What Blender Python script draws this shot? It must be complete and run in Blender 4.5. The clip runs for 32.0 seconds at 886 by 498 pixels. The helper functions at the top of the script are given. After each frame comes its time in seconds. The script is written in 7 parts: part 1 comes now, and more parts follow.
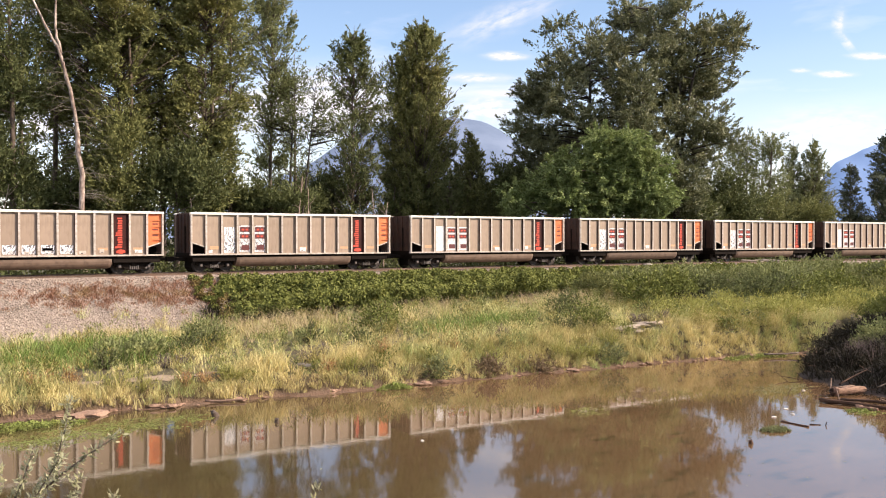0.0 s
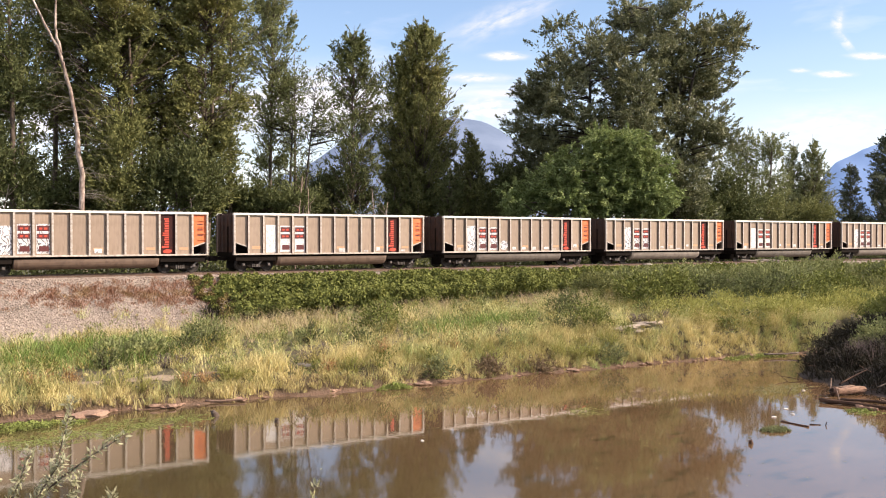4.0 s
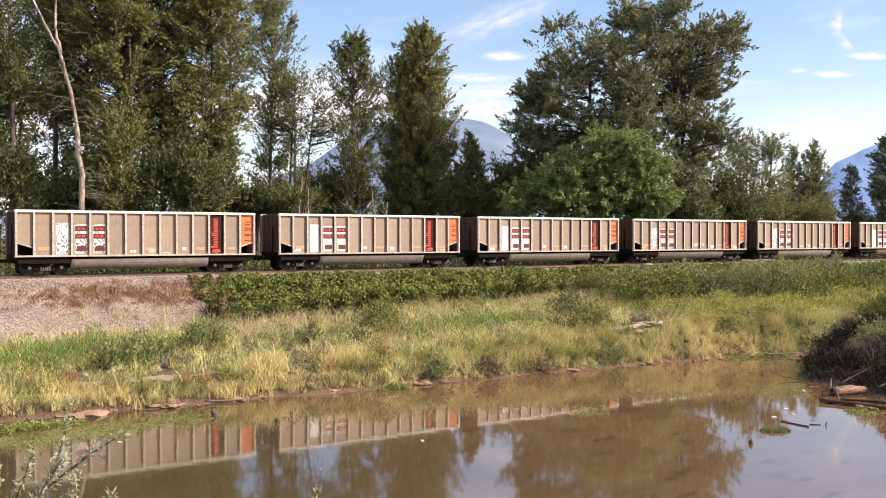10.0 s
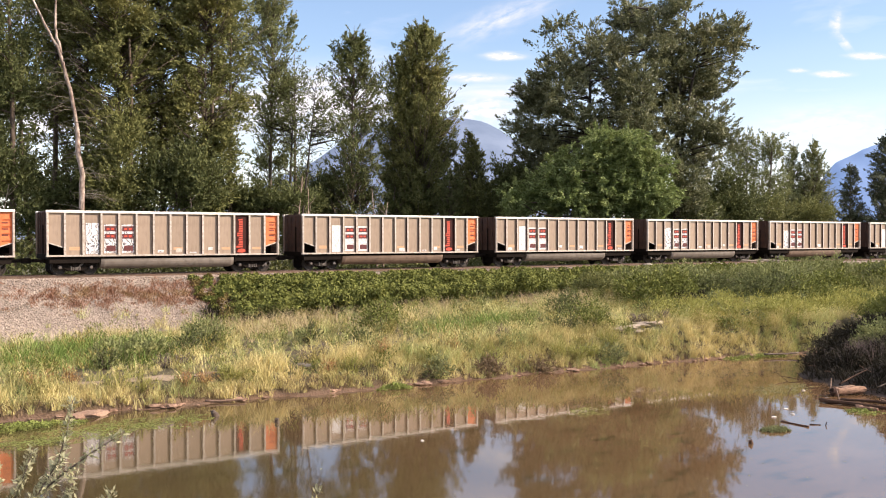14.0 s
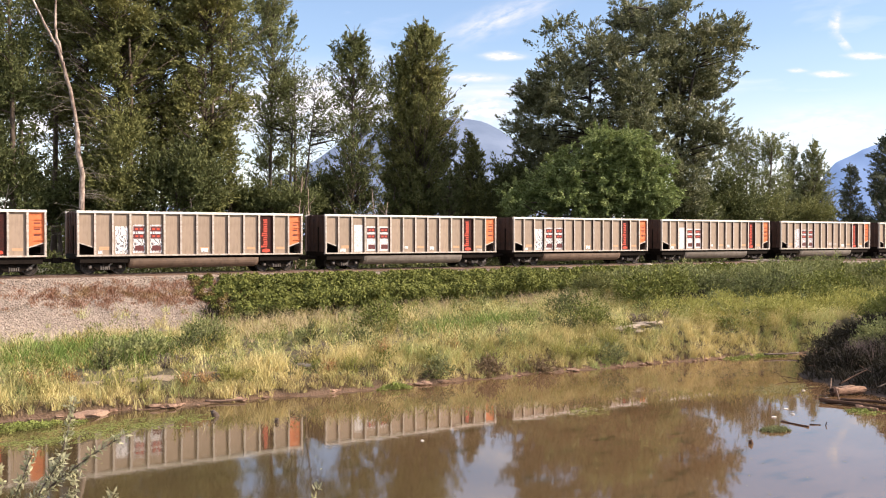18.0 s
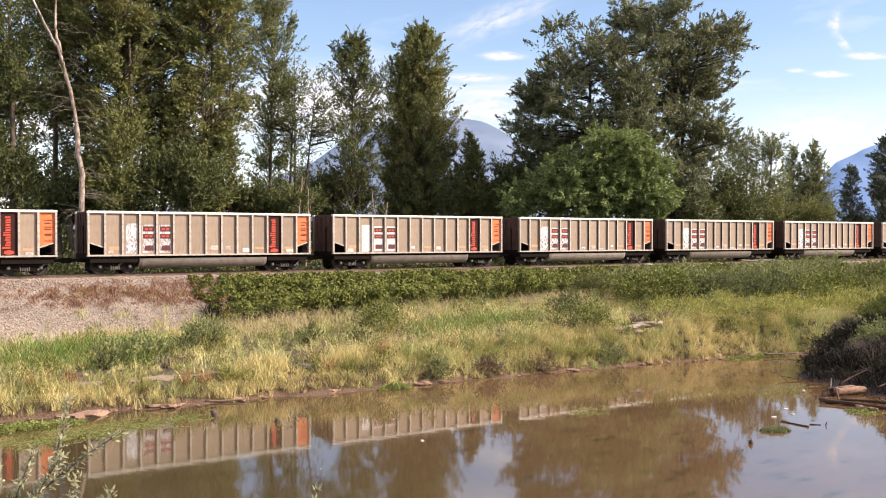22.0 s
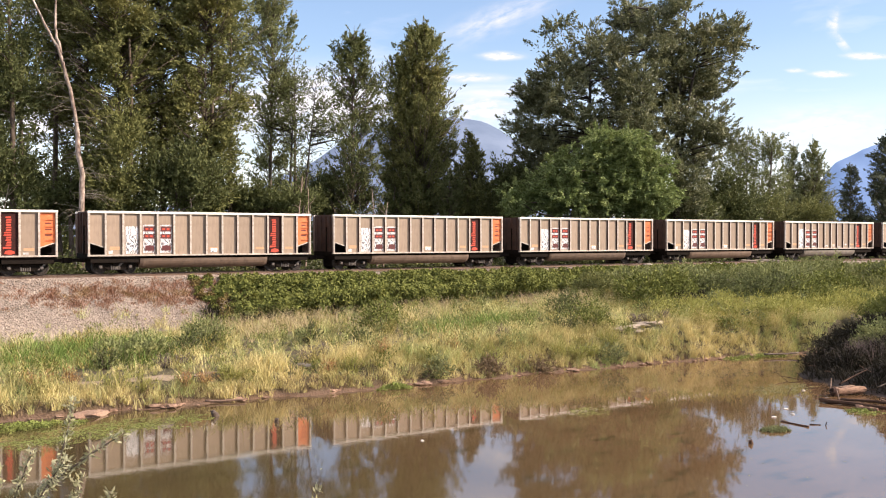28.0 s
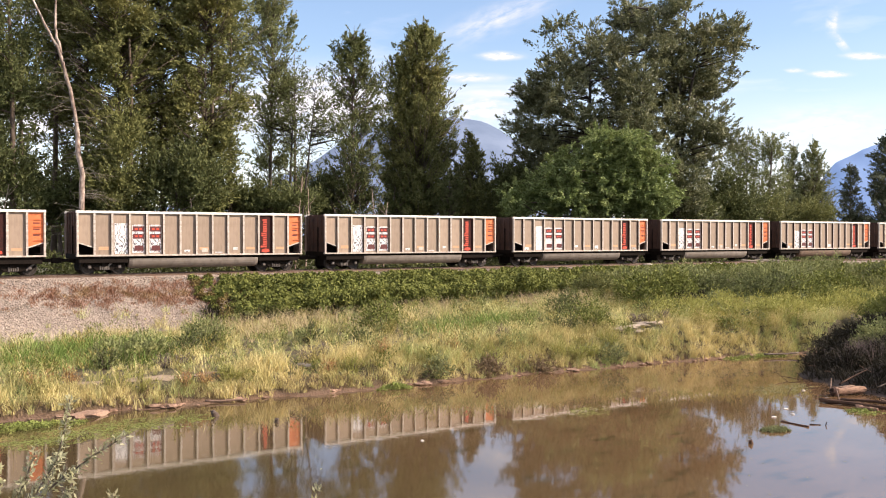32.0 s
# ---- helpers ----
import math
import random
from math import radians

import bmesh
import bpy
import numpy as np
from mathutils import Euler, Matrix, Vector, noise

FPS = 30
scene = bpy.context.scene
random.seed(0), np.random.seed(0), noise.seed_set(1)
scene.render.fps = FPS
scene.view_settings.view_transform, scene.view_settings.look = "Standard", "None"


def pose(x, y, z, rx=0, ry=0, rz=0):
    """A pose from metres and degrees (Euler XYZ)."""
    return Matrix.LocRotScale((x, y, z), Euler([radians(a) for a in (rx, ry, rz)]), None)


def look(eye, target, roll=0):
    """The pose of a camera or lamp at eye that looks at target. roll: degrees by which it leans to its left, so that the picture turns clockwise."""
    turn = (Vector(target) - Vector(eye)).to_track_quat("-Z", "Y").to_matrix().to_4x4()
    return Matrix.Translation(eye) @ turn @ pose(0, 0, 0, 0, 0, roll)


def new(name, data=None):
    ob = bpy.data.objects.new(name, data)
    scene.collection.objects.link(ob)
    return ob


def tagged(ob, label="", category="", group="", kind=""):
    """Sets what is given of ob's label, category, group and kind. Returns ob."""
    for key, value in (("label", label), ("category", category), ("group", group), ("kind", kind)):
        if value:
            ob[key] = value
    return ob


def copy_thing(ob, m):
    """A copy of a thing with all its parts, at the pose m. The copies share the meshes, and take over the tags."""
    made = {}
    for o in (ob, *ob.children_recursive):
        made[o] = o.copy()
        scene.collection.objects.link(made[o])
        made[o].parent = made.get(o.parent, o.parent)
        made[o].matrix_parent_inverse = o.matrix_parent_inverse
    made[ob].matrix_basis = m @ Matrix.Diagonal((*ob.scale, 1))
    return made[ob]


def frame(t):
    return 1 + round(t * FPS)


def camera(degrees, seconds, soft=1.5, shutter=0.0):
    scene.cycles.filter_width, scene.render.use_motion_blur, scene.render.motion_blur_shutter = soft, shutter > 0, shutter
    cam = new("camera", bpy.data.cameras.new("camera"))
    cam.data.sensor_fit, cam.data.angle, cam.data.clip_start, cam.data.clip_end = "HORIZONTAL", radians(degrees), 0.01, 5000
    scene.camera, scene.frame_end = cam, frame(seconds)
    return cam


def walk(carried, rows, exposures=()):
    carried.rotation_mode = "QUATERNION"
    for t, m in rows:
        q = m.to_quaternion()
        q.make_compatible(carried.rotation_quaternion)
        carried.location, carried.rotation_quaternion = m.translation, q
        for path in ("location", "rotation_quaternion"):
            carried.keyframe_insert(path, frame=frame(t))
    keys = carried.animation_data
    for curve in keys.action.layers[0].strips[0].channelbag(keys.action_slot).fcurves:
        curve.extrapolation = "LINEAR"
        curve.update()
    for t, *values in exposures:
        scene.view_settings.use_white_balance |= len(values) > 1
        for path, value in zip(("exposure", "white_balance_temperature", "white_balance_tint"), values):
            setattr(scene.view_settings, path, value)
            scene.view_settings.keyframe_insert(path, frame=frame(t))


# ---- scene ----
from itertools import product

# The track runs along +x, the far bank lies towards +y, still water is z = 0.
PITCH = 16.18            # coupled length of one wagon
RAIL = 4.10              # rail top above the water
TRACK_Y = 60.25          # centre line of the track
NEAR_END = 17.75         # x of the right end of wagon 0 at the start
EYE = Vector((0.0, 0.0, 6.32))
AHEAD = Vector((0.5477, 0.8367, 0.0))
SIDE = Vector((0.8367, -0.5477, 0.0))

# ---- camera ----
cam = camera(50.03, 32.0, 1.05)
view = look(EYE, EYE + AHEAD * 100 + Vector((0, 0, -1.19)))
walk(cam, [(0.0, view), (32.0, view)], exposures=[(0.0, 0.82, 6500, 17), (32.0, 0.82, 6500, 17)])

# ---- light ----
SUN = Vector((0.74, -0.68, 0.64)).normalized()
world = bpy.data.worlds.new("sky")
scene.world = world
world.use_nodes = True


def sky_world():
    nt = world.node_tree
    nt.nodes.clear()
    N, L = nt.nodes.new, nt.links.new
    out, bg = N("ShaderNodeOutputWorld"), N("ShaderNodeBackground")
    sky = N("ShaderNodeTexSky")
    sky.sky_type, sky.sun_disc = "NISHITA", False
    sky.sun_elevation = math.asin(SUN.z)
    sky.sun_rotation = math.atan2(SUN.x, SUN.y)
    sky.altitude, sky.air_density, sky.dust_density, sky.ozone_density = 30, 1.0, 0.6, 1.5
    tc = N("ShaderNodeTexCoord")
    mp = N("ShaderNodeMapping")
    mp.inputs["Rotation"].default_value = (0, 0, radians(33.2))
    mp.inputs["Scale"].default_value = (1.0, 1.0, 5.0)
    L(tc.outputs["Generated"], mp.inputs["Vector"])
    n1 = N("ShaderNodeTexNoise")
    n1.inputs["Scale"].default_value, n1.inputs["Detail"].default_value = 2.3, 7
    n1.inputs["Roughness"].default_value, n1.inputs["Distortion"].default_value = 0.55, 0.4
    L(mp.outputs[0], n1.inputs["Vector"])
    r1 = N("ShaderNodeMapRange")
    r1.inputs["From Min"].default_value, r1.inputs["From Max"].default_value = 0.56, 0.82
    L(n1.outputs["Fac"], r1.inputs["Value"])
    # more cloud low over the horizon
    sx = N("ShaderNodeSeparateXYZ")
    L(tc.outputs["Generated"], sx.inputs[0])
    r2 = N("ShaderNodeMapRange")
    r2.inputs["From Min"].default_value, r2.inputs["From Max"].default_value = 0.03, 0.20
    r2.inputs["To Min"].default_value, r2.inputs["To Max"].default_value = 0.38, 0.0
    L(sx.outputs["Z"], r2.inputs["Value"])
    n2 = N("ShaderNodeTexNoise")
    n2.inputs["Scale"].default_value, n2.inputs["Detail"].default_value = 5.0, 6
    L(mp.outputs[0], n2.inputs["Vector"])
    m2 = N("ShaderNodeMath")
    m2.operation = "MULTIPLY"
    L(r2.outputs[0], m2.inputs[0])
    r3 = N("ShaderNodeMapRange")
    r3.inputs["From Min"].default_value, r3.inputs["From Max"].default_value = 0.30, 0.60
    r3.inputs["To Min"].default_value, r3.inputs["To Max"].default_value = 0.5, 1.0
    L(n2.outputs["Fac"], r3.inputs["Value"])
    L(r3.outputs[0], m2.inputs[1])
    # thin cloud sheet higher up, broken by the same noise
    r4 = N("ShaderNodeMapRange")
    r4.inputs["From Min"].default_value, r4.inputs["From Max"].default_value = 0.24, 0.36
    r4.inputs["To Min"].default_value, r4.inputs["To Max"].default_value = 0.0, 1.0
    L(sx.outputs["Z"], r4.inputs["Value"])
    m4 = N("ShaderNodeMath")
    m4.operation = "MULTIPLY"
    L(r4.outputs[0], m4.inputs[0])
    L(r3.outputs[0], m4.inputs[1])
    m5 = N("ShaderNodeMath")
    m5.operation = "MAXIMUM"
    L(m4.outputs[0], m5.inputs[0])
    L(m2.outputs[0], m5.inputs[1])
    m2 = m5
    mx = N("ShaderNodeMath")
    mx.operation = "MAXIMUM"
    L(r1.outputs[0], mx.inputs[0])
    L(m2.outputs[0], mx.inputs[1])
    lo = N("ShaderNodeMath")
    lo.operation = "MULTIPLY"
    lo.inputs[1].default_value = 0.85
    L(mx.outputs[0], lo.inputs[0])
    mix = N("ShaderNodeMix")
    mix.data_type = "RGBA"
    mix.inputs[7].default_value = (6.8, 6.5, 6.9, 1)
    L(lo.outputs[0], mix.inputs[0])
    L(sky.outputs[0], mix.inputs[6])
    L(mix.outputs[2], bg.inputs["Color"])
    bg.inputs["Strength"].default_value = 0.117
    L(bg.outputs[0], out.inputs[0])


sky_world()
lamp = bpy.data.lights.new("sun", "SUN")
lamp.energy, lamp.angle, lamp.color = 4.9, radians(0.53), (1.0, 0.86, 0.68)
sun = new("sun", lamp)
sun.matrix_world = look(SUN * 300, (0, 0, 0))

# ---- materials ----


def ramp_mix(nt, fac, a, b):
    m = nt.nodes.new("ShaderNodeMix")
    m.data_type = "RGBA"
    nt.links.new(fac, m.inputs[0])
    for i, c in ((6, a), (7, b)):
        if isinstance(c, tuple):
            m.inputs[i].default_value = (*c, 1)
        else:
            nt.links.new(c, m.inputs[i])
    return m.outputs[2]


def noise_fac(nt, vec, scale, lo=0.35, hi=0.65, detail=5, rough=0.55, stretch=None):
    if stretch:
        mp = nt.nodes.new("ShaderNodeMapping")
        mp.inputs["Scale"].default_value = stretch
        nt.links.new(vec, mp.inputs[0])
        vec = mp.outputs[0]
    n = nt.nodes.new("ShaderNodeTexNoise")
    n.inputs["Scale"].default_value, n.inputs["Detail"].default_value, n.inputs["Roughness"].default_value = scale, detail, rough
    nt.links.new(vec, n.inputs["Vector"])
    r = nt.nodes.new("ShaderNodeMapRange")
    r.inputs["From Min"].default_value, r.inputs["From Max"].default_value = lo, hi
    nt.links.new(n.outputs["Fac"], r.inputs["Value"])
    return r.outputs[0]


def base_mat(name):
    m = bpy.data.materials.new(name)
    m.use_nodes = True
    nt = m.node_tree
    return m, nt, nt.nodes["Principled BSDF"]


def bump(nt, bs, height, strength, dist):
    b = nt.nodes.new("ShaderNodeBump")
    b.inputs["Strength"].default_value, b.inputs["Distance"].default_value = strength, dist
    nt.links.new(height, b.inputs["Height"])
    nt.links.new(b.outputs[0], bs.inputs["Normal"])


def coords(nt, kind="Object"):
    return nt.nodes.new("ShaderNodeTexCoord").outputs[kind]


def worn(name, c1, c2, c3=None, big=1.2, fine=14.0, rough=0.6, metal=0.0, relief=0.3, depth=0.01, vary=0.0, stretch=None, gloss=0.5):
    """A surface with wear at two scales: c1 and c2 in large soft patches, c3 in fine grain."""
    m, nt, bs = base_mat(name)
    co = coords(nt)
    col = ramp_mix(nt, noise_fac(nt, co, big, stretch=stretch), c1, c2)
    fine_fac = noise_fac(nt, co, fine, 0.45, 0.75, stretch=stretch)
    if c3:
        col = ramp_mix(nt, fine_fac, col, c3)
    if vary:
        oi = nt.nodes.new("ShaderNodeObjectInfo")
        hs = nt.nodes.new("ShaderNodeHueSaturation")
        r = nt.nodes.new("ShaderNodeMapRange")
        r.inputs["To Min"].default_value, r.inputs["To Max"].default_value = 1 - vary, 1 + vary
        nt.links.new(oi.outputs["Random"], r.inputs["Value"])
        nt.links.new(r.outputs[0], hs.inputs["Value"])
        nt.links.new(col, hs.inputs["Color"])
        col = hs.outputs[0]
    nt.links.new(col, bs.inputs["Base Color"])
    bs.inputs["Roughness"].default_value, bs.inputs["Metallic"].default_value = rough, metal
    bs.inputs["Specular IOR Level"].default_value = gloss
    bump(nt, bs, fine_fac, relief, depth)
    return m


def foliage(name, dark, light, third, patch=0.25, glow=0.35, thirdness=(0.55, 0.75), sheen=0.12):
    """Leaves: tint by leaf and by patch, with light passing through."""
    m, nt, bs = base_mat(name)
    geo = nt.nodes.new("ShaderNodeNewGeometry")
    dark, light = [tuple(a + (b - a) * f for a, b in zip(dark, light)) for f in (0.24, 0.76)]
    col = ramp_mix(nt, geo.outputs["Random Per Island"], dark, light)
    pf = noise_fac(nt, coords(nt), patch, *thirdness, detail=3)
    col = ramp_mix(nt, pf, col, third)
    tr = nt.nodes.new("ShaderNodeBsdfTranslucent")
    nt.links.new(col, bs.inputs["Base Color"])
    nt.links.new(col, tr.inputs["Color"])
    bs.inputs["Roughness"].default_value = 0.65 - 0.5 * (sheen - 0.12)
    bs.inputs["Specular IOR Level"].default_value = sheen
    mix = nt.nodes.new("ShaderNodeMixShader")
    mix.inputs[0].default_value = glow
    nt.links.new(bs.outputs[0], mix.inputs[1])
    nt.links.new(tr.outputs[0], mix.inputs[2])
    nt.links.new(mix.outputs[0], nt.nodes["Material Output"].inputs[0])
    return m


M_PANEL = worn("dusty_panel_paint", (0.270, 0.200, 0.146), (0.325, 0.25, 0.187), (0.228, 0.168, 0.12), 0.5, 3.5, 0.62, 0.05, 0.08, 0.004, 0.10, (1.5, 1, 0.4))
M_RIB = worn("chalky_white_rib", (0.52, 0.47, 0.42), (0.40, 0.35, 0.30), (0.23, 0.18, 0.14), 2.5, 9, 0.6, 0.0, 0.2, 0.004, 0.10)
M_CHORD = worn("white_top_rail", (0.80, 0.77, 0.70), (0.70, 0.66, 0.58), (0.5, 0.44, 0.36), 2.0, 15, 0.55, 0.0, 0.2, 0.004, 0.06)
M_BLACK = worn("black_running_gear", (0.009, 0.007, 0.006), (0.014, 0.011, 0.009), (0.022, 0.017, 0.014), 3, 14, 0.85, 0.0, 0.3, 0.006, gloss=0.06)
M_ENDWALL_RIBSHADE = worn("rusty_end_wall_and_rib_shade", (0.055, 0.03, 0.022), (0.10, 0.05, 0.032), (0.035, 0.024, 0.02), 1.5, 10, 0.75, 0.1, 0.3, 0.006, 0.2)
M_TUB = worn("dusty_belly_tub", (0.16, 0.136, 0.113), (0.205, 0.176, 0.148), (0.12, 0.10, 0.083), 0.5, 3, 0.65, 0.0, 0.15, 0.006, 0.25)
M_ORANGE = worn("faded_orange_paint", (0.60, 0.138, 0.036), (0.66, 0.185, 0.06), (0.46, 0.11, 0.035), 1.0, 9, 0.6, 0.0, 0.15, 0.004, 0.08)
M_STENCIL = worn("faded_stencil_orange", (0.48, 0.27, 0.14), (0.54, 0.33, 0.19), (0.35, 0.22, 0.13), 2, 9, 0.6, 0.0, 0.1, 0.003)
M_RED = worn("bright_red_paint", (0.47, 0.05, 0.024), (0.53, 0.065, 0.03), (0.36, 0.028, 0.014), 1.5, 12, 0.55, 0.0, 0.1, 0.003)
M_MAROON = worn("maroon_mark_paint", (0.085, 0.012, 0.012), (0.12, 0.02, 0.018), (0.05, 0.01, 0.01), 2, 14, 0.6, 0.0, 0.1, 0.003)
M_SIGNBLACK = worn("flat_black_paint", (0.012, 0.011, 0.011), (0.022, 0.019, 0.017), (0.05, 0.04, 0.03), 2, 12, 0.6, 0.0, 0.1, 0.003)
M_LOGO = worn("dark_maroon_paint", (0.022, 0.008, 0.007), (0.04, 0.010, 0.008), (0.07, 0.016, 0.012), 2, 12, 0.7, 0.0, 0.1, 0.003, gloss=0.2)
M_WHITE = worn("weathered_white_paint", (0.62, 0.60, 0.58), (0.50, 0.49, 0.48), (0.22, 0.21, 0.21), 3.5, 5, 0.55, 0.0, 0.1, 0.003, 0.12)
M_WHEEL = worn("rolled_steel_wheel", (0.016, 0.013, 0.011), (0.03, 0.024, 0.02), (0.07, 0.055, 0.045), 4, 20, 0.55, 0.0, 0.2, 0.004, gloss=0.3)
M_GEAR = worn("greasy_grey_steel", (0.10, 0.085, 0.075), (0.17, 0.15, 0.135), (0.05, 0.042, 0.038), 4, 18, 0.5, 0.4, 0.2, 0.004)
M_RAIL = worn("rusty_rail_steel", (0.11, 0.065, 0.045), (0.16, 0.10, 0.07), (0.25, 0.2, 0.16), 2, 20, 0.5, 0.5, 0.2, 0.003)
M_TIE = worn("weathered_tie_wood", (0.10, 0.075, 0.055), (0.16, 0.125, 0.095), (0.05, 0.04, 0.03), 3, 18, 0.85, 0, 0.4, 0.01, 0.25)
M_BARK = worn("grey_brown_bark", (0.085, 0.062, 0.045), (0.14, 0.105, 0.08), (0.045, 0.033, 0.026), 2, 10, 0.9, 0, 0.6, 0.04, 0, (1, 1, 0.3))
M_DARKBARK = worn("dark_furrowed_bark", (0.035, 0.028, 0.022), (0.06, 0.047, 0.037), (0.018, 0.014, 0.012), 2, 10, 0.9, 0, 0.6, 0.04, 0, (1, 1, 0.3))
M_PALEBARK = worn("pale_dead_wood", (0.19, 0.12, 0.085), (0.50, 0.40, 0.32), (0.15, 0.11, 0.09), 1.6, 6, 0.8, 0, 0.4, 0.02, 0, (1, 1, 0.3))
M_BIRCH = worn("peeling_birch_bark", (0.15, 0.095, 0.07), (0.50, 0.415, 0.345), (0.10, 0.07, 0.055), 2.6, 7, 0.8, 0, 0.6, 0.03, 0, (1, 1, 0.45))
M_TWIG = worn("grey_dead_twigs", (0.17, 0.145, 0.11), (0.25, 0.22, 0.17), (0.09, 0.075, 0.06), 3, 12, 0.9, 0, 0.3, 0.01)
M_DRIFT = worn("sun_bleached_driftwood", (0.15, 0.092, 0.06), (0.21, 0.14, 0.098), (0.08, 0.05, 0.035), 2, 12, 0.85, 0, 0.5, 0.02, 0.15, (0.3, 1, 1))
M_WETWOOD = worn("wet_dark_driftwood", (0.06, 0.04, 0.03), (0.10, 0.07, 0.05), (0.03, 0.02, 0.016), 3, 14, 0.5, 0, 0.5, 0.02, 0.2)
M_STONE = worn("pale_grey_stone", (0.24, 0.205, 0.165), (0.33, 0.29, 0.24), (0.14, 0.12, 0.10), 3, 16, 0.85, 0, 0.5, 0.02, 0.2)
M_BLEACHED = worn("bone_pale_driftwood", (0.29, 0.24, 0.18), (0.37, 0.315, 0.25), (0.16, 0.125, 0.09), 2, 9, 0.85, 0, 0.5, 0.02, 0.1, (0.3, 1, 1))
M_SODDEN = worn("sodden_brown_wood", (0.05, 0.028, 0.018), (0.085, 0.048, 0.03), (0.022, 0.014, 0.01), 3, 14, 0.75, 0, 0.6, 0.03, 0.25, gloss=0.15)
M_ROTTEN = worn("rotten_red_brown_log", (0.20, 0.115, 0.075), (0.29, 0.175, 0.115), (0.07, 0.04, 0.028), 3, 9, 0.9, 0, 0.8, 0.05, 0, (0.4, 1, 1))
M_SAND = worn("pale_trodden_sand", (0.22, 0.165, 0.105), (0.28, 0.215, 0.145), (0.13, 0.10, 0.055), 1.5, 4, 0.9, 0, 0.4, 0.02)
M_PALESOIL = worn("pale_dry_soil", (0.27, 0.22, 0.155), (0.35, 0.29, 0.215), (0.15, 0.115, 0.08), 1.5, 6, 0.9, 0, 0.5, 0.03)
M_CLAY = worn("red_brown_clay", (0.24, 0.145, 0.095), (0.33, 0.215, 0.145), (0.12, 0.07, 0.045), 3, 16, 0.8, 0, 0.5, 0.03, 0.15)

L_POPLAR = foliage("poplar_leaves", (0.04, 0.047, 0.017), (0.295, 0.305, 0.112), (0.29, 0.26, 0.085), 0.16, 0.3)
# dark leaves; on low and deep-wood trees the darkness stands for shade
L_DARK = foliage("dark_and_shaded_leaves", (0.0276, 0.0336, 0.0132), (0.186, 0.21, 0.0816), (0.18, 0.18, 0.065), 0.14, 0.26)
L_COTTON = foliage("glossy_cottonwood_leaves", (0.034, 0.041, 0.02), (0.275, 0.29, 0.142), (0.22, 0.21, 0.09), 0.14, 0.28, sheen=0.4)
L_BRIGHT = foliage("bright_green_leaves", (0.044, 0.07, 0.022), (0.33, 0.405, 0.142), (0.24, 0.275, 0.09), 0.3, 0.35, sheen=0.25)
L_OLIVE = foliage("grey_olive_leaves", (0.057, 0.065, 0.027), (0.30, 0.325, 0.15), (0.23, 0.23, 0.09), 0.2, 0.4)
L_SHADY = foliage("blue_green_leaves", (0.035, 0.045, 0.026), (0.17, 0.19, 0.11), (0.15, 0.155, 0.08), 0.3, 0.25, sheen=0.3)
L_BRAMBLE = foliage("bramble_leaves", (0.026, 0.037, 0.010), (0.26, 0.283, 0.072), (0.185, 0.19, 0.048), 0.8, 0.12)
L_WITHER = foliage("withering_bramble_leaves", (0.085, 0.06, 0.026), (0.26, 0.205, 0.075), (0.19, 0.105, 0.05), 0.9, 0.3)
L_WILLOW = foliage("willow_leaves", (0.066, 0.079, 0.031), (0.335, 0.36, 0.148), (0.285, 0.26, 0.09), 0.3, 0.3)
# dry brush darkened to near-black, so the colour carries the mound's shade
L_MOUND = foliage("shade_dark_mound_brush", (0.016, 0.014, 0.009), (0.045, 0.04, 0.026), (0.03, 0.036, 0.016), 0.5, 0.15)
L_RUST = foliage("rusty_dry_weeds", (0.20, 0.105, 0.068), (0.40, 0.225, 0.15), (0.32, 0.235, 0.11), 0.6, 0.25)
L_DOCK = foliage("orange_dock_leaves", (0.30, 0.17, 0.07), (0.50, 0.32, 0.15), (0.40, 0.28, 0.10), 0.6, 0.3)
L_STALK = foliage("dead_brown_stalks", (0.10, 0.07, 0.04), (0.27, 0.20, 0.12), (0.20, 0.15, 0.07), 0.6, 0.25)
L_SHOOT = foliage("pale_willow_leaves", (0.11, 0.12, 0.06), (0.56, 0.55, 0.36), (0.42, 0.40, 0.19), 4.0, 0.3)
L_PURPLE = foliage("purple_grey_stalks", (0.085, 0.066, 0.06), (0.23, 0.185, 0.16), (0.10, 0.085, 0.068), 0.6, 0.25)
L_STRAW = foliage("pale_straw_heads", (0.36, 0.29, 0.15), (0.56, 0.47, 0.29), (0.40, 0.30, 0.13), 0.5, 0.3)
L_GOLD = foliage("yellow_weed_leaves", (0.19, 0.17, 0.055), (0.35, 0.30, 0.105), (0.27, 0.24, 0.08), 0.6, 0.3)
L_LIME = foliage("yellow_green_weed_leaves", (0.14, 0.15, 0.036), (0.43, 0.42, 0.125), (0.37, 0.335, 0.1), 0.8, 0.35)
L_FRESH = foliage("fresh_green_grass", (0.10, 0.16, 0.035), (0.24, 0.33, 0.09), (0.20, 0.26, 0.07), 0.6, 0.3)
L_ALGAE = foliage("bright_algae", (0.12, 0.155, 0.036), (0.26, 0.30, 0.085), (0.20, 0.20, 0.06), 0.8, 0.2)


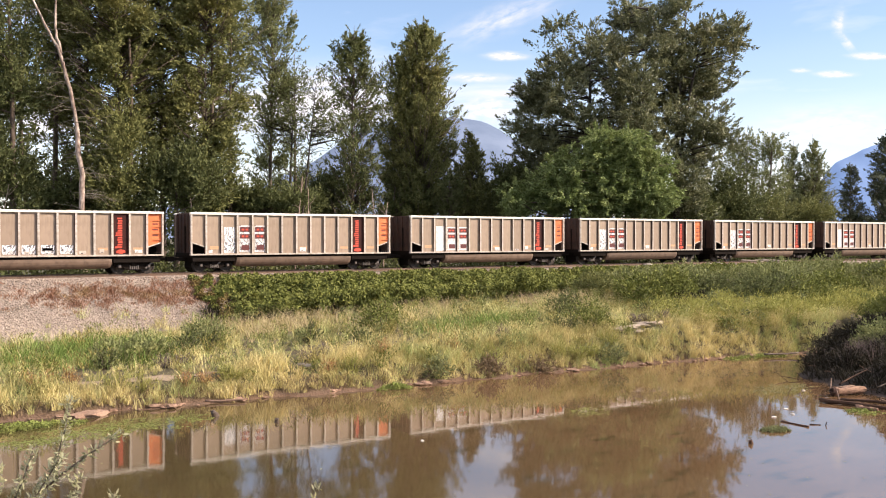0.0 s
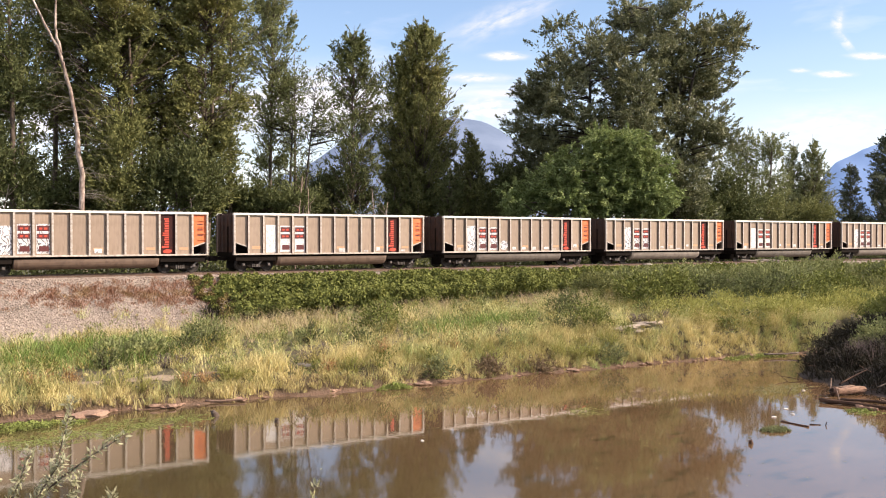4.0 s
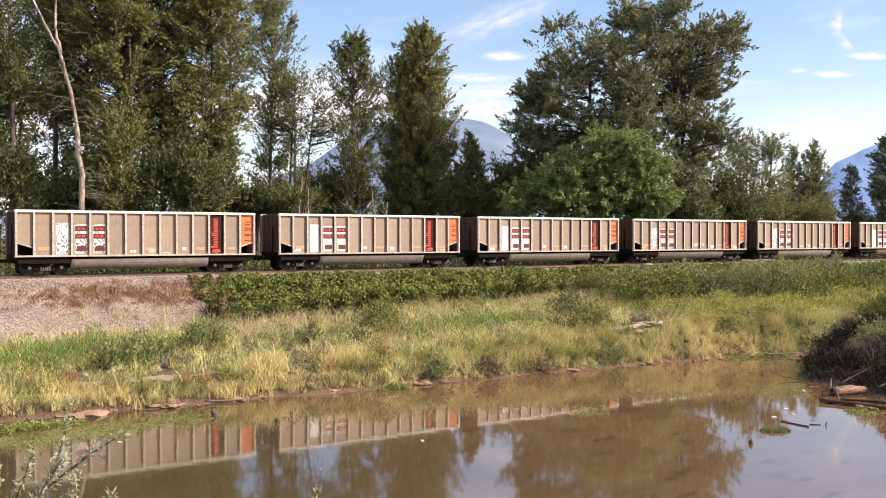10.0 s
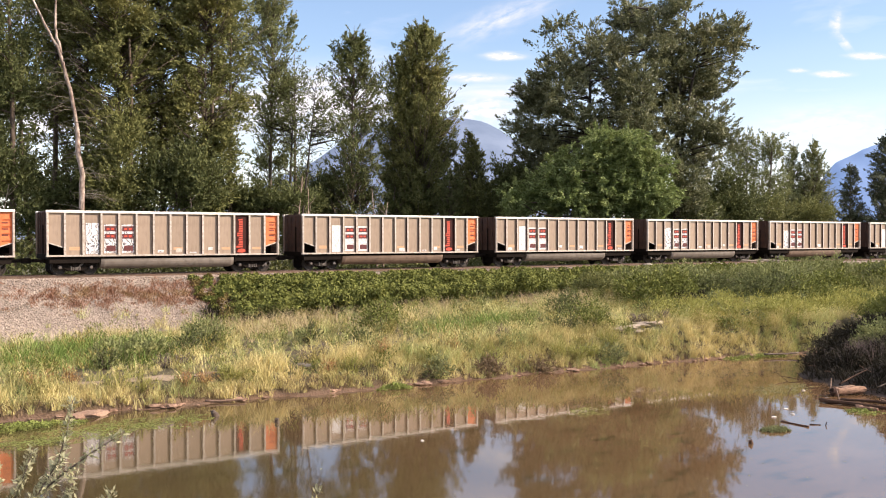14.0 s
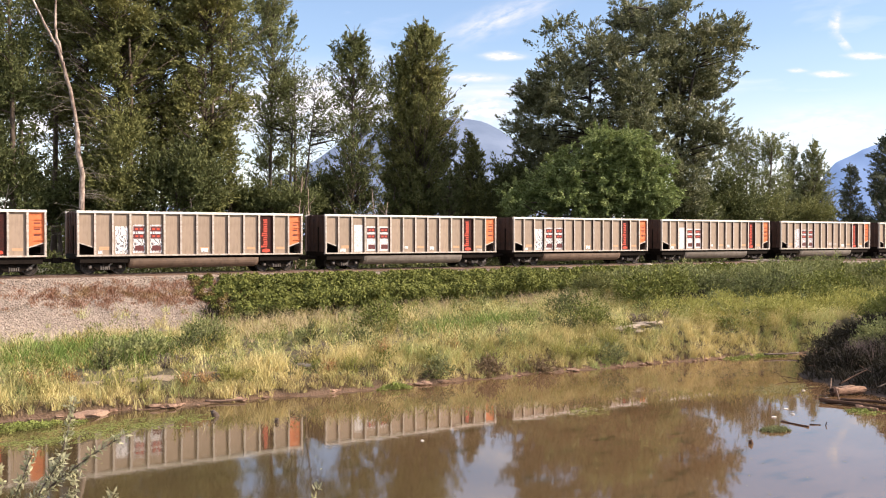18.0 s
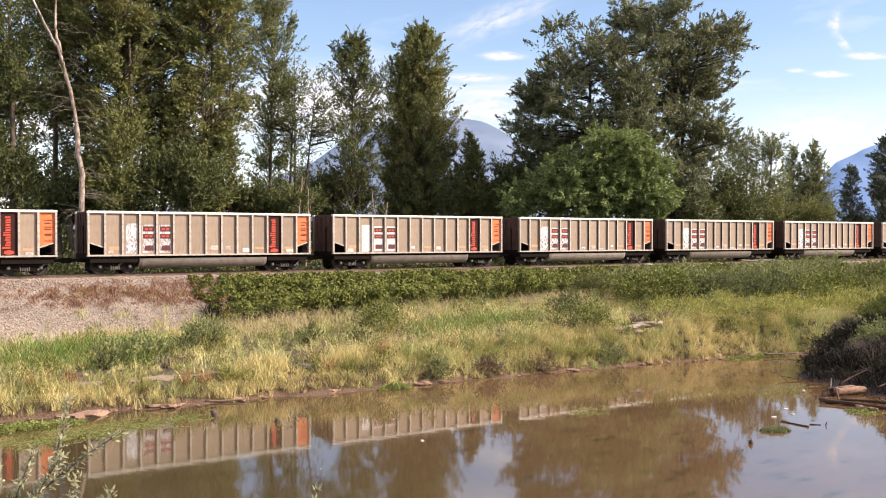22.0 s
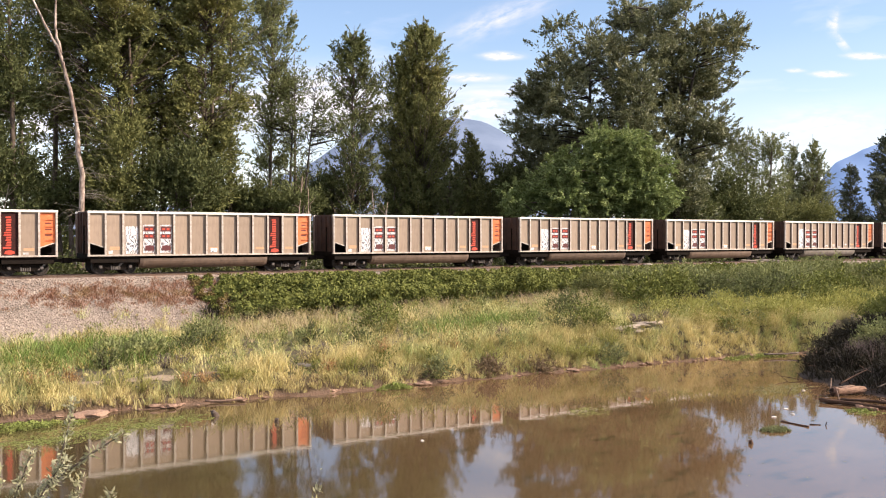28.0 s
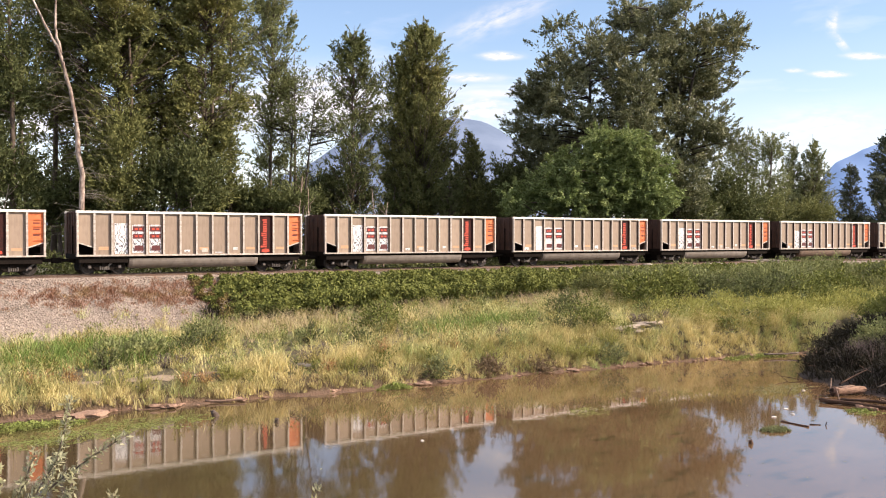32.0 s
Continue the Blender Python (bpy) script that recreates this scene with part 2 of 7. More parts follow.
def grass_mat(name, g1, g2, d1, d2, dryness):
    m, nt, bs = base_mat(name)
    geo = nt.nodes.new("ShaderNodeNewGeometry")
    co = coords(nt)
    green = ramp_mix(nt, geo.outputs["Random Per Island"], g1, g2)
    dry = ramp_mix(nt, geo.outputs["Random Per Island"], d1, d2)
    f1 = noise_fac(nt, co, 0.25, 0.42, 0.58, 4, stretch=(0.6, 1.3, 0.0))
    f2 = noise_fac(nt, co, 0.9, 0.40, 0.60, 3, stretch=(1, 1, 0.0))
    mm = nt.nodes.new("ShaderNodeMath")
    mm.operation = "MULTIPLY_ADD"
    nt.links.new(f2, mm.inputs[0])
    mm.inputs[1].default_value = 0.75 * dryness
    sc = nt.nodes.new("ShaderNodeMath")
    sc.operation = "MULTIPLY"
    sc.inputs[1].default_value = 0.45 * dryness
    nt.links.new(f1, sc.inputs[0])
    nt.links.new(sc.outputs[0], mm.inputs[2])
    col = ramp_mix(nt, mm.outputs[0], green, dry)
    tr = nt.nodes.new("ShaderNodeBsdfTranslucent")
    nt.links.new(col, bs.inputs["Base Color"])
    nt.links.new(col, tr.inputs["Color"])
    bs.inputs["Roughness"].default_value = 0.7
    bs.inputs["Specular IOR Level"].default_value = 0.12
    mix = nt.nodes.new("ShaderNodeMixShader")
    mix.inputs[0].default_value = 0.22
    nt.links.new(bs.outputs[0], mix.inputs[1])
    nt.links.new(tr.outputs[0], mix.inputs[2])
    nt.links.new(mix.outputs[0], nt.nodes["Material Output"].inputs[0])
    return m


M_GRASS = grass_mat("mixed_grass", (0.227, 0.23, 0.0799), (0.432, 0.443, 0.171), (0.594, 0.502, 0.221), (0.788, 0.691, 0.356), 0.9)
M_GREENGRASS = grass_mat("green_grass", (0.178, 0.221, 0.0691), (0.373, 0.437, 0.167), (0.454, 0.432, 0.178), (0.745, 0.702, 0.34), 0.8)
M_GOLDGRASS = grass_mat("golden_grass", (0.282, 0.261, 0.0988), (0.483, 0.426, 0.175), (0.492, 0.41, 0.177), (0.718, 0.611, 0.308), 1.0)


def ground_mat():
    """Ballast and gravel on the embankment, soil on the meadow, red clay at the water's edge, leaf litter in the wood."""
    m, nt, bs = base_mat("ground_soil")
    co = coords(nt)
    sx = nt.nodes.new("ShaderNodeSeparateXYZ")
    nt.links.new(co, sx.inputs[0])

    def band(out, lo, hi):
        r = nt.nodes.new("ShaderNodeMapRange")
        r.inputs["From Min"].default_value, r.inputs["From Max"].default_value = lo, hi
        nt.links.new(out, r.inputs["Value"])
        return r.outputs[0]

    clay = ramp_mix(nt, noise_fac(nt, co, 2.0), (0.09, 0.053, 0.03), (0.14, 0.085, 0.05))
    soil = ramp_mix(nt, noise_fac(nt, co, 1.3), (0.05, 0.042, 0.018), (0.105, 0.085, 0.038))
    vor = nt.nodes.new("ShaderNodeTexVoronoi")
    vor.inputs["Scale"].default_value = 11.0
    nt.links.new(co, vor.inputs["Vector"])
    grey = ramp_mix(nt, noise_fac(nt, co, 0.35, stretch=(1, 2, 1)), (0.175, 0.142, 0.115), (0.26, 0.212, 0.168))
    hs = nt.nodes.new("ShaderNodeHueSaturation")
    sep = nt.nodes.new("ShaderNodeSeparateColor")
    nt.links.new(vor.outputs["Color"], sep.inputs[0])
    r = nt.nodes.new("ShaderNodeMapRange")
    r.inputs["To Min"].default_value, r.inputs["To Max"].default_value = 0.65, 1.35
    nt.links.new(sep.outputs[0], r.inputs["Value"])
    nt.links.new(r.outputs[0], hs.inputs["Value"])
    nt.links.new(grey, hs.inputs["Color"])
    litter = ramp_mix(nt, noise_fac(nt, co, 0.8), (0.05, 0.042, 0.022), (0.085, 0.085, 0.035))
    c = ramp_mix(nt, band(sx.outputs["Z"], 0.10, 0.34), clay, soil)
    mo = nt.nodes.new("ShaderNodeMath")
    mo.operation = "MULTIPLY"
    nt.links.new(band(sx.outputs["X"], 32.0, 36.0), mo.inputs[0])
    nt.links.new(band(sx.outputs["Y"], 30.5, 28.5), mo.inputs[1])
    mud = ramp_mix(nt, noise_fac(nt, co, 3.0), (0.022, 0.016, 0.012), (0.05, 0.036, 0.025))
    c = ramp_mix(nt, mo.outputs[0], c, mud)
    wob = noise_fac(nt, co, 0.5, 0.2, 0.8)
    ad = nt.nodes.new("ShaderNodeMath")
    ad.operation = "MULTIPLY_ADD"
    ad.inputs[1].default_value = 2.0
    nt.links.new(wob, ad.inputs[0])
    nt.links.new(sx.outputs["Y"], ad.inputs[2])
    ge = nt.nodes.new("ShaderNodeMath")
    ge.operation = "MULTIPLY"
    nt.links.new(band(ad.outputs[0], 53.2, 54.2), ge.inputs[0])
    cov = nt.nodes.new("ShaderNodeMath")
    cov.operation = "MAXIMUM"
    nt.links.new(band(sx.outputs["X"], 21.0, 19.5), cov.inputs[0])
    nt.links.new(band(ad.outputs[0], 57.9, 58.4), cov.inputs[1])
    nt.links.new(cov.outputs[0], ge.inputs[1])
    c = ramp_mix(nt, ge.outputs[0], c, hs.outputs[0])
    c = ramp_mix(nt, band(ad.outputs[0], 66.0, 68.5), c, litter)
    nt.links.new(c, bs.inputs["Base Color"])
    bs.inputs["Roughness"].default_value = 0.9
    bump(nt, bs, vor.outputs["Distance"], 0.8, 0.06)
    return m


M_GROUND = ground_mat()


def ballast_mat():
    """Crushed stone, each piece of its own shade."""
    m, nt, bs = base_mat("crushed_stone")
    geo = nt.nodes.new("ShaderNodeNewGeometry")
    col = ramp_mix(nt, geo.outputs["Random Per Island"], (0.14, 0.113, 0.092), (0.46, 0.39, 0.31))
    co = coords(nt)
    nt.links.new(ramp_mix(nt, noise_fac(nt, co, 0.4, stretch=(0.5, 2, 1)), col, (0.29, 0.225, 0.185)), bs.inputs["Base Color"])
    bs.inputs["Roughness"].default_value = 0.9
    bump(nt, bs, noise_fac(nt, co, 30), 0.4, 0.01)
    return m


M_BALLAST = ballast_mat()


def water_mat():
    m, nt, bs = base_mat("muddy_water")
    co = coords(nt)
    c = ramp_mix(nt, noise_fac(nt, co, 0.09, stretch=(1, 1.4, 1)), (0.108, 0.064, 0.033), (0.138, 0.085, 0.045))
    sx = nt.nodes.new("ShaderNodeSeparateXYZ")
    nt.links.new(co, sx.inputs[0])
    clear = nt.nodes.new("ShaderNodeMapRange")
    clear.inputs["From Min"].default_value, clear.inputs["From Max"].default_value = 23.0, 10.0
    nt.links.new(sx.outputs["X"], clear.inputs["Value"])
    # greener, less muddy water towards the shallow end
    c = ramp_mix(nt, clear.outputs[0], c, (0.068, 0.049, 0.023))
    weed = noise_fac(nt, co, 1.0, 0.55, 0.68, 9, 0.66, stretch=(0.55, 1.7, 1))
    c = ramp_mix(nt, weed, c, (0.038, 0.031, 0.014))
    nt.links.new(c, bs.inputs["Base Color"])
    # a dull film of dust and scum lies on the shallow end
    dull = nt.nodes.new("ShaderNodeMapRange")
    dull.inputs["To Min"].default_value, dull.inputs["To Max"].default_value = 0.03, 0.045
    nt.links.new(clear.outputs[0], dull.inputs["Value"])
    nt.links.new(dull.outputs[0], bs.inputs["Roughness"])
    bs.inputs["IOR"].default_value = 1.9
    h = noise_fac(nt, co, 1.6, 0.0, 1.0, 3, stretch=(1, 0.5, 1))
    bump(nt, bs, h, 0.05, 0.03)
    return m


M_WATER = water_mat()


def scrawl_mat(name, paint, under, line, seed):
    """Old white paint with scrawled lines and bare spots."""
    m, nt, bs = base_mat(name)
    co = coords(nt)
    w = nt.nodes.new("ShaderNodeTexWave")
    w.inputs["Scale"].default_value, w.inputs["Distortion"].default_value = 1.5, 16.0
    w.inputs["Detail"].default_value, w.inputs["Detail Scale"].default_value, w.inputs["Phase Offset"].default_value = 3.0, 1.6, seed
    nt.links.new(co, w.inputs["Vector"])
    r = nt.nodes.new("ShaderNodeMapRange")
    r.inputs["From Min"].default_value, r.inputs["From Max"].default_value = 0.72, 0.86
    nt.links.new(w.outputs["Fac"], r.inputs["Value"])
    c = ramp_mix(nt, noise_fac(nt, co, 3.0, 0.5, 0.62), paint, under)
    c = ramp_mix(nt, r.outputs[0], c, line)
    nt.links.new(c, bs.inputs["Base Color"])
    bs.inputs["Roughness"].default_value = 0.6
    return m


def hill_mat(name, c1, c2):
    """Far wooded hills: distance haze put in as blue colour and a glow."""
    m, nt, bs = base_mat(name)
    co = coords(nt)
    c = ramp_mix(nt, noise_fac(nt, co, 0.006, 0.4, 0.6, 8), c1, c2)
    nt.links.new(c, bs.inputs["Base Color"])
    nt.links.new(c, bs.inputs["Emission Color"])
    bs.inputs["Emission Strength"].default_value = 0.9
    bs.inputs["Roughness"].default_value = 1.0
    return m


M_HILL = hill_mat("far_slope_haze_glow", (0.065, 0.09, 0.135), (0.085, 0.112, 0.16))
M_RIDGE = hill_mat("farther_slope_haze_glow", (0.085, 0.135, 0.235), (0.10, 0.155, 0.26))

# ---- mesh helpers ----


def mesh_of(name, verts, faces, material, smooth=False):
    me = bpy.data.meshes.new(name)
    me.from_pydata([tuple(v) for v in verts], [], faces)
    me.materials.append(material)
    if smooth:
        me.polygons.foreach_set("use_smooth", [True] * len(me.polygons))
    me.update()
    return me


def quads(name, corners, material):
    """One mesh of separate faces, from an array (n, corners, 3)."""
    n, k = corners.shape[:2]
    me = bpy.data.meshes.new(name)
    me.vertices.add(n * k)
    me.vertices.foreach_set("co", np.asarray(corners, dtype=np.float32).ravel())
    me.loops.add(n * k)
    me.loops.foreach_set("vertex_index", np.arange(n * k, dtype=np.int32))
    me.polygons.add(n)
    me.polygons.foreach_set("loop_start", np.arange(0, n * k, k, dtype=np.int32))
    me.materials.append(material)
    me.update(calc_edges=True)
    return me


def bm_mesh(name, bm, material, smooth=False):
    me = bpy.data.meshes.new(name)
    bm.to_mesh(me)
    bm.free()
    me.materials.append(material)
    if smooth:
        me.polygons.foreach_set("use_smooth", [True] * len(me.polygons))
    return me


def place(name, me, parent=None, at=(0, 0, 0), label=""):
    ob = new(name, me)
    ob.parent = parent
    ob.location = at
    if label:
        ob["label"] = label
    return ob


def part(name, bm, material, parent, label="", at=(0, 0, 0), smooth=False):
    return place(name, bm_mesh(name, bm, material, smooth), parent, at, label)


def box(bm, x0, x1, y0, y1, z0, z1, edge=0.0):
    vs = [bm.verts.new(p) for p in product((x0, x1), (y0, y1), (z0, z1))]
    fs = [bm.faces.new([vs[i] for i in q]) for q in ((0, 1, 3, 2), (4, 6, 7, 5), (0, 4, 5, 1), (2, 3, 7, 6), (0, 2, 6, 4), (1, 5, 7, 3))]
    if edge:
        es = list({e for f in fs for e in f.edges})
        bmesh.ops.bevel(bm, geom=es, offset=edge, segments=1, affect="EDGES")
    return bm


def box_bm(*a, edge=0.0):
    return box(bmesh.new(), *a, edge=edge)


def slab(bm, outline, y0, y1):
    """A plate in the xz plane with the given outline, from y0 to y1."""
    a = [bm.verts.new((x, y0, z)) for x, z in outline]
    b = [bm.verts.new((x, y1, z)) for x, z in outline]
    n = len(outline)
    bm.faces.new(a)
    bm.faces.new(b[::-1])
    for i in range(n):
        bm.faces.new((a[i], b[i], b[(i + 1) % n], a[(i + 1) % n]))
    bmesh.ops.recalc_face_normals(bm, faces=bm.faces)
    return bm


def tube_data(path, radii, sides=6):
    """Vertices and faces of a tapered tube along a path."""
    vs, fs = [], []
    path = [Vector(p) for p in path]
    for i, p in enumerate(path):
        d = (path[min(i + 1, len(path) - 1)] - path[max(i - 1, 0)])
        d = d.normalized() if d.length > 1e-6 else Vector((0, 0, 1))
        a = d.cross(Vector((0.31, 0.95, 0.05))).normalized()
        b = d.cross(a)
        for k in range(sides):
            t = 2 * math.pi * k / sides
            vs.append(p + (a * math.cos(t) + b * math.sin(t)) * radii[i])
    for i in range(len(path) - 1):
        for k in range(sides):
            k2 = (k + 1) % sides
            fs.append((i * sides + k, i * sides + k2, (i + 1) * sides + k2, (i + 1) * sides + k))
    fs.append(tuple(range(sides))[::-1])
    fs.append(tuple(range((len(path) - 1) * sides, len(path) * sides)))
    return vs, fs


def tubes(name, items, material, sides=6):
    vs, fs = [], []
    for path, radii in items:
        v, f = tube_data(path, radii, sides)
        o = len(vs)
        vs += v
        fs += [tuple(i + o for i in q) for q in f]
    return mesh_of(name, vs, fs, material, True)

# ---- ground, water, distance ----
SHORE = [(-80, 37), (-20, 35.8), (5, 35.5), (13, 35.1), (20.3, 34.7), (26, 34.5), (31.5, 34.3), (40.3, 33.5), (44.5, 32.4), (45.5, 30.4), (41, 28.6),
         (37.2, 27.4), (36.2, 24.5), (35.0, 21), (33, 17), (30, 12), (27, 7.5), (19.4, 4), (7.7, 11.7), (-13, 25), (-30, 29), (-80, 31)]


def shore_distance(p):
    """Distance of points (n, 2) to the shore line, negative over water."""
    a = np.array(SHORE, float)
    b = np.roll(a, -1, 0)
    best = np.full(len(p), 1e9)
    inside = np.zeros(len(p), bool)
    for (ax, ay), (bx, by) in zip(a, b):
        dx, dy = bx - ax, by - ay
        t = np.clip(((p[:, 0] - ax) * dx + (p[:, 1] - ay) * dy) / (dx * dx + dy * dy), 0, 1)
        best = np.minimum(best, np.hypot(p[:, 0] - ax - t * dx, p[:, 1] - ay - t * dy))
        cross = ((ay > p[:, 1]) != (by > p[:, 1]))
        xi = ax + (p[:, 1] - ay) * dx / (dy if abs(dy) > 1e-9 else 1e-9)
        inside ^= cross & (p[:, 0] < xi)
    return np.where(inside, -best, best)


def wobble(x, y, s):
    """Smooth unevenness without a repeat that could be seen."""
    return (np.sin(x * s + 1.3) * np.cos(y * s * 1.31 + 0.4) + 0.6 * np.sin(x * s * 2.17 - y * s * 1.83 + 2.0)
            + 0.4 * np.sin(x * s * 4.3 + y * s * 3.7) + 0.25 * np.sin(x * s * 8.9 - y * s * 9.7 + 0.7)) / 2.25


def step(t):
    t = np.clip(t, 0, 1)
    return t * t * (3 - 2 * t)


def ground_z(x, y):
    x, y = np.asarray(x, float).ravel(), np.asarray(y, float).ravel()
    d = shore_distance(np.stack([x, y], 1)) + 0.35 * wobble(x, y, 0.9)
    brim = np.interp(x, [-10, 5, 12, 20, 33, 42], [0.35, 0.45, 0.55, 0.85, 1.35, 1.45])
    mound = ((y < 31.5 + 0.25 * np.clip(x - 44, 0, 60)) & (x > 24)).astype(float)
    brim = brim * (1 - 0.65 * mound)
    meadow = 0.20 * step(d / 0.35) + brim * step((d - 0.1) / 2.2) + 0.25 * step((d - 2) / 14) + 0.07 * wobble(x, y, 1.1)
    meadow = meadow + mound * 0.5 * step((d - 0.5) / 6)
    near = step((14 - (0.5477 * x + 0.8367 * y)) / 9) * (x < 24)
    meadow = meadow * (1 - near) + near * (0.3 + 4.3 * step(d / 10))
    bed = -1.1 * step(-d / 5)
    z = np.where(d > 0, meadow, bed)
    far = step((np.hypot(x, y) - 200) / 300)
    z = z * (1 - far) + 2.3 * far
    gw = 0.06 * wobble(x, y, 1.7)
    bank = np.interp(y, [52.6, 57.2, 57.9, 62.6, 63.3, 67, 74], [0.85, 3.76, 3.905, 3.905, 3.74, 2.5, 2.3]) + gw * np.where((y > 57.5) & (y < 63), 0.3, 1.0)
    z = np.where(y > 52.6, np.where(y < 63, np.maximum(z, bank), bank), z)
    return z


def spread(lo, hi, fine, edges):
    """Grid lines, fine between lo and hi and wider apart outside."""
    mid = list(np.arange(lo, hi + fine, fine))
    left = [lo - e for e in edges][::-1]
    return np.array(left + mid + [mid[-1] + e for e in edges])


def build_ground():
    edges = (2, 5, 10, 20, 40, 80, 150, 300, 700, 1500, 4200)
    xs = spread(-15, 110, 0.5, edges)
    ys = np.concatenate([spread(-4, 35, 0.5, edges)[:-len(edges)], np.arange(35.3, 70, 0.35), [72, 76, 85, 100, 130, 200, 350, 700, 1500, 4200]])
    gx, gy = np.meshgrid(xs, ys, indexing="ij")
    z = ground_z(gx, gy)
    nx, ny = gx.shape
    verts = np.stack([gx.ravel(), gy.ravel(), z], 1)
    idx = np.arange(nx * ny).reshape(nx, ny)
    faces = np.stack([idx[:-1, :-1], idx[1:, :-1], idx[1:, 1:], idx[:-1, 1:]], -1).reshape(-1, 4)
    me = mesh_of("ground", verts.tolist(), faces.tolist(), M_GROUND, True)
    tagged(new("ground", me), "grassy river flat with a gravel railway embankment", "ground", kind="structure")
    wm = mesh_of("water", [(-85, -5, 0), (60, -5, 0), (60, 42, 0), (-85, 42, 0)], [(0, 1, 2, 3)], M_WATER)
    tagged(new("water", wm), "still muddy brown pond mirroring train and trees", "water", kind="structure")


build_ground()


def ground_at(x, y):
    return float(ground_z([x], [y])[0])


def spot(right, ahead):
    """A place on the plan from metres to the right of and ahead of the viewpoint."""
    p = SIDE * right + AHEAD * ahead
    return p.x, p.y


def hill(name, label, dist, crest, depth, seed, mat):
    """A far ridge: crest is a list of (sideways metres, height)."""
    rng = random.Random(seed)
    cx = [c[0] for c in crest]
    cz = [c[1] for c in crest]
    n, k = 90, 14
    vs, fs = [], []
    for i in range(n):
        s = cx[0] + (cx[-1] - cx[0]) * i / (n - 1)
        top = float(np.interp(s, cx, cz)) + 5 * noise.noise(Vector((s * 0.01, seed, 0))) + 2.5 * noise.noise(Vector((s * 0.05, seed, 3)))
        for j in range(k):
            f = j / (k - 1)
            gully = 1 + 0.25 * noise.noise(Vector((s * 0.006, f * 2.0, seed)))
            x, y = spot(s, dist - depth * (1 - f) * gully)
            vs.append((x, y, 2.0 + (top - 2.0) * f ** 1.3))
    for i, j in product(range(n - 1), range(k - 1)):
        a = i * k + j
        fs.append((a, a + k, a + k + 1, a + 1))
    tagged(new(name, mesh_of(name, vs, fs, mat, True)), label, "mountain", kind="structure")


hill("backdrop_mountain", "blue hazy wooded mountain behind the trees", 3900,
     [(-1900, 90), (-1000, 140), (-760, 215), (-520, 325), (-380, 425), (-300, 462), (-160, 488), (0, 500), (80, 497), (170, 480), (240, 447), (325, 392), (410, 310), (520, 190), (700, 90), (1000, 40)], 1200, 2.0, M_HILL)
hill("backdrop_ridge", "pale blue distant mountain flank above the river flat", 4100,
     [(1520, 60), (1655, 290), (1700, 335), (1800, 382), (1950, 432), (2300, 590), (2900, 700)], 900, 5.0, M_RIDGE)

# ---- track ----


def build_track():
    x0, x1 = -60.0, 175.0
    prof = [(-0.07, 0), (0.07, 0), (0.07, 0.02), (0.012, 0.035), (0.012, 0.13), (0.036, 0.14), (0.036, 0.17), (-0.036, 0.17), (-0.036, 0.14), (-0.012, 0.13), (-0.012, 0.035), (-0.07, 0.02)]
    n = len(prof)
    track = tagged(new("railway_track"), "single railway track on pale ballast", "track", kind="structure")
    track.location = (0, TRACK_Y, 0)
    vs = [(x, y, z) for x in (x0, x1) for y, z in prof]
    fs = [tuple(range(n))[::-1], tuple(range(n, 2 * n))] + [(i, (i + 1) % n, n + (i + 1) % n, n + i) for i in range(n)]
    me = mesh_of("rail", vs, fs, M_RAIL)
    for y in (-0.75, 0.75):
        place("rail", me, track, (0, y, RAIL - 0.17))
    tie = bm_mesh("tie", box_bm(-0.11, 0.11, -1.3, 1.3, -0.15, 0, edge=0.015), M_TIE)
    rng = random.Random(4)
    xs = [x0 + 0.3 + 0.56 * i for i in range(int((x1 - x0) / 0.56) - 1)]
    near = [x for x in xs if -8 < x < 112]
    for x in near:
        o = place("tie", tie, track, (x, rng.uniform(-0.04, 0.04), RAIL - 0.172))
        o.rotation_euler[2] = rng.uniform(-0.02, 0.02)
    bm = bmesh.new()
    for x in xs:
        if not -8 < x < 112:
            box(bm, x - 0.11, x + 0.11, -1.3, 1.3, -0.15, 0)
    part("far_ties", bm, M_TIE, track, at=(0, 0, RAIL - 0.172))["kind"] = "stuff"


build_track()

# ---- the train ----
HALF = 7.26              # half the length of a wagon body
TOP, SILL, WIDE = 3.83, 1.08, 1.60
BAY = 2 * HALF / 14
DEEP = 0.15              # how far the ribs stand out


def wheelset_mesh():
    """Two wheels with flanges on one axle, turned about the y axis."""
    ring = [(-0.86, 0.0), (-0.86, 0.09), (-0.79, 0.10), (-0.79, 0.36), (-0.83, 0.39), (-0.83, 0.455), (-0.72, 0.462), (-0.70, 0.488), (-0.685, 0.485), (-0.685, 0.39), (-0.74, 0.35), (-0.74, 0.11), (-0.68, 0.085)]
    ring = ring + [(-y, r) for y, r in ring[::-1]]
    sides, vs, fs = 14, [], []
    for y, r in ring:
        for k in range(sides):
            t = 2 * math.pi * k / sides
            vs.append((r * math.cos(t), y, r * math.sin(t)))
    for i, k in product(range(len(ring) - 1), range(sides)):
        k2 = (k + 1) % sides
        fs.append((i * sides + k, i * sides + k2, (i + 1) * sides + k2, (i + 1) * sides + k))
    return mesh_of("wheelset", vs, fs, M_WHEEL)


def truck_frame_mesh():
    bm = bmesh.new()
    outline = [(-1.22, 0.44), (-1.18, 0.60), (-0.95, 0.62), (-0.55, 0.78), (0.55, 0.78), (0.95, 0.62), (1.18, 0.60), (1.22, 0.44), (1.05, 0.36), (0.72, 0.40), (0.42, 0.20), (-0.42, 0.20), (-0.72, 0.40), (-1.05, 0.36)]
    slab(bm, outline, -0.08, 0.08)
    return bm_mesh("side_frame", bm, M_BLACK)


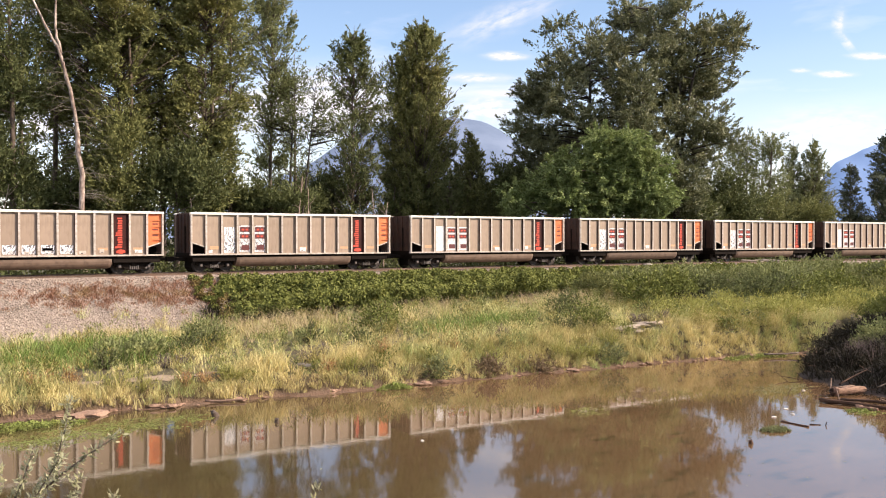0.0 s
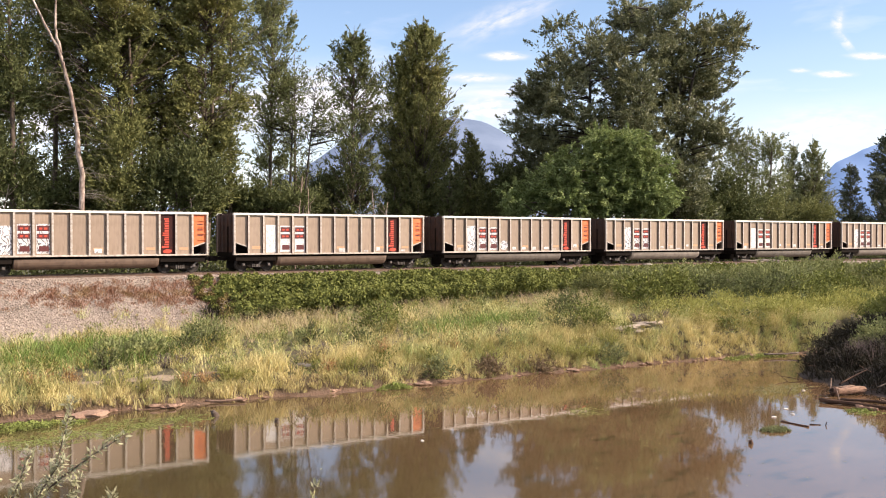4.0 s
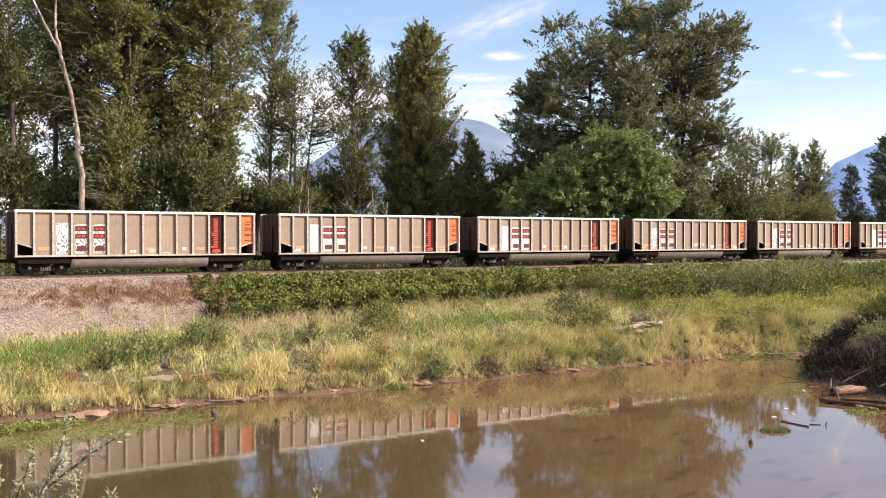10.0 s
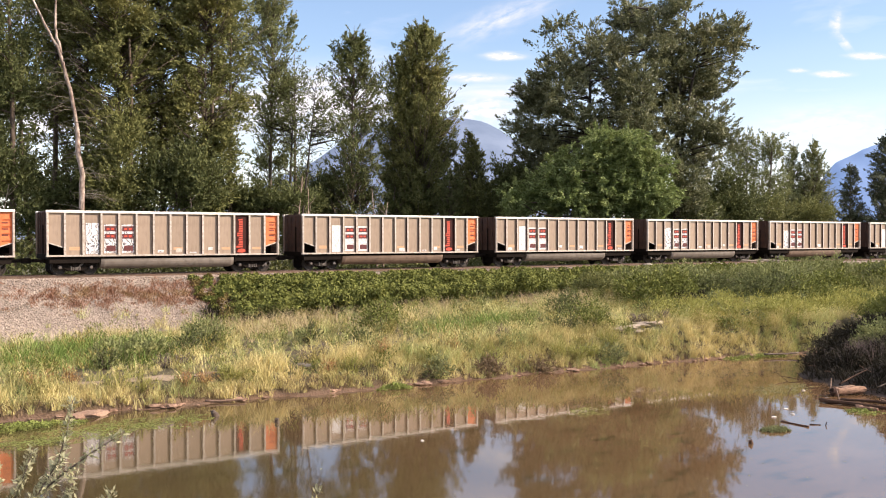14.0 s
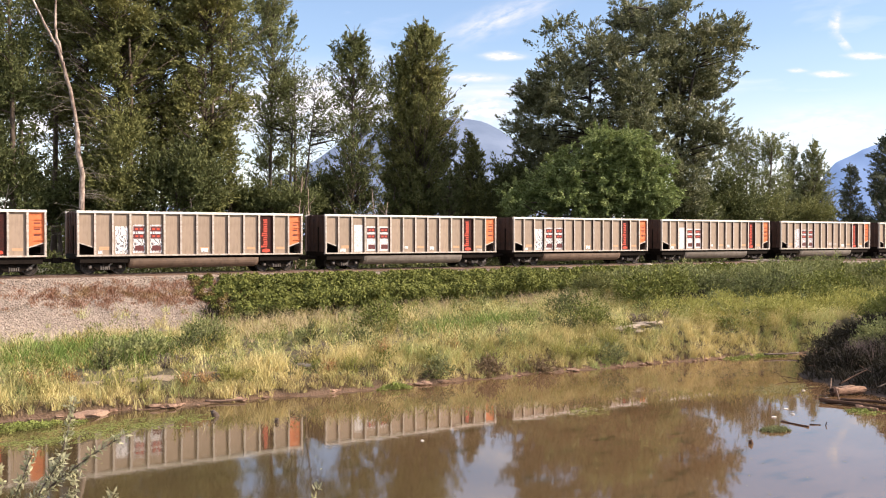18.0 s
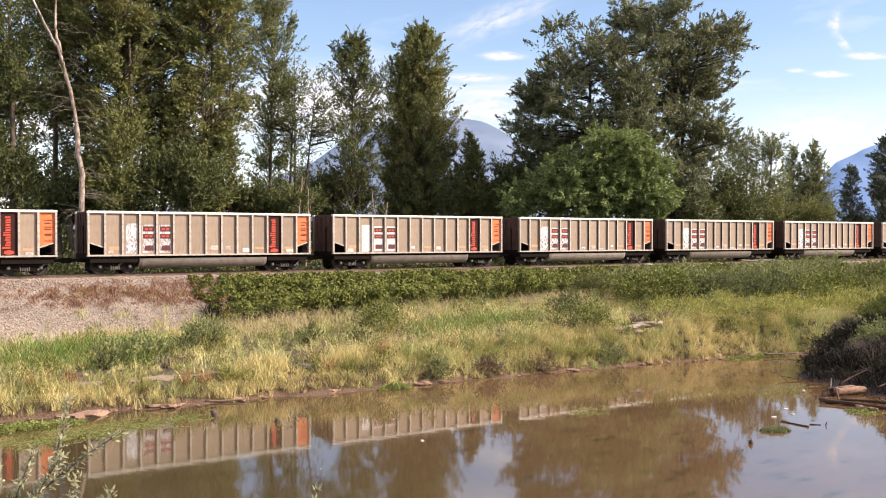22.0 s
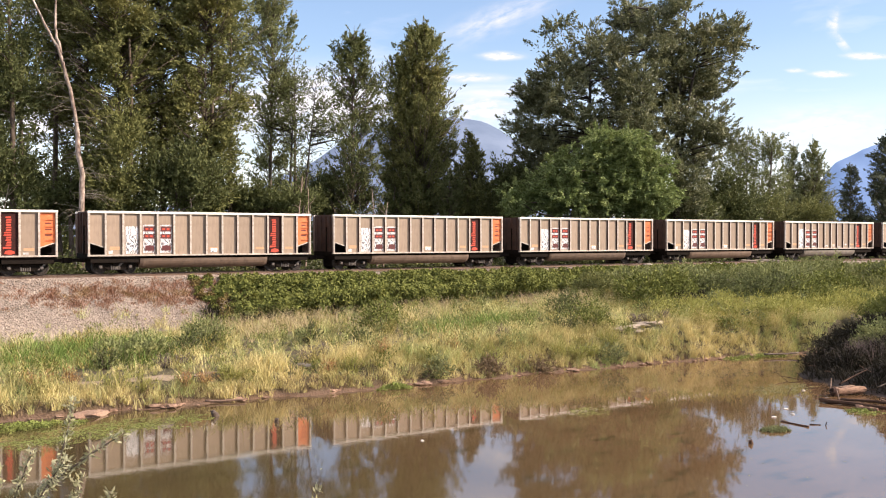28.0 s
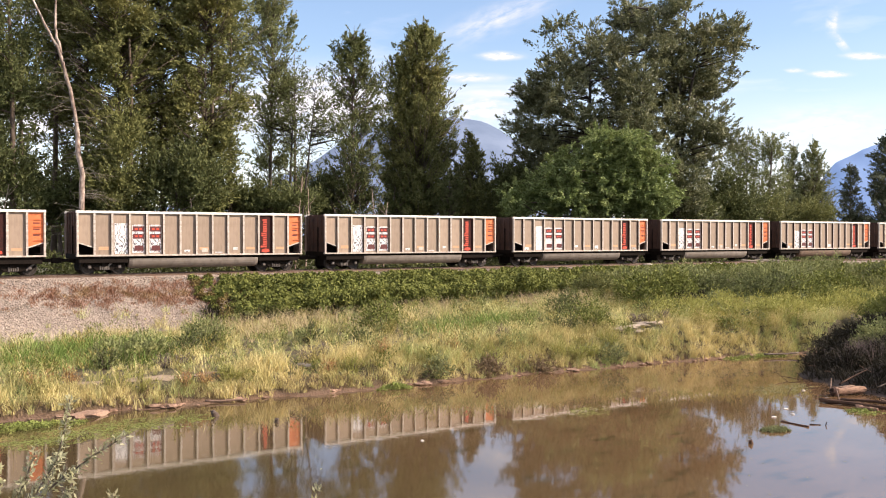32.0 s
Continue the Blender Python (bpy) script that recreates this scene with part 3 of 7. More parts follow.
def spring_bm():
    bm = bmesh.new()
    bmesh.ops.create_cone(bm, cap_ends=True, segments=8, radius1=0.05, radius2=0.05, depth=0.24, matrix=Matrix.Translation((0, 0, 0.12)))
    return bm


def build_wagon(kind):
    label, patch, tub, seed = KINDS[kind]
    rng = random.Random(seed)
    w = tagged(new("gondola_wagon"), label, "rail wagon", "wagons of the train")
    pan = bm_mesh("side_panel", box_bm(0.01, BAY - 0.01, -0.012, 0.012, 0, TOP - 0.12 - SILL - 0.10), M_PANEL)
    rib = bmesh.new()
    outline = [(-0.075, 0.0), (0.075, 0.0), (0.062, -DEEP + 0.004), (-0.062, -DEEP + 0.004)]
    a = [rib.verts.new((x, y, SILL + 0.10)) for x, y in outline]
    b = [rib.verts.new((x, y, TOP - 0.152)) for x, y in outline]
    rib.faces.new(a)
    rib.faces.new(b[::-1])
    for i in range(4):
        rib.faces.new((a[i], b[i], b[(i + 1) % 4], a[(i + 1) % 4]))
    bmesh.ops.recalc_face_normals(rib, faces=rib.faces)
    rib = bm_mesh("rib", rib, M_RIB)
    # rib flanks take the dark end-wall brown: their shade put into colour
    rib.materials.append(M_ENDWALL_RIBSHADE)
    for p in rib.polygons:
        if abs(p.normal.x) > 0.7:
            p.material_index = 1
    face = -WIDE + DEEP
    high = TOP - 0.12 - SILL - 0.10
    for i in range(14):
        x = -HALF + i * BAY
        z = SILL + 0.10
        if i in (0, 13):
            # the end bays are cut away low down, over the wheels
            lo, hi = (0.80, 0.46) if i == 0 else (0.46, 0.80)
            pts = [(0.01, lo), (BAY - 0.01, hi), (BAY - 0.01, high), (0.01, high)]
            place("side_panel", bm_mesh("side_panel", slab(bmesh.new(), pts, -0.012, 0.012), M_PANEL if i == 0 else M_ORANGE), w, (x, face, z),
                  "" if i == 0 else "faded orange end panel")
            brace = [(0.01, lo - 0.05), (BAY - 0.01, hi - 0.05), (BAY - 0.01, hi + 0.02), (0.01, lo + 0.02)]
            place("brace", bm_mesh("brace", slab(bmesh.new(), brace, -0.05, 0.0), M_RIB), w, (x, face, z))
            # upright black sheet behind the cut, standing for the shaded hopper inside
            ex = 1.5 if i == 0 else 0.0
            far = [(-0.2 if i else 0.0, 0.0), (BAY + ex, 0.0), (BAY + ex, high * 0.7), (-0.2 if i else 0.0, high * 0.7)]
            place("slope_sheet", bm_mesh("slope_sheet", slab(bmesh.new(), far, 0.0, 0.02), M_BLACK), w, (x, face + 1.0, z))
        elif i == 11:
            place("logo_panel", bm_mesh("logo_panel", box_bm(0.01, BAY - 0.01, -0.012, 0.012, 0, high), M_LOGO), w, (x, face, z), "dark maroon side panel")
        else:
            place("side_panel", pan, w, (x, face, z))
    for i in range(15):
        x = -HALF + i * BAY + (0.075 if i == 0 else -0.075 if i == 14 else 0)
        if i in (0, 14):
            part("corner_post", box_bm(-0.06, 0.06, -DEEP + 0.003, 0.0, SILL + 0.118, TOP - 0.152, edge=0.01), M_RIB, w, at=(x, face, 0))
        else:
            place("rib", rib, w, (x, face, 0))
    part("top_chord", box_bm(-HALF, HALF, -WIDE, -WIDE + 0.22, TOP - 0.15, TOP, edge=0.015), M_CHORD, w, "white top rail")
    part("side_sill", box_bm(-HALF, HALF, -WIDE - 0.01, -WIDE + 0.22, SILL + 0.015, SILL + 0.115, edge=0.012), M_RIB, w, "chalky white bottom sill")
    # far side in one sheet with its ribs
    bm = bmesh.new()
    box(bm, -HALF, HALF, WIDE - 0.12, WIDE - 0.09, SILL, TOP)
    part("far_side_wall", bm, M_PANEL, w)
    for i in range(15):
        x = -HALF + 0.06 + i * (2 * HALF - 0.12) / 14
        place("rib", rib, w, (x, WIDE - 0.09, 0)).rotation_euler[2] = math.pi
    part("top_chord", box_bm(-HALF, HALF, WIDE - 0.16, WIDE + 0.084, TOP - 0.13, TOP + 0.002, edge=0.015), M_CHORD, w)
    for s in (-1, 1):
        bm = box_bm(-0.03, 0.03, -WIDE + 0.24, WIDE - 0.12, SILL - 0.05, TOP - 0.02)
        for y in (-1.0, -0.35, 0.35, 1.0):
            box(bm, -0.03 if s > 0 else -0.13, 0.13 if s > 0 else 0.03, y - 0.05, y + 0.05, SILL + 0.2, TOP - 0.1)
        part("end_wall", bm, M_ENDWALL_RIBSHADE, w, at=(s * (HALF - 0.12), 0, 0))
        part("end_sill", box_bm(-0.16, 0.16, -WIDE + 0.19, WIDE - 0.1, SILL - 0.12, SILL + 0.18, edge=0.01), M_BLACK, w, at=(s * (HALF - 0.18), 0, 0))
        # grab rungs up the corner
        for k in range(6 if s > 0 else 0):
            part("grab_rung", box_bm(-0.2, 0.2, -0.014, 0.014, -0.018, 0.018), M_ORANGE if k > 1 else M_BLACK, w, at=(s * (HALF - 0.40), -WIDE + 0.06, SILL + 0.22 + k * 0.40))
        part("underframe", box_bm(-1.42, 1.42, -1.42, 1.42, 0.70, SILL - 0.065, edge=0.02), M_BLACK, w, at=(s * 5.65, 0, 0))
        bm = box_bm(-0.42, 0.42, -0.1, 0.1, -0.1, 0.1, edge=0.02)
        box(bm, (0.32 if s > 0 else -0.62), (0.62 if s > 0 else -0.32), -0.17, 0.17, -0.16, 0.16, edge=0.03)
        part("coupler", bm, M_BLACK, w, at=(s * (HALF + 0.24), 0, 0.86))
    part("floor_plate", box_bm(-HALF + 0.3, HALF - 0.3, -WIDE + 0.2, WIDE - 0.13, SILL - 0.06, SILL + 0.02), M_BLACK, w)
    part("centre_sill", box_bm(-HALF + 0.1, HALF - 0.1, -0.3, 0.3, 0.72, SILL - 0.07), M_BLACK, w)
    # rounded belly tubs, one each side of the centre sill
    for s in (-1, 1):
        vs, fs, m = [], [], 13
        xs = (-4.15, -3.95, 3.95, 4.15)
        for q, x in enumerate(xs):
            k = 0.0 if q in (1, 2) else 0.06
            for j in range(m):
                t = math.pi * j / (m - 1)
                vs.append((x, 0.97 + (0.55 - k) * math.cos(t), SILL - 0.13 - (0.60 - k) * math.sin(t) ** 0.9))
        for q in range(3):
            for j in range(m - 1):
                fs.append((q * m + j, q * m + j + 1, (q + 1) * m + j + 1, (q + 1) * m + j))
        fs.append(tuple(range(m))[::-1])
        fs.append(tuple(range(3 * m, 4 * m)))
        if s < 0:
            vs = [(x, -y, z) for x, y, z in vs]
            fs = [f[::-1] for f in fs]
        place("belly_tub", mesh_of("belly_tub", vs, fs, tub, False), w)
    # trucks with their wheelsets
    frame_me, wheel_me = truck_frame_mesh(), wheelset_mesh()
    for s in (-1, 1):
        t = part("truck", box_bm(-0.2, 0.2, -1.2, 1.2, 0.42, 0.68, edge=0.02), M_BLACK, w, at=(s * 5.55, 0, 0.06))
        for y in (-1.04, 1.04):
            place("side_frame", frame_me, t, (0, y, 0))
        # added black block stands for the shade between the wheels
        part("brake_rigging", box_bm(-1.35, 1.35, -0.62, 0.62, 0.16, 0.70, edge=0.04), M_BLACK, t)
        for q in range(5):
            part("spring", spring_bm(), M_GEAR, t, at=(-0.24 + 0.12 * q, -1.13, 0.22))
        for q in (-1, 1):
            place("wheelset", wheel_me, t, (q * 0.88, 0, 0.40))
            bm = bmesh.new()
            box(bm, -0.13, 0.13, -1.17, -0.95, 0.28, 0.52, edge=0.03)
            part("axle_box", bm, M_WHEEL, t, at=(q * 0.88, 0, 0))
            cap = bmesh.new()
            bmesh.ops.create_cone(cap, cap_ends=True, segments=10, radius1=0.10, radius2=0.085, depth=0.06, matrix=Matrix.Translation((0, -1.20, 0.40)) @ Matrix.Rotation(math.pi / 2, 4, "X"))
            part("bearing_cap", cap, M_GEAR, t, "greasy grey bearing cap", at=(q * 0.88, 0, 0))
        rod = bmesh.new()
        slab(rod, [(0.30, 0.30), (0.38, 0.24), (0.86, 0.66), (0.78, 0.72)], -1.19, -1.14)
        part("brake_lever", rod, M_GEAR, t, at=(0.35 * s, 0, 0))
    # markings on the near side
    zf = SILL + 0.10

    def mark(name, i, x0, x1, z0, z1, mat, label="", lift=0.016):
        x = -HALF + i * BAY
        part(name, box_bm(x0, x1, -0.004, 0.004, z0, z1), mat, w, label, at=(x, face - lift, zf))

    mark("whitewash", 2, 0.14 + rng.uniform(0, 0.1), 0.92, 0.06, 1.80 + rng.uniform(-0.1, 0.15), patch, "painted-over whitish patch")
    for i in (3, 4):
        mark("whitewash", i, 0.17, 0.90, 0.10, 1.84, patch)
        mark("mark_plate", i, 0.20, 0.88, 1.42, 1.74, M_MAROON, "maroon lettering plate", 0.024)
        mark("mark_plate", i, 0.20, 0.88, 0.98, 1.28, M_MAROON, "", 0.024)
        mark("mark_plate", i, 0.30, 0.84, 0.24, 0.56, M_MAROON, "", 0.024)
        for z in (1.50, 1.06):
            for k in range(2):
                mark("letter_bar", i, 0.32 + 0.27 * k, 0.49 + 0.27 * k, z + 0.015, z + 0.125, M_RED, "", 0.030)
    mark("stencil_bar", 1, 0.26, 0.86, 0.30, 0.50, M_STENCIL)
    for i in (7, 10, 12):
        mark("stencil_bar", i, 0.22, 0.80, 0.28, 0.44, M_STENCIL)
    if kind == 6:
        for i in (5, 6, 7, 8):
            mark("scrawl", i, 0.14, 0.90, 0.08, 0.62, M_SCRAWL, "white scrawled paint")
    if kind == 7:
        pts = [(0.5 + 0.38 * math.cos(t * math.pi / 7), 0.45 + 0.38 * math.sin(t * math.pi / 7)) for t in range(14)]
        part("scrawl", slab(bmesh.new(), pts, -0.004, 0.004), M_SCRAWL, w, "round white scrawled paint", at=(-HALF + 5 * BAY, face - 0.016, zf))
    for i in (1, 6, 7, 8, 9, 10, 12):
        if rng.random() < 0.75:
            x0, z0 = rng.uniform(0.15, 0.4), rng.choice((0.06, 0.12, 0.26))
            mark("stencil_bar", i, x0, x0 + rng.uniform(0.25, 0.5), z0, z0 + rng.uniform(0.08, 0.3), rng.choice((M_WHITE, M_CLEAN, M_RIB)), lift=0.022)
            if rng.random() < 0.4:
                mark("stencil_bar", i, x0 + 0.1, x0 + 0.22, z0 + 0.03, z0 + 0.07, M_SIGNBLACK, lift=0.030)
    for k in range(3):
        mark("letter_bar", 13, 0.35, 0.70, 1.15 + 0.35 * k, 1.22 + 0.35 * k, M_MAROON)
    # upright row of red painted bars on the dark panel
    bm = bmesh.new()
    z = 0.40
    for k, (wide, tall) in enumerate(((0.44, 0.13), (0.30, 0.10), (0.27, 0.13), (0.30, 0.09), (0.28, 0.12), (0.42, 0.10), (0.38, 0.09), (0.28, 0.13), (0.30, 0.10), (0.27, 0.12), (0.29, 0.11), (0.28, 0.12), (0.30, 0.10))):
        x1 = 0.60 + 0.01 * (k % 3)
        slab(bm, [(x1 - wide, z), (x1, z + 0.01), (x1, z + tall), (x1 - wide + 0.03, z + tall - 0.01)], -0.005, 0.005)
        z += tall + 0.035
    slab(bm, [(0.24, 0.12), (0.56, 0.06), (0.80, 0.15), (0.76, 0.28), (0.52, 0.34), (0.28, 0.27)], -0.005, 0.005)
    part("red_lettering", bm, M_RED, w, "upright bright red painted strokes", at=(-HALF + 11 * BAY, face - 0.02, zf))
    return w


WAGONS = []
M_CLEAN = scrawl_mat("chalky_white_paint", (0.68, 0.67, 0.66), (0.60, 0.57, 0.55), (0.42, 0.40, 0.40), 2.0)
M_SCRAWL = scrawl_mat("scrawled_white_paint", (0.66, 0.65, 0.66), (0.56, 0.53, 0.51), (0.10, 0.095, 0.105), 7.0)
M_PATCHY = scrawl_mat("half_worn_white_paint", (0.58, 0.57, 0.60), (0.40, 0.36, 0.35), (0.22, 0.18, 0.17), 13.0)
M_TUBDARK = worn("brown_belly_tub", (0.125, 0.082, 0.057), (0.16, 0.108, 0.076), (0.09, 0.06, 0.042), 0.5, 3, 0.7, 0.0, 0.1, 0.006, 0.2)
KINDS = [
    ("tan ribbed open-top gondola wagon with a scrawled white patch", M_SCRAWL, M_TUB, 1),
    ("tan ribbed open-top gondola wagon with a clean white patch", M_CLEAN, M_TUB, 2),
    ("tan ribbed open-top gondola wagon with a worn white patch", M_PATCHY, M_TUBDARK, 3),
    ("tan ribbed open-top gondola wagon with a scrawled patch and brown belly", M_SCRAWL, M_TUBDARK, 4),
    ("tan ribbed open-top gondola wagon with a clean patch and brown belly", M_CLEAN, M_TUBDARK, 5),
    ("tan ribbed open-top gondola wagon with a worn patch and grey belly", M_PATCHY, M_TUB, 6),
    ("tan ribbed open-top gondola wagon with white scrawls along its foot", M_SCRAWL, M_TUBDARK, 7),
    ("tan ribbed open-top gondola wagon with a round white scrawl", M_SCRAWL, M_TUB, 8),
]


def build_train():
    first = {}
    order = [3, 6, 3, 4, 3, 3, 4, 7, 0, 1, 0, 0, 1, 1, 5, 0, 4, 1, 0, 3, 1, 3, 1, 5, 1, 0, 0, 0, 4, 3, 3, 3, 3, 0, 0, 1, 0, 3, 0, 1]
    for j, kind in zip(range(-1, 39), order):
        x = NEAR_END - HALF + j * PITCH
        if kind in first:
            w = copy_thing(first[kind], pose(x, TRACK_Y, RAIL))
        else:
            w = first[kind] = build_wagon(kind)
        w.location = (x, TRACK_Y, RAIL)
        WAGONS.append((x, w))


build_train()

# ---- vegetation ----


def unit(a):
    return a / np.maximum(np.linalg.norm(a, axis=-1, keepdims=True), 1e-9)


def leaf_quads(rng, pos, size, lean, narrow=0.55, stray=0.55, full=False, face=None, loose=0.32):
    """Small leaves at pos, pointing roughly along lean: three corners, or four where full.
    face: the way that the blades turn, as leaves turn outwards and up to the light."""
    n = len(pos)
    a = unit(lean + rng.normal(0, stray, (n, 3)))
    turned = rng.normal(0, 1, (n, 3)) if face is None else unit(face) + rng.normal(0, loose, (n, 3))
    b = unit(np.cross(a, turned))
    s = size[:, None] * rng.uniform(0.7, 1.3, (n, 1))
    mid = pos + a * s * 0.5
    if not full:
        return np.stack([pos + b * s * narrow * 0.5, pos + a * s, pos - b * s * narrow * 0.5], 1)
    return np.stack([pos, mid + b * s * narrow * 0.5, pos + a * s, mid - b * s * narrow * 0.5], 1)


def sprays(rng, lobes, count, per, leaf, rise=0.8, length=1.3, girth=0.35, shell=0.45, gaps=0.0, drop=0.0, sub=0):
    """Leafy twigs filling rounded lobes (cx, cy, cz, rx, ry, rz): leaf quads, and the twigs' feet and tips."""
    lob = np.array(lobes, float)
    if sub:
        # billows: smaller lobes set round each large one
        way = unit(rng.normal(0, 1, (len(lob), sub, 3)) + np.array([0, 0, 0.25]))
        c = lob[:, None, :3] + way * lob[:, None, 3:] * rng.uniform(0.45, 0.92, (len(lob), sub, 1))
        r = lob[:, None, 3:] * rng.uniform(0.30, 0.50, (len(lob), sub, 1))
        lob = np.concatenate([c, r], -1).reshape(-1, 6)
    wgt = (lob[:, 3] * lob[:, 4] * lob[:, 5]) ** 0.75
    pick = rng.choice(len(lob), count, p=wgt / wgt.sum())
    way = unit(rng.normal(0, 1, (count, 3)))
    rad = (shell + (1 - shell) * rng.uniform(0, 1, count) ** 0.6)[:, None]
    feet = lob[pick, :3] + way * lob[pick, 3:] * rad
    if gaps:
        g = wobble(feet[:, 0] + feet[:, 1] * 0.7, feet[:, 2], 0.62) + 0.5 * wobble(feet[:, 1] * 1.3, feet[:, 2] - feet[:, 0], 1.3)
        keep = g > np.quantile(g, gaps)
        feet, way, pick = feet[keep], way[keep], pick[keep]
    n = len(feet)
    axis = unit(way * np.array([1, 1, 0.5]) + np.array([0, 0, rise - drop]) + rng.normal(0, 0.25, (n, 3)))
    ln = length * rng.uniform(0.5, 1.4, n)
    t = rng.uniform(0, 1, (n, per))
    off = rng.normal(0, 1, (n, per, 3)) * (1.25 - t)[..., None]
    pos = feet[:, None] + axis[:, None] * (t * ln[:, None])[..., None] + off * girth
    lean = np.repeat(axis[:, None], per, 1).reshape(-1, 3)
    face = (off * 0.55 + way[:, None] * 0.8 + np.array([0, 0, 0.45])).reshape(-1, 3)
    q = leaf_quads(rng, pos.reshape(-1, 3), np.full(n * per, leaf), lean, 0.5, 0.5, face=face)
    return q, feet, feet + axis * ln[:, None]


def spikes(rng, feet, way, count, length, leaf, per=26):
    """Slim leafy tips that stand out of a crown."""
    k = rng.choice(len(feet), min(count, len(feet)), replace=False)
    axis = unit(way[k] * 0.8 + np.array([0, 0, 0.75]) + rng.normal(0, 0.22, (len(k), 3)))
    ln = length * rng.uniform(0.6, 1.35, len(k))
    t = rng.uniform(0, 1, (len(k), per)) ** 0.8
    off = rng.normal(0, 1, (len(k), per, 3))
    pos = feet[k][:, None] + axis[:, None] * (t * ln[:, None])[..., None] + off * (0.10 * (1.15 - t))[..., None]
    face = (off * 0.4 + way[k][:, None] * 0.9 + np.array([0, 0, 0.4])).reshape(-1, 3)
    return leaf_quads(rng, pos.reshape(-1, 3), np.full(pos.shape[0] * per, leaf), np.repeat(axis[:, None], per, 1).reshape(-1, 3), 0.42, 0.38, face=face)


def bent(rng, a, b, n=5, sag=0.08):
    a, b = np.array(a, float), np.array(b, float)
    d = np.linalg.norm(b - a)
    side = rng.normal(0, 1, 3) * d * sag
    return [tuple(a + (b - a) * t + side * math.sin(math.pi * t)) for t in np.linspace(0, 1, n)]


def tree(kind, label, right, ahead, stems, lobes, leaf_mat, seed, count=900, per=38, leaf=0.27, rise=0.8, length=1.9, girth=0.22, shell=0.35,
         gaps=0.10, limbs=60, bark=None, category="tree", trunk_r=0.28, drop=0.0, billows=8, spiky=0, deep=0.0):
    """One tree. stems: (foot right, top right, top height); lobes in metres right, deep, up from the foot."""
    rng = np.random.default_rng(seed)
    x, y = spot(right, ahead)
    z = ground_at(x, y) - 0.15
    root = tagged(new(kind), label, category)
    root.location = (x, y, z)
    S, A = np.array(SIDE), np.array(AHEAD)

    def turn(l):
        return tuple(S * l[0] + A * l[1] + np.array([0, 0, l[2]])) + tuple(l[3:])

    if deep:
        # a crown as deep as it is wide
        wide, spread_out = max(abs(l[0]) for l in lobes), []
        for r, _, h, *size in lobes:
            d = deep * rng.uniform(-1, 1) * math.sqrt(max(0.0, 1 - (r / wide) ** 2))
            f = 1 + d / ahead
            spread_out.append(((right + r) * f - right, d, (h + z - EYE.z) * f + EYE.z - z, *(q * f for q in size)))
        lobes = spread_out
    lobes = [turn(l) for l in lobes]
    spine = []
    for i, (f, t, h) in enumerate(stems):
        trunk_items = []
        foot = S * f + A * rng.uniform(-0.3, 0.3)
        top = S * t + A * rng.uniform(-0.8, 0.8) + np.array([0, 0, h])
        path = bent(rng, foot, top, 9, 0.02)
        r = trunk_r * (1.0 if i == 0 else 0.75)
        trunk_items.append((path, [r * (1.25 if k == 0 else 1.0 - 0.85 * k / 8) for k in range(9)]))
        way = np.array(path)
        spine += [np.array([np.interp(u, np.arange(9), way[:, c]) for c in range(3)]) for u in np.linspace(1.5, 7.9, 34)]
        place("trunk", tubes("trunk", trunk_items, bark or M_BARK, 8), root)
    q, feet, tips = sprays(rng, lobes, count, per, leaf, rise, length, girth, shell, gaps, drop, billows)
    if spiky:
        mid = np.array(lobes)[:, :3].mean(0)
        rim = np.linalg.norm((feet - mid) * np.array([1, 1, 1.1]), axis=1)
        outer = feet[rim > np.quantile(rim, 0.4)]
        q = np.concatenate([q, spikes(rng, outer, unit(outer - mid), spiky, 1.3, leaf * 0.9)])
    spine = np.array(spine)
    items = []
    for k in rng.choice(len(feet), min(limbs, len(feet)), replace=False):
        e = feet[k]
        low = spine[spine[:, 2] < e[2] - 0.3]
        if len(low) == 0:
            low = spine[:1]
        d = np.linalg.norm(low - e, axis=1) + 0.3 * (e[2] - low[:, 2])
        s = low[np.argmin(d)]
        ln = np.linalg.norm(e - s)
        r = 0.02 + 0.012 * ln
        items.append((bent(rng, s, e, 5, 0.10), [r, r * 0.85, r * 0.65, r * 0.45, r * 0.2]))
    items.sort(key=lambda i: -i[1][0])
    for i in items[:16]:
        place("limb", tubes("limb", [i], bark or M_BARK, 6), root)
    place("branchwork", tubes("branchwork", items[16:], bark or M_BARK, 5), root)["kind"] = "stuff"
    place("crown", quads("crown", q, leaf_mat), root)
    return root


def beside(x, y):
    """A place on the plan as metres right and ahead of the viewpoint."""
    return x * SIDE.x + y * SIDE.y, x * AHEAD.x + y * AHEAD.y


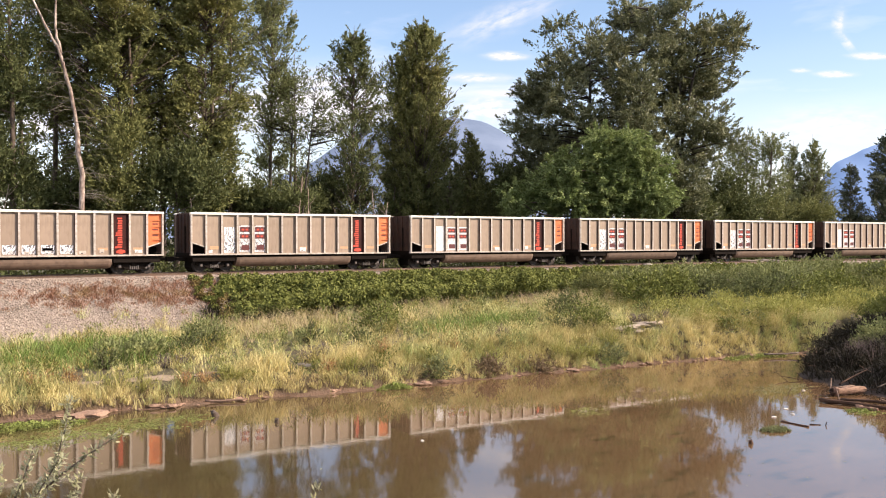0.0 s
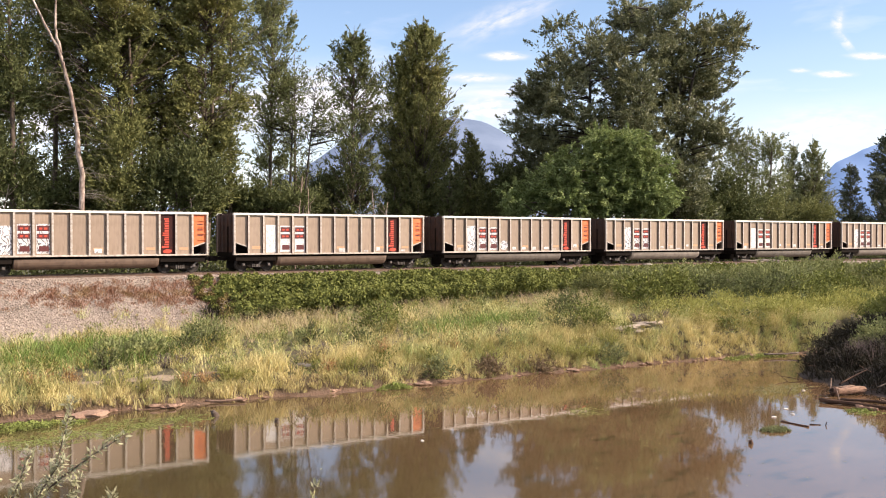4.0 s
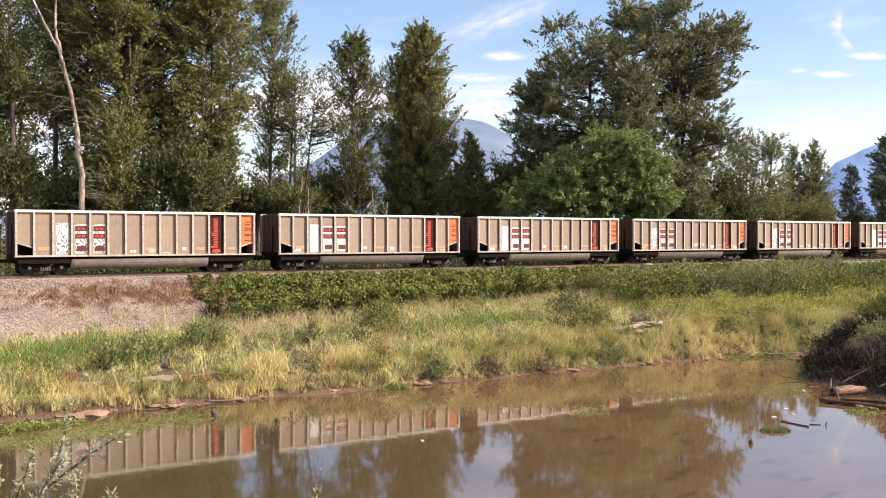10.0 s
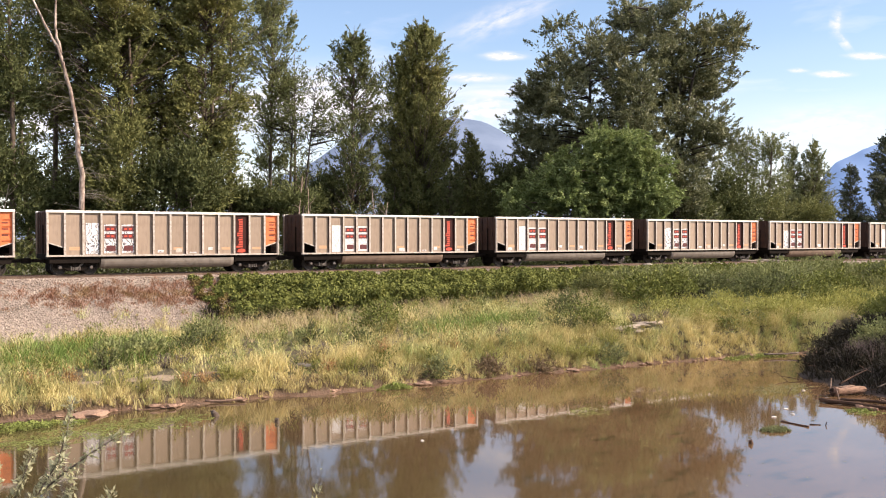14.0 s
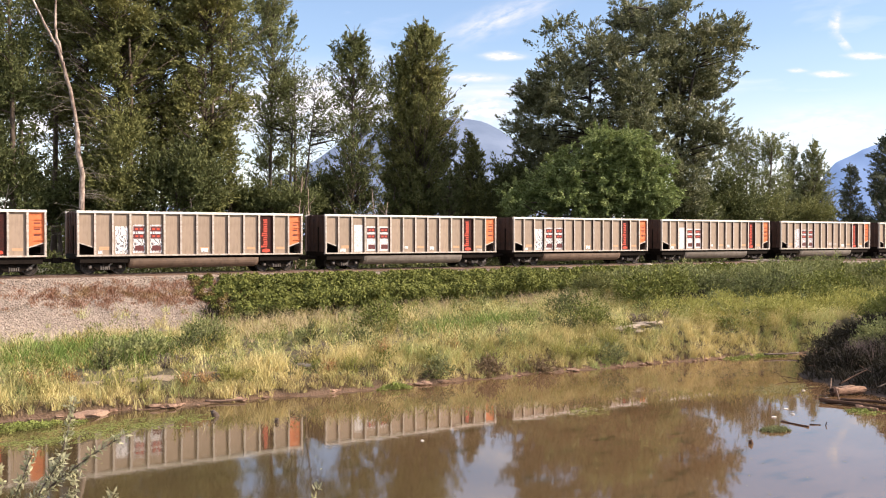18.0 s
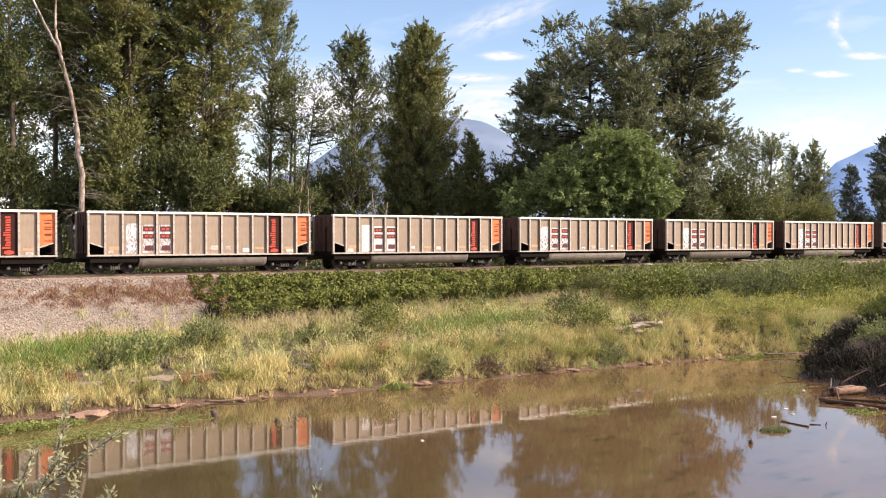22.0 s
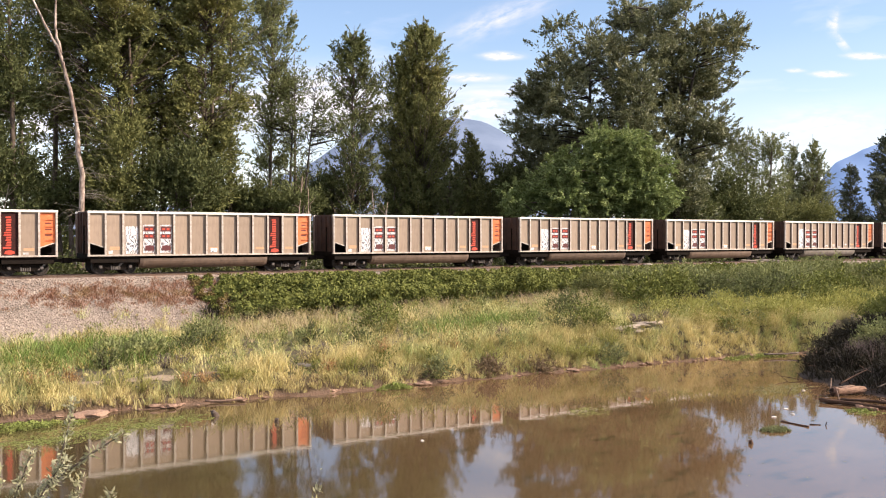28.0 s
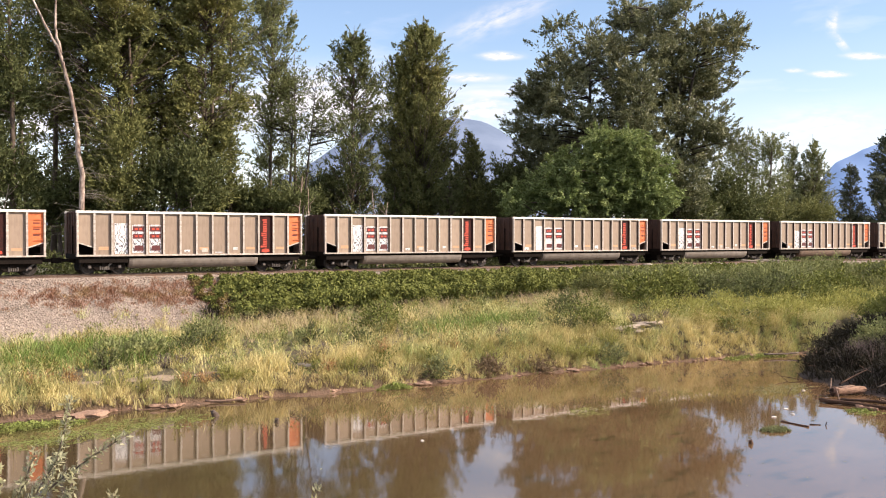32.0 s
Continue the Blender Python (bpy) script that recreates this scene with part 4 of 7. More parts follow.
def poplar(kind, label, right, ahead, lean, height, profile, leaf_mat, seed, boughs=150, shoots=8, per=25, leaf=0.26, steep=1.0, bark=None, trunk_r=0.24, bare=0.0, hollow=0.3, shoot=1.0, upright=0.85, billow=0.34):
    """An upright tree: one leader with rising boughs that carry leafy shoots.
    profile: (height, reach of the boughs, fullness) from low to high, metres."""
    rng = np.random.default_rng(seed)
    x, y = spot(right, ahead)
    root = tagged(new(kind), label, "tree")
    root.location = (x, y, ground_at(x, y) - 0.15)
    S, A = np.array(SIDE), np.array(AHEAD)
    pr = np.array(profile)
    top = S * lean + np.array([0, 0, height])
    path = bent(rng, (0, 0, 0), top, 10, 0.012)
    place("trunk", tubes("trunk", [(path, [trunk_r * (1.2 if k == 0 else 1.0 - 0.93 * k / 9) for k in range(10)])], bark or M_BARK, 7), root)
    hh = np.linspace(pr[0, 0], pr[-1, 0], 200)
    wt = (np.interp(hh, pr[:, 0], pr[:, 1]) + 0.5) * np.interp(hh, pr[:, 0], pr[:, 2])
    h = rng.choice(hh, boughs, p=wt / wt.sum())
    phi = rng.uniform(0, 2 * math.pi, boughs)
    reach = np.interp(h, pr[:, 0], pr[:, 1]) * rng.uniform(0.45, 1.1, boughs) * (0.86 + billow * wobble(h + seed, phi * 1.2 + seed, 0.9)) + 0.1
    out = S * np.cos(phi)[:, None] + A * np.sin(phi)[:, None]
    tip = (h / height)[:, None] * top * np.array([1, 1, 0]) + out * reach[:, None] + np.array([0, 0, 1]) * h[:, None]
    hb = np.maximum(h - reach * steep * rng.uniform(0.6, 1.3, boughs) - 0.3, 0.6)
    base = (hb / height)[:, None] * top
    elbow = base + (tip - base) * np.array([0.62, 0.62, 0.42])
    items = []
    for k in range(boughs):
        r = 0.018 + 0.013 * reach[k]
        items.append(([tuple(base[k]), tuple(base[k] * 0.25 + elbow[k] * 0.5 + tip[k] * 0.25), tuple(tip[k])], [r, r * 0.6, r * 0.2]))
    items.sort(key=lambda i: -i[1][0])
    for i in items[:14]:
        place("limb", tubes("limb", [i], bark or M_BARK, 5), root)
    place("branchwork", tubes("branchwork", items[14:], bark or M_BARK, 4), root)["kind"] = "stuff"
    # shoots stand in tufts along each bough
    knots = np.sort(rng.uniform(0.25, 1.0, (boughs, 3)), 1)
    u = np.take_along_axis(knots, rng.integers(0, 3, (boughs, shoots)), 1)[..., None]
    foot = ((1 - u) ** 2 * base[:, None] + 2 * u * (1 - u) * elbow[:, None] + u ** 2 * tip[:, None])
    foot = (foot + rng.normal(0, 0.26 * min(1.0, shoot), foot.shape)).reshape(-1, 3)
    g = wobble(foot[:, 0] + 0.6 * foot[:, 1] + seed, foot[:, 2], 0.85) + 0.6 * wobble(foot[:, 1] - foot[:, 0], foot[:, 2] + seed, 1.5)
    keep = (rng.uniform(0, 1, len(foot)) >= bare) & (g > np.quantile(g, hollow))
    foot = foot[keep]
    way = np.repeat(out, shoots, 0)[keep]
    n = len(foot)
    axis = unit(way * (1.4 - upright) + np.array([0, 0, upright]) + rng.normal(0, 0.42, (n, 3)))
    ln = rng.uniform(0.5, 1.5, n) * shoot * np.clip(0.45 + (height - foot[:, 2]) / 5, 0.45, 1)
    t = rng.uniform(0, 1, (n, per))
    off = rng.normal(0, 1, (n, per, 3)) * (1.2 - t)[..., None]
    pos = foot[:, None] + axis[:, None] * (t * ln[:, None])[..., None] + off * 0.17 * shoot
    face = (off * 0.5 + way[:, None] * 0.9 + np.array([0, 0, 0.4])).reshape(-1, 3)
    q = leaf_quads(rng, pos.reshape(-1, 3), np.full(n * per, leaf), np.repeat(axis[:, None], per, 1).reshape(-1, 3), 0.5, 0.5, face=face)
    q = np.concatenate([q, spikes(rng, tip, out, int(boughs * 0.4), 1.05 * min(1.0, shoot * 1.2), leaf * 0.9)])
    place("crown", quads("crown", q, leaf_mat), root)
    return root


def shrub(kind, label, x, y, lobes, leaf_mat, seed, count=200, per=14, leaf=0.2, category="bush", rise=0.8, length=0.6, girth=0.2, shell=0.3, bark=None, stems=10, gaps=0.1):
    """A bush at a place on the plan; lobes in metres along x, y, z from its foot."""
    rng = np.random.default_rng(seed)
    root = tagged(new(kind), label, category)
    root.location = (x, y, ground_at(x, y) - 0.08)
    q, feet, tips = sprays(rng, lobes, count, per, leaf, rise, length, girth, shell, gaps)
    items = []
    for k in rng.choice(len(feet), min(stems, len(feet)), replace=False):
        e = tips[k]
        s = np.array([e[0] * 0.25, e[1] * 0.25, 0.0])
        items.append((bent(rng, s, e, 5, 0.08), [0.03, 0.024, 0.018, 0.012, 0.005]))
    place("stemwork", tubes("stemwork", items, bark or M_BARK, 5), root)["kind"] = "stuff"
    place("foliage", quads("foliage", q, leaf_mat), root)
    return root


def blades(rng, x, y, z, height, width, lean=0.35):
    """Grass blades: two quads each, the upper one bent over."""
    n = len(x)
    a = rng.uniform(0, 2 * math.pi, n)
    w = np.stack([np.cos(a), np.sin(a), np.zeros(n)], 1) * (width * rng.uniform(0.6, 1.4, n))[:, None] * 0.5
    b = rng.uniform(0, 2 * math.pi, n)
    d = np.stack([np.cos(b), np.sin(b), np.zeros(n)], 1) * (height * lean * rng.uniform(0.2, 1.2, n))[:, None]
    p0 = np.stack([x, y, z - 0.03], 1)
    p1 = p0 + d * 0.35 + np.array([0, 0, 1]) * (height * 0.6)[:, None]
    p2 = p0 + d + np.array([0, 0, 1]) * height[:, None]
    return p0, p1, p2, w


def grass_mesh(name, rng, x, y, z, height, width, material, lean=0.35):
    p0, p1, p2, w = blades(rng, x, y, z, height, width, lean)
    n = len(x)
    v = np.stack([p0 - w, p0 + w, p1 + w * 0.8, p1 - w * 0.8, p2], 1).reshape(-1, 3)
    me = bpy.data.meshes.new(name)
    me.vertices.add(n * 5)
    me.vertices.foreach_set("co", v.astype(np.float32).ravel())
    o = np.arange(n)[:, None] * 5
    li = np.concatenate([o + np.array([[0, 1, 2, 3]]), o + np.array([[3, 2, 4]])], 1).astype(np.int32)
    me.loops.add(n * 7)
    me.loops.foreach_set("vertex_index", li.ravel())
    me.polygons.add(n * 2)
    me.polygons.foreach_set("loop_start", (np.arange(n, dtype=np.int32)[:, None] * 7 + np.array([[0, 4]], dtype=np.int32)).ravel())
    me.materials.append(material)
    me.update(calc_edges=True)
    return me

# ---- the trees behind the track ----
tree("poplar_tree", "tall dark poplar at the edge of the wood", -31.8, 70.0, [(0.0, -0.8, 28.2)],
     [(-0.4, 0, 7.8, 2.9, 2.3, 2.5), (-0.8, 0, 12.4, 3.3, 2.7, 3.3), (0.2, 0, 17.0, 3.1, 2.5, 3.3), (-0.8, 0, 21.1, 3.3, 2.7, 3.3), (-0.4, 0, 25.3, 2.9, 2.3, 3.3)],
     L_DARK, 1, count=1500, limbs=60, gaps=0.3)
tree("poplar_tree", "tall leafy poplar with a bare grey trunk", -31.7, 77.3, [(0.0, 0.7, 29.8)],
     [(0.5, 0, 9.1, 2.3, 1.8, 2.8), (0.7, 0, 14.2, 2.5, 2.0, 3.2), (0.2, 0, 19.2, 2.8, 2.2, 3.2), (0.7, 0, 23.4, 2.8, 2.2, 2.8), (0.7, 0, 27.1, 2.3, 1.8, 2.8)],
     L_POPLAR, 2, count=1100, limbs=60, gaps=0.35)
tree("cottonwood_tree", "dark sparse tree with forked black limbs", -12.8, 81.3, [(0.0, 0.1, 17.6), (0.0, 1.9, 16.8)],
     [(0.0, 0, 16.6, 1.7, 1.4, 2.0), (2.1, 0, 16.4, 1.7, 1.4, 2.0), (-1.6, 0, 13.7, 1.6, 1.4, 2.2), (1.2, 0, 13.6, 2.2, 1.7, 2.2), (3.2, 0, 13.0, 1.7, 1.4, 2.0), (0.3, 0, 10.6, 2.6, 2.0, 2.0), (-1.4, 0, 9.4, 1.6, 1.4, 1.6)],
     L_DARK, 8, count=620, per=15, leaf=0.22, length=1.3, limbs=150, gaps=0.3, shell=0.2, trunk_r=0.2, bark=M_DARKBARK)
tree("cottonwood_tree", "huge many-stemmed cottonwood with a spreading crown", 20.1, 97.2, [(4.31, 4.93, 27.23), (-4.31, -5.19, 24.94), (0.0, 1.14, 27.85), (3.43, 6.34, 24.94)],
     [(3.96, 0, 26.62, 2.99, 2.38, 2.46), (-0.62, 0, 26.62, 2.46, 2.02, 2.11), (-5.19, 0, 23.98, 2.46, 2.02, 1.94), (-8.36, 0, 23.45, 2.11, 1.67, 2.11), (7.22, 0, 23.71, 2.46, 2.02, 2.73), (1.76, 0, 23.1, 3.78, 3.08, 2.73), (-3.43, 0, 20.81, 3.26, 2.64, 2.46), (-8.98, 0, 19.66, 2.73, 2.2, 2.46), (8.01, 0, 19.66, 2.11, 1.67, 2.73), (5.19, 0, 19.05, 2.99, 2.38, 2.73), (-0.62, 0, 18.52, 3.26, 2.64, 2.73), (-10.65, 0, 16.76, 2.11, 1.67, 2.46), (-6.86, 0, 16.5, 2.99, 2.38, 2.46), (-11.53, 0, 14.12, 1.94, 1.5, 1.58), (7.48, 0, 15.62, 2.02, 1.58, 2.46), (3.96, 0, 14.47, 2.73, 2.2, 2.73), (-3.43, 0, 15.0, 3.26, 2.64, 2.46), (6.95, 0, 11.57, 2.46, 2.02, 2.11), (3.96, 0, 9.81, 2.73, 2.2, 2.46), (-9.77, 0, 12.1, 2.11, 1.67, 1.94), (5.19, 0, 7.17, 3.26, 2.64, 1.94), (-6.34, 0, 20.19, 2.73, 2.2, 2.11), (-2.64, 0, 22.83, 2.46, 2.02, 1.94), (-7.57, 0, 13.24, 2.73, 2.2, 2.11), (1.14, 0, 14.74, 3.26, 2.64, 2.46), (0.26, 0, 11.57, 2.99, 2.38, 2.11), (2.02, 0, 20.81, 2.99, 2.38, 2.46), (0.0, 0, 16.76, 3.78, 3.08, 2.73), (-11.0, 0, 17.9, 1.76, 1.41, 1.94), (-11.97, 0, 15.88, 1.58, 1.23, 1.58), (-11.79, 0, 12.98, 1.58, 1.32, 1.94), (-9.77, 0, 13.59, 2.11, 1.67, 2.11), (-8.36, 0, 11.57, 2.11, 1.67, 1.58), (9.24, 0, 23.45, 1.23, 1.06, 1.58), (8.54, 0, 13.86, 1.58, 1.23, 2.11), (6.34, 0, 21.42, 2.73, 2.2, 2.73)],
     L_COTTON, 12, count=3900, per=60, billows=14, spiky=900, deep=5.0, limbs=240, gaps=0.41, leaf=0.30, length=1.5, girth=0.2, shell=0.45, rise=0.5, trunk_r=0.42, bark=M_DARKBARK)
tree("maple_tree", "rounded bright green tree in full leaf", 15.2, 87.7, [(0.0, 0.28, 11.8)],
     [(1.52, 0, 12.06, 1.9, 1.52, 1.61), (-0.76, 0, 11.47, 2.38, 1.9, 1.69), (-2.38, 0, 10.3, 3.13, 2.47, 1.96), (2.38, 0, 10.3, 2.85, 2.28, 1.96), (-4.66, 0, 8.96, 2.38, 1.9, 1.96), (-0.76, 0, 8.46, 3.89, 3.13, 2.41), (3.13, 0, 8.2, 2.85, 2.28, 2.24), (-6.55, 0, 7.53, 2.75, 2.18, 1.87), (-4.66, 0, 7.29, 2.85, 2.28, 1.43), (-2.09, 0, 7.53, 2.56, 2.09, 1.43), (-7.79, 0, 6.7, 2.09, 1.71, 1.25), (1.33, 0, 6.62, 4.46, 3.52, 1.69), (-3.89, 0, 6.37, 3.13, 2.47, 1.43), (4.46, 0, 6.87, 2.09, 1.71, 1.43), (-0.47, 0, 6.45, 2.56, 2.09, 0.98), (0.76, 0, 7.53, 2.56, 2.09, 1.43)],
     L_BRIGHT, 13, count=2500, per=44, billows=10, limbs=60, gaps=0.0, shell=0.75, rise=-0.1, length=0.9, girth=0.16, leaf=0.28)
tree("cottonwood_tree", "half bare tree with upright leafless branches", 42.2, 128.0, [(0.0, 2.1, 17.8), (0.0, 4.7, 13.2), (0.2, -1.4, 17.1)],
     [(-2.9, 0, 12.5, 3.0, 2.4, 3.0), (0.5, 0, 10.6, 3.8, 3.0, 3.0), (-1.8, 0, 8.3, 3.8, 3.0, 1.9), (3.2, 0, 9.4, 3.0, 2.4, 2.7), (2.1, 0, 15.1, 1.9, 1.5, 2.3), (-0.6, 0, 16.1, 1.5, 1.2, 1.7)],
     L_OLIVE, 14, count=560, limbs=200, gaps=0.2, spiky=150)
tree("small_tree", "low leafy tree beside the rails", 31.1, 107.6, [(0.0, 0.3, 9.8)],
     [(0.0, 0, 8.6, 2.9, 2.3, 1.9), (-2.6, 0, 7.3, 2.6, 2.1, 1.4), (2.6, 0, 7.4, 2.6, 2.1, 1.6), (-0.3, 0, 6.1, 4.5, 3.6, 0.9)],
     L_DARK, 17, count=760, limbs=30, gaps=0.05, shell=0.35)
tree("small_tree", "low leafy tree behind the round green one", 24.0, 99.0, [(0.0, 0.2, 8.6)],
     [(0.0, 0, 7.0, 2.2, 1.8, 1.5), (-1.8, 0, 6.0, 1.8, 1.5, 1.1), (1.9, 0, 6.2, 1.9, 1.5, 1.2), (0.0, 0, 4.6, 3.2, 2.4, 1.0)],
     L_DARK, 33, count=420, limbs=30, gaps=0.05, shell=0.35)
tree("small_tree", "low shadowed tree at the wood's edge", 7.2, 100.3, [(0.0, 0.0, 11.2)],
     [(0.0, 0, 9.5, 2.1, 1.7, 2.1), (-1.5, 0, 7.5, 2.7, 2.2, 1.5), (2.1, 0, 9.5, 2.1, 1.7, 2.1)],
     L_DARK, 18, count=650, limbs=30, gaps=0.05, shell=0.35)
# leaves darker than olive, with the shade at the wood's foot in them
tree("small_tree", "low olive tree in front of the poplars", -15.4, 78.4, [(0.0, 0.0, 8.7)],
     [(0.0, 0, 6.8, 2.0, 1.6, 0.8), (2.1, 0, 6.6, 1.5, 1.2, 0.7), (-1.2, 0, 6.6, 1.3, 1.0, 0.7)],
     L_DARK, 19, count=260, limbs=30, gaps=0.1, shell=0.35)
tree("small_tree", "low dark tree between two poplars", -11.75, 99.0, [(0.0, 0.0, 10.82)],
     [(0.0, 0, 8.78, 2.15, 1.69, 2.03), (-1.47, 0, 7.09, 2.15, 1.69, 1.02), (-1.47, 0, 7.88, 1.81, 1.47, 1.24)],
     L_DARK, 20, count=420, limbs=30, gaps=0.1, shell=0.35)
tree("small_tree", "low leafy tree under the poplars", -24.5, 70.0, [(0.0, 0.0, 9.9)],
     [(-0.4, 0, 7.6, 1.1, 0.9, 1.9), (0.7, 0, 7.0, 1.2, 1.0, 1.5), (1.1, 0, 9.9, 1.1, 0.9, 2.3)],
     L_POPLAR, 21, count=312, limbs=30, gaps=0.1, shell=0.35)
# shadowed low trees: the shade is in their dark leaf colour
tree("small_tree", "low shadowed tree under the tall poplars", -27.6, 71.5, [(0.0, -0.2, 8.8)],
     [(0.0, 0, 7.2, 1.0, 0.9, 1.3), (0.8, 0, 6.1, 1.0, 1.0, 0.6)],
     L_DARK, 22, count=150, limbs=30, gaps=0.15, shell=0.35)
tree("small_tree", "low shadowed tree under the tall poplars", -20.2, 71.6, [(0.0, 0.0, 8.8)],
     [(-0.9, 0, 7.7, 1.6, 1.3, 2.3), (1.5, 0, 8.1, 1.7, 1.4, 2.8)],
     L_DARK, 23, count=312, limbs=30, gaps=0.1, shell=0.35)
tree("small_tree", "low dark tree behind the wagons", -5.0, 99.1, [(0.0, 0.0, 9.51)],
     [(0.0, 0, 7.01, 2.02, 1.67, 1.31), (3.57, 0, 7.13, 2.62, 2.14, 1.43)],
     L_DARK, 24, count=260, limbs=30, gaps=0.1, shell=0.35)
# deep-wood poplars wear dark leaves in place of shade
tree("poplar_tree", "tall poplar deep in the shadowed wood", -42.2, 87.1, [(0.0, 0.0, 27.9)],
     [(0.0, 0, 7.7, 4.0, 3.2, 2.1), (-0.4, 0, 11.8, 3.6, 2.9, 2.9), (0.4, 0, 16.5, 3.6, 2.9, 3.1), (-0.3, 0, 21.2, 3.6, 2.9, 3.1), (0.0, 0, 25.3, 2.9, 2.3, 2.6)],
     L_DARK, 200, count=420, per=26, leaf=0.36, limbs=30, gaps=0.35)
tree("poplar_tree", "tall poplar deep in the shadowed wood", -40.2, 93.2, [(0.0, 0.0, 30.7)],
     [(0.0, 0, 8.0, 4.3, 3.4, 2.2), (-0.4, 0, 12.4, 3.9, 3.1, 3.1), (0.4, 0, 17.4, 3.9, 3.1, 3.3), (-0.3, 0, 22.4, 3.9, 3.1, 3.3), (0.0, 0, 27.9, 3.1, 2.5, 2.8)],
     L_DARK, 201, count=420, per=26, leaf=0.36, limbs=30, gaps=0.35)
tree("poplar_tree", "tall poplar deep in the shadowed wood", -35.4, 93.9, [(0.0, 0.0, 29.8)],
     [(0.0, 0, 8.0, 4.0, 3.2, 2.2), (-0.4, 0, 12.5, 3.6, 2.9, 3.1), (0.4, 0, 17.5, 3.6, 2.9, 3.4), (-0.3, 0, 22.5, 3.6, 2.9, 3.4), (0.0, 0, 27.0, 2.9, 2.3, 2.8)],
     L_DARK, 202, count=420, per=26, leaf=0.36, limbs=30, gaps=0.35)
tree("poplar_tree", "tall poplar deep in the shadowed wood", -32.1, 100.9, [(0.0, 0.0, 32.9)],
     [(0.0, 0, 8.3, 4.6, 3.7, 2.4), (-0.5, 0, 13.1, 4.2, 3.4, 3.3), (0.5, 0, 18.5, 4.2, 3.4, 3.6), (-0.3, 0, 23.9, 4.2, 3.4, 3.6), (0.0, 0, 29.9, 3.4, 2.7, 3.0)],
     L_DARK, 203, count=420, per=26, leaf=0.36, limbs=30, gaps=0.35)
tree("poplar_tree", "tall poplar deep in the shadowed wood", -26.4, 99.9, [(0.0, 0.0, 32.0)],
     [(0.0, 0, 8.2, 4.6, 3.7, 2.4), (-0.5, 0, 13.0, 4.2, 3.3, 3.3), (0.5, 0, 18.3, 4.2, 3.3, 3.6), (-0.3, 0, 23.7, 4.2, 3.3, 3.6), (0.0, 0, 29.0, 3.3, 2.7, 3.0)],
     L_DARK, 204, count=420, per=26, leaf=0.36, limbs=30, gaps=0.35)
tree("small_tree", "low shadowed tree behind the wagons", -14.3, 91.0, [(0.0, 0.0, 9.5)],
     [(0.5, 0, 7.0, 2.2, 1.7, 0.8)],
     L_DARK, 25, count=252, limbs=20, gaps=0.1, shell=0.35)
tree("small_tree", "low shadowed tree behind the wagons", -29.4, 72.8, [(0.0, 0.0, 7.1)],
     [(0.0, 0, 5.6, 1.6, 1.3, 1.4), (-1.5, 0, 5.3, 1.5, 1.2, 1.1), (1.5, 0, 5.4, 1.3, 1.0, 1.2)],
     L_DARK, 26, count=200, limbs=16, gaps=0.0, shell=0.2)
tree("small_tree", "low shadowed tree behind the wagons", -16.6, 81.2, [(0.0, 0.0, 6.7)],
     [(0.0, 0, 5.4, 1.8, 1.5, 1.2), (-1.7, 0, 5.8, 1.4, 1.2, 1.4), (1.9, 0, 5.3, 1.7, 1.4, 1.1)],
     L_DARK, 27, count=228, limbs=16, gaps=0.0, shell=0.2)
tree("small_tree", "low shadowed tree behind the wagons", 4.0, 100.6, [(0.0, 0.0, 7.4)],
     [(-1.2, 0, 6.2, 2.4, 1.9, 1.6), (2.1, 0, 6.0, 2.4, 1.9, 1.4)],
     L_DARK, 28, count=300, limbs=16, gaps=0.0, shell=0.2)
tree("small_tree", "low leafy tree beside the rails", 42.9, 118.9, [(0.0, 0.0, 8.3)],
     [(-1.4, 0, 6.9, 3.2, 2.5, 1.4), (2.8, 0, 6.6, 3.2, 2.5, 1.1)],
     L_POPLAR, 29, count=300, limbs=16, gaps=0.0, shell=0.2)
poplar("poplar_tree", "tall leafy poplar in dense summer leaf", -24.5, 72.4, -0.4, 29.5, [(6.6, 2.4, 0.35), (11.4, 3.1, 0.4), (15.7, 3.62, 0.8), (19.6, 3.62, 1), (24.7, 3.27, 1), (28.6, 1.08, 1)], L_POPLAR, 3, boughs=250, shoots=9, per=27, upright=0.2, billow=0.7, hollow=0.42, steep=0.6)
poplar("poplar_tree", "tall dense poplar behind the leaning dead tree", -28.6, 75.7, 0.5, 29.8, [(7.2, 2.25, 0.5), (13.1, 3.15, 0.5), (18.5, 3.61, 0.9), (23.0, 3.61, 1), (28.4, 1.58, 1)], L_POPLAR, 43, boughs=150, shoots=9, per=24, upright=0.2, billow=0.7, hollow=0.42, steep=0.6)
poplar("poplar_tree", "broad tall poplar with a dense dark crown", -22.6, 77.2, -0.1, 31.6, [(6.7, 2.76, 0.5), (11.4, 3.3, 0.6), (16.5, 3.86, 1), (20.6, 3.86, 1), (26.1, 3.86, 1), (30.7, 1.15, 1)], L_POPLAR, 4, boughs=330, shoots=9, per=27, upright=0.2, billow=0.7, hollow=0.42, steep=0.6)
poplar("poplar_tree", "broad tall poplar with yellowing leaves", -18.8, 74.9, 0.3, 29.5, [(6.7, 2.32, 0.9), (11.2, 2.77, 1), (16.1, 3.12, 1), (20.1, 3.21, 1), (25.5, 3.12, 1), (29.0, 0.89, 1)], L_POPLAR, 44, boughs=290, shoots=9, per=27, upright=0.2, billow=0.7, hollow=0.42, steep=0.6)
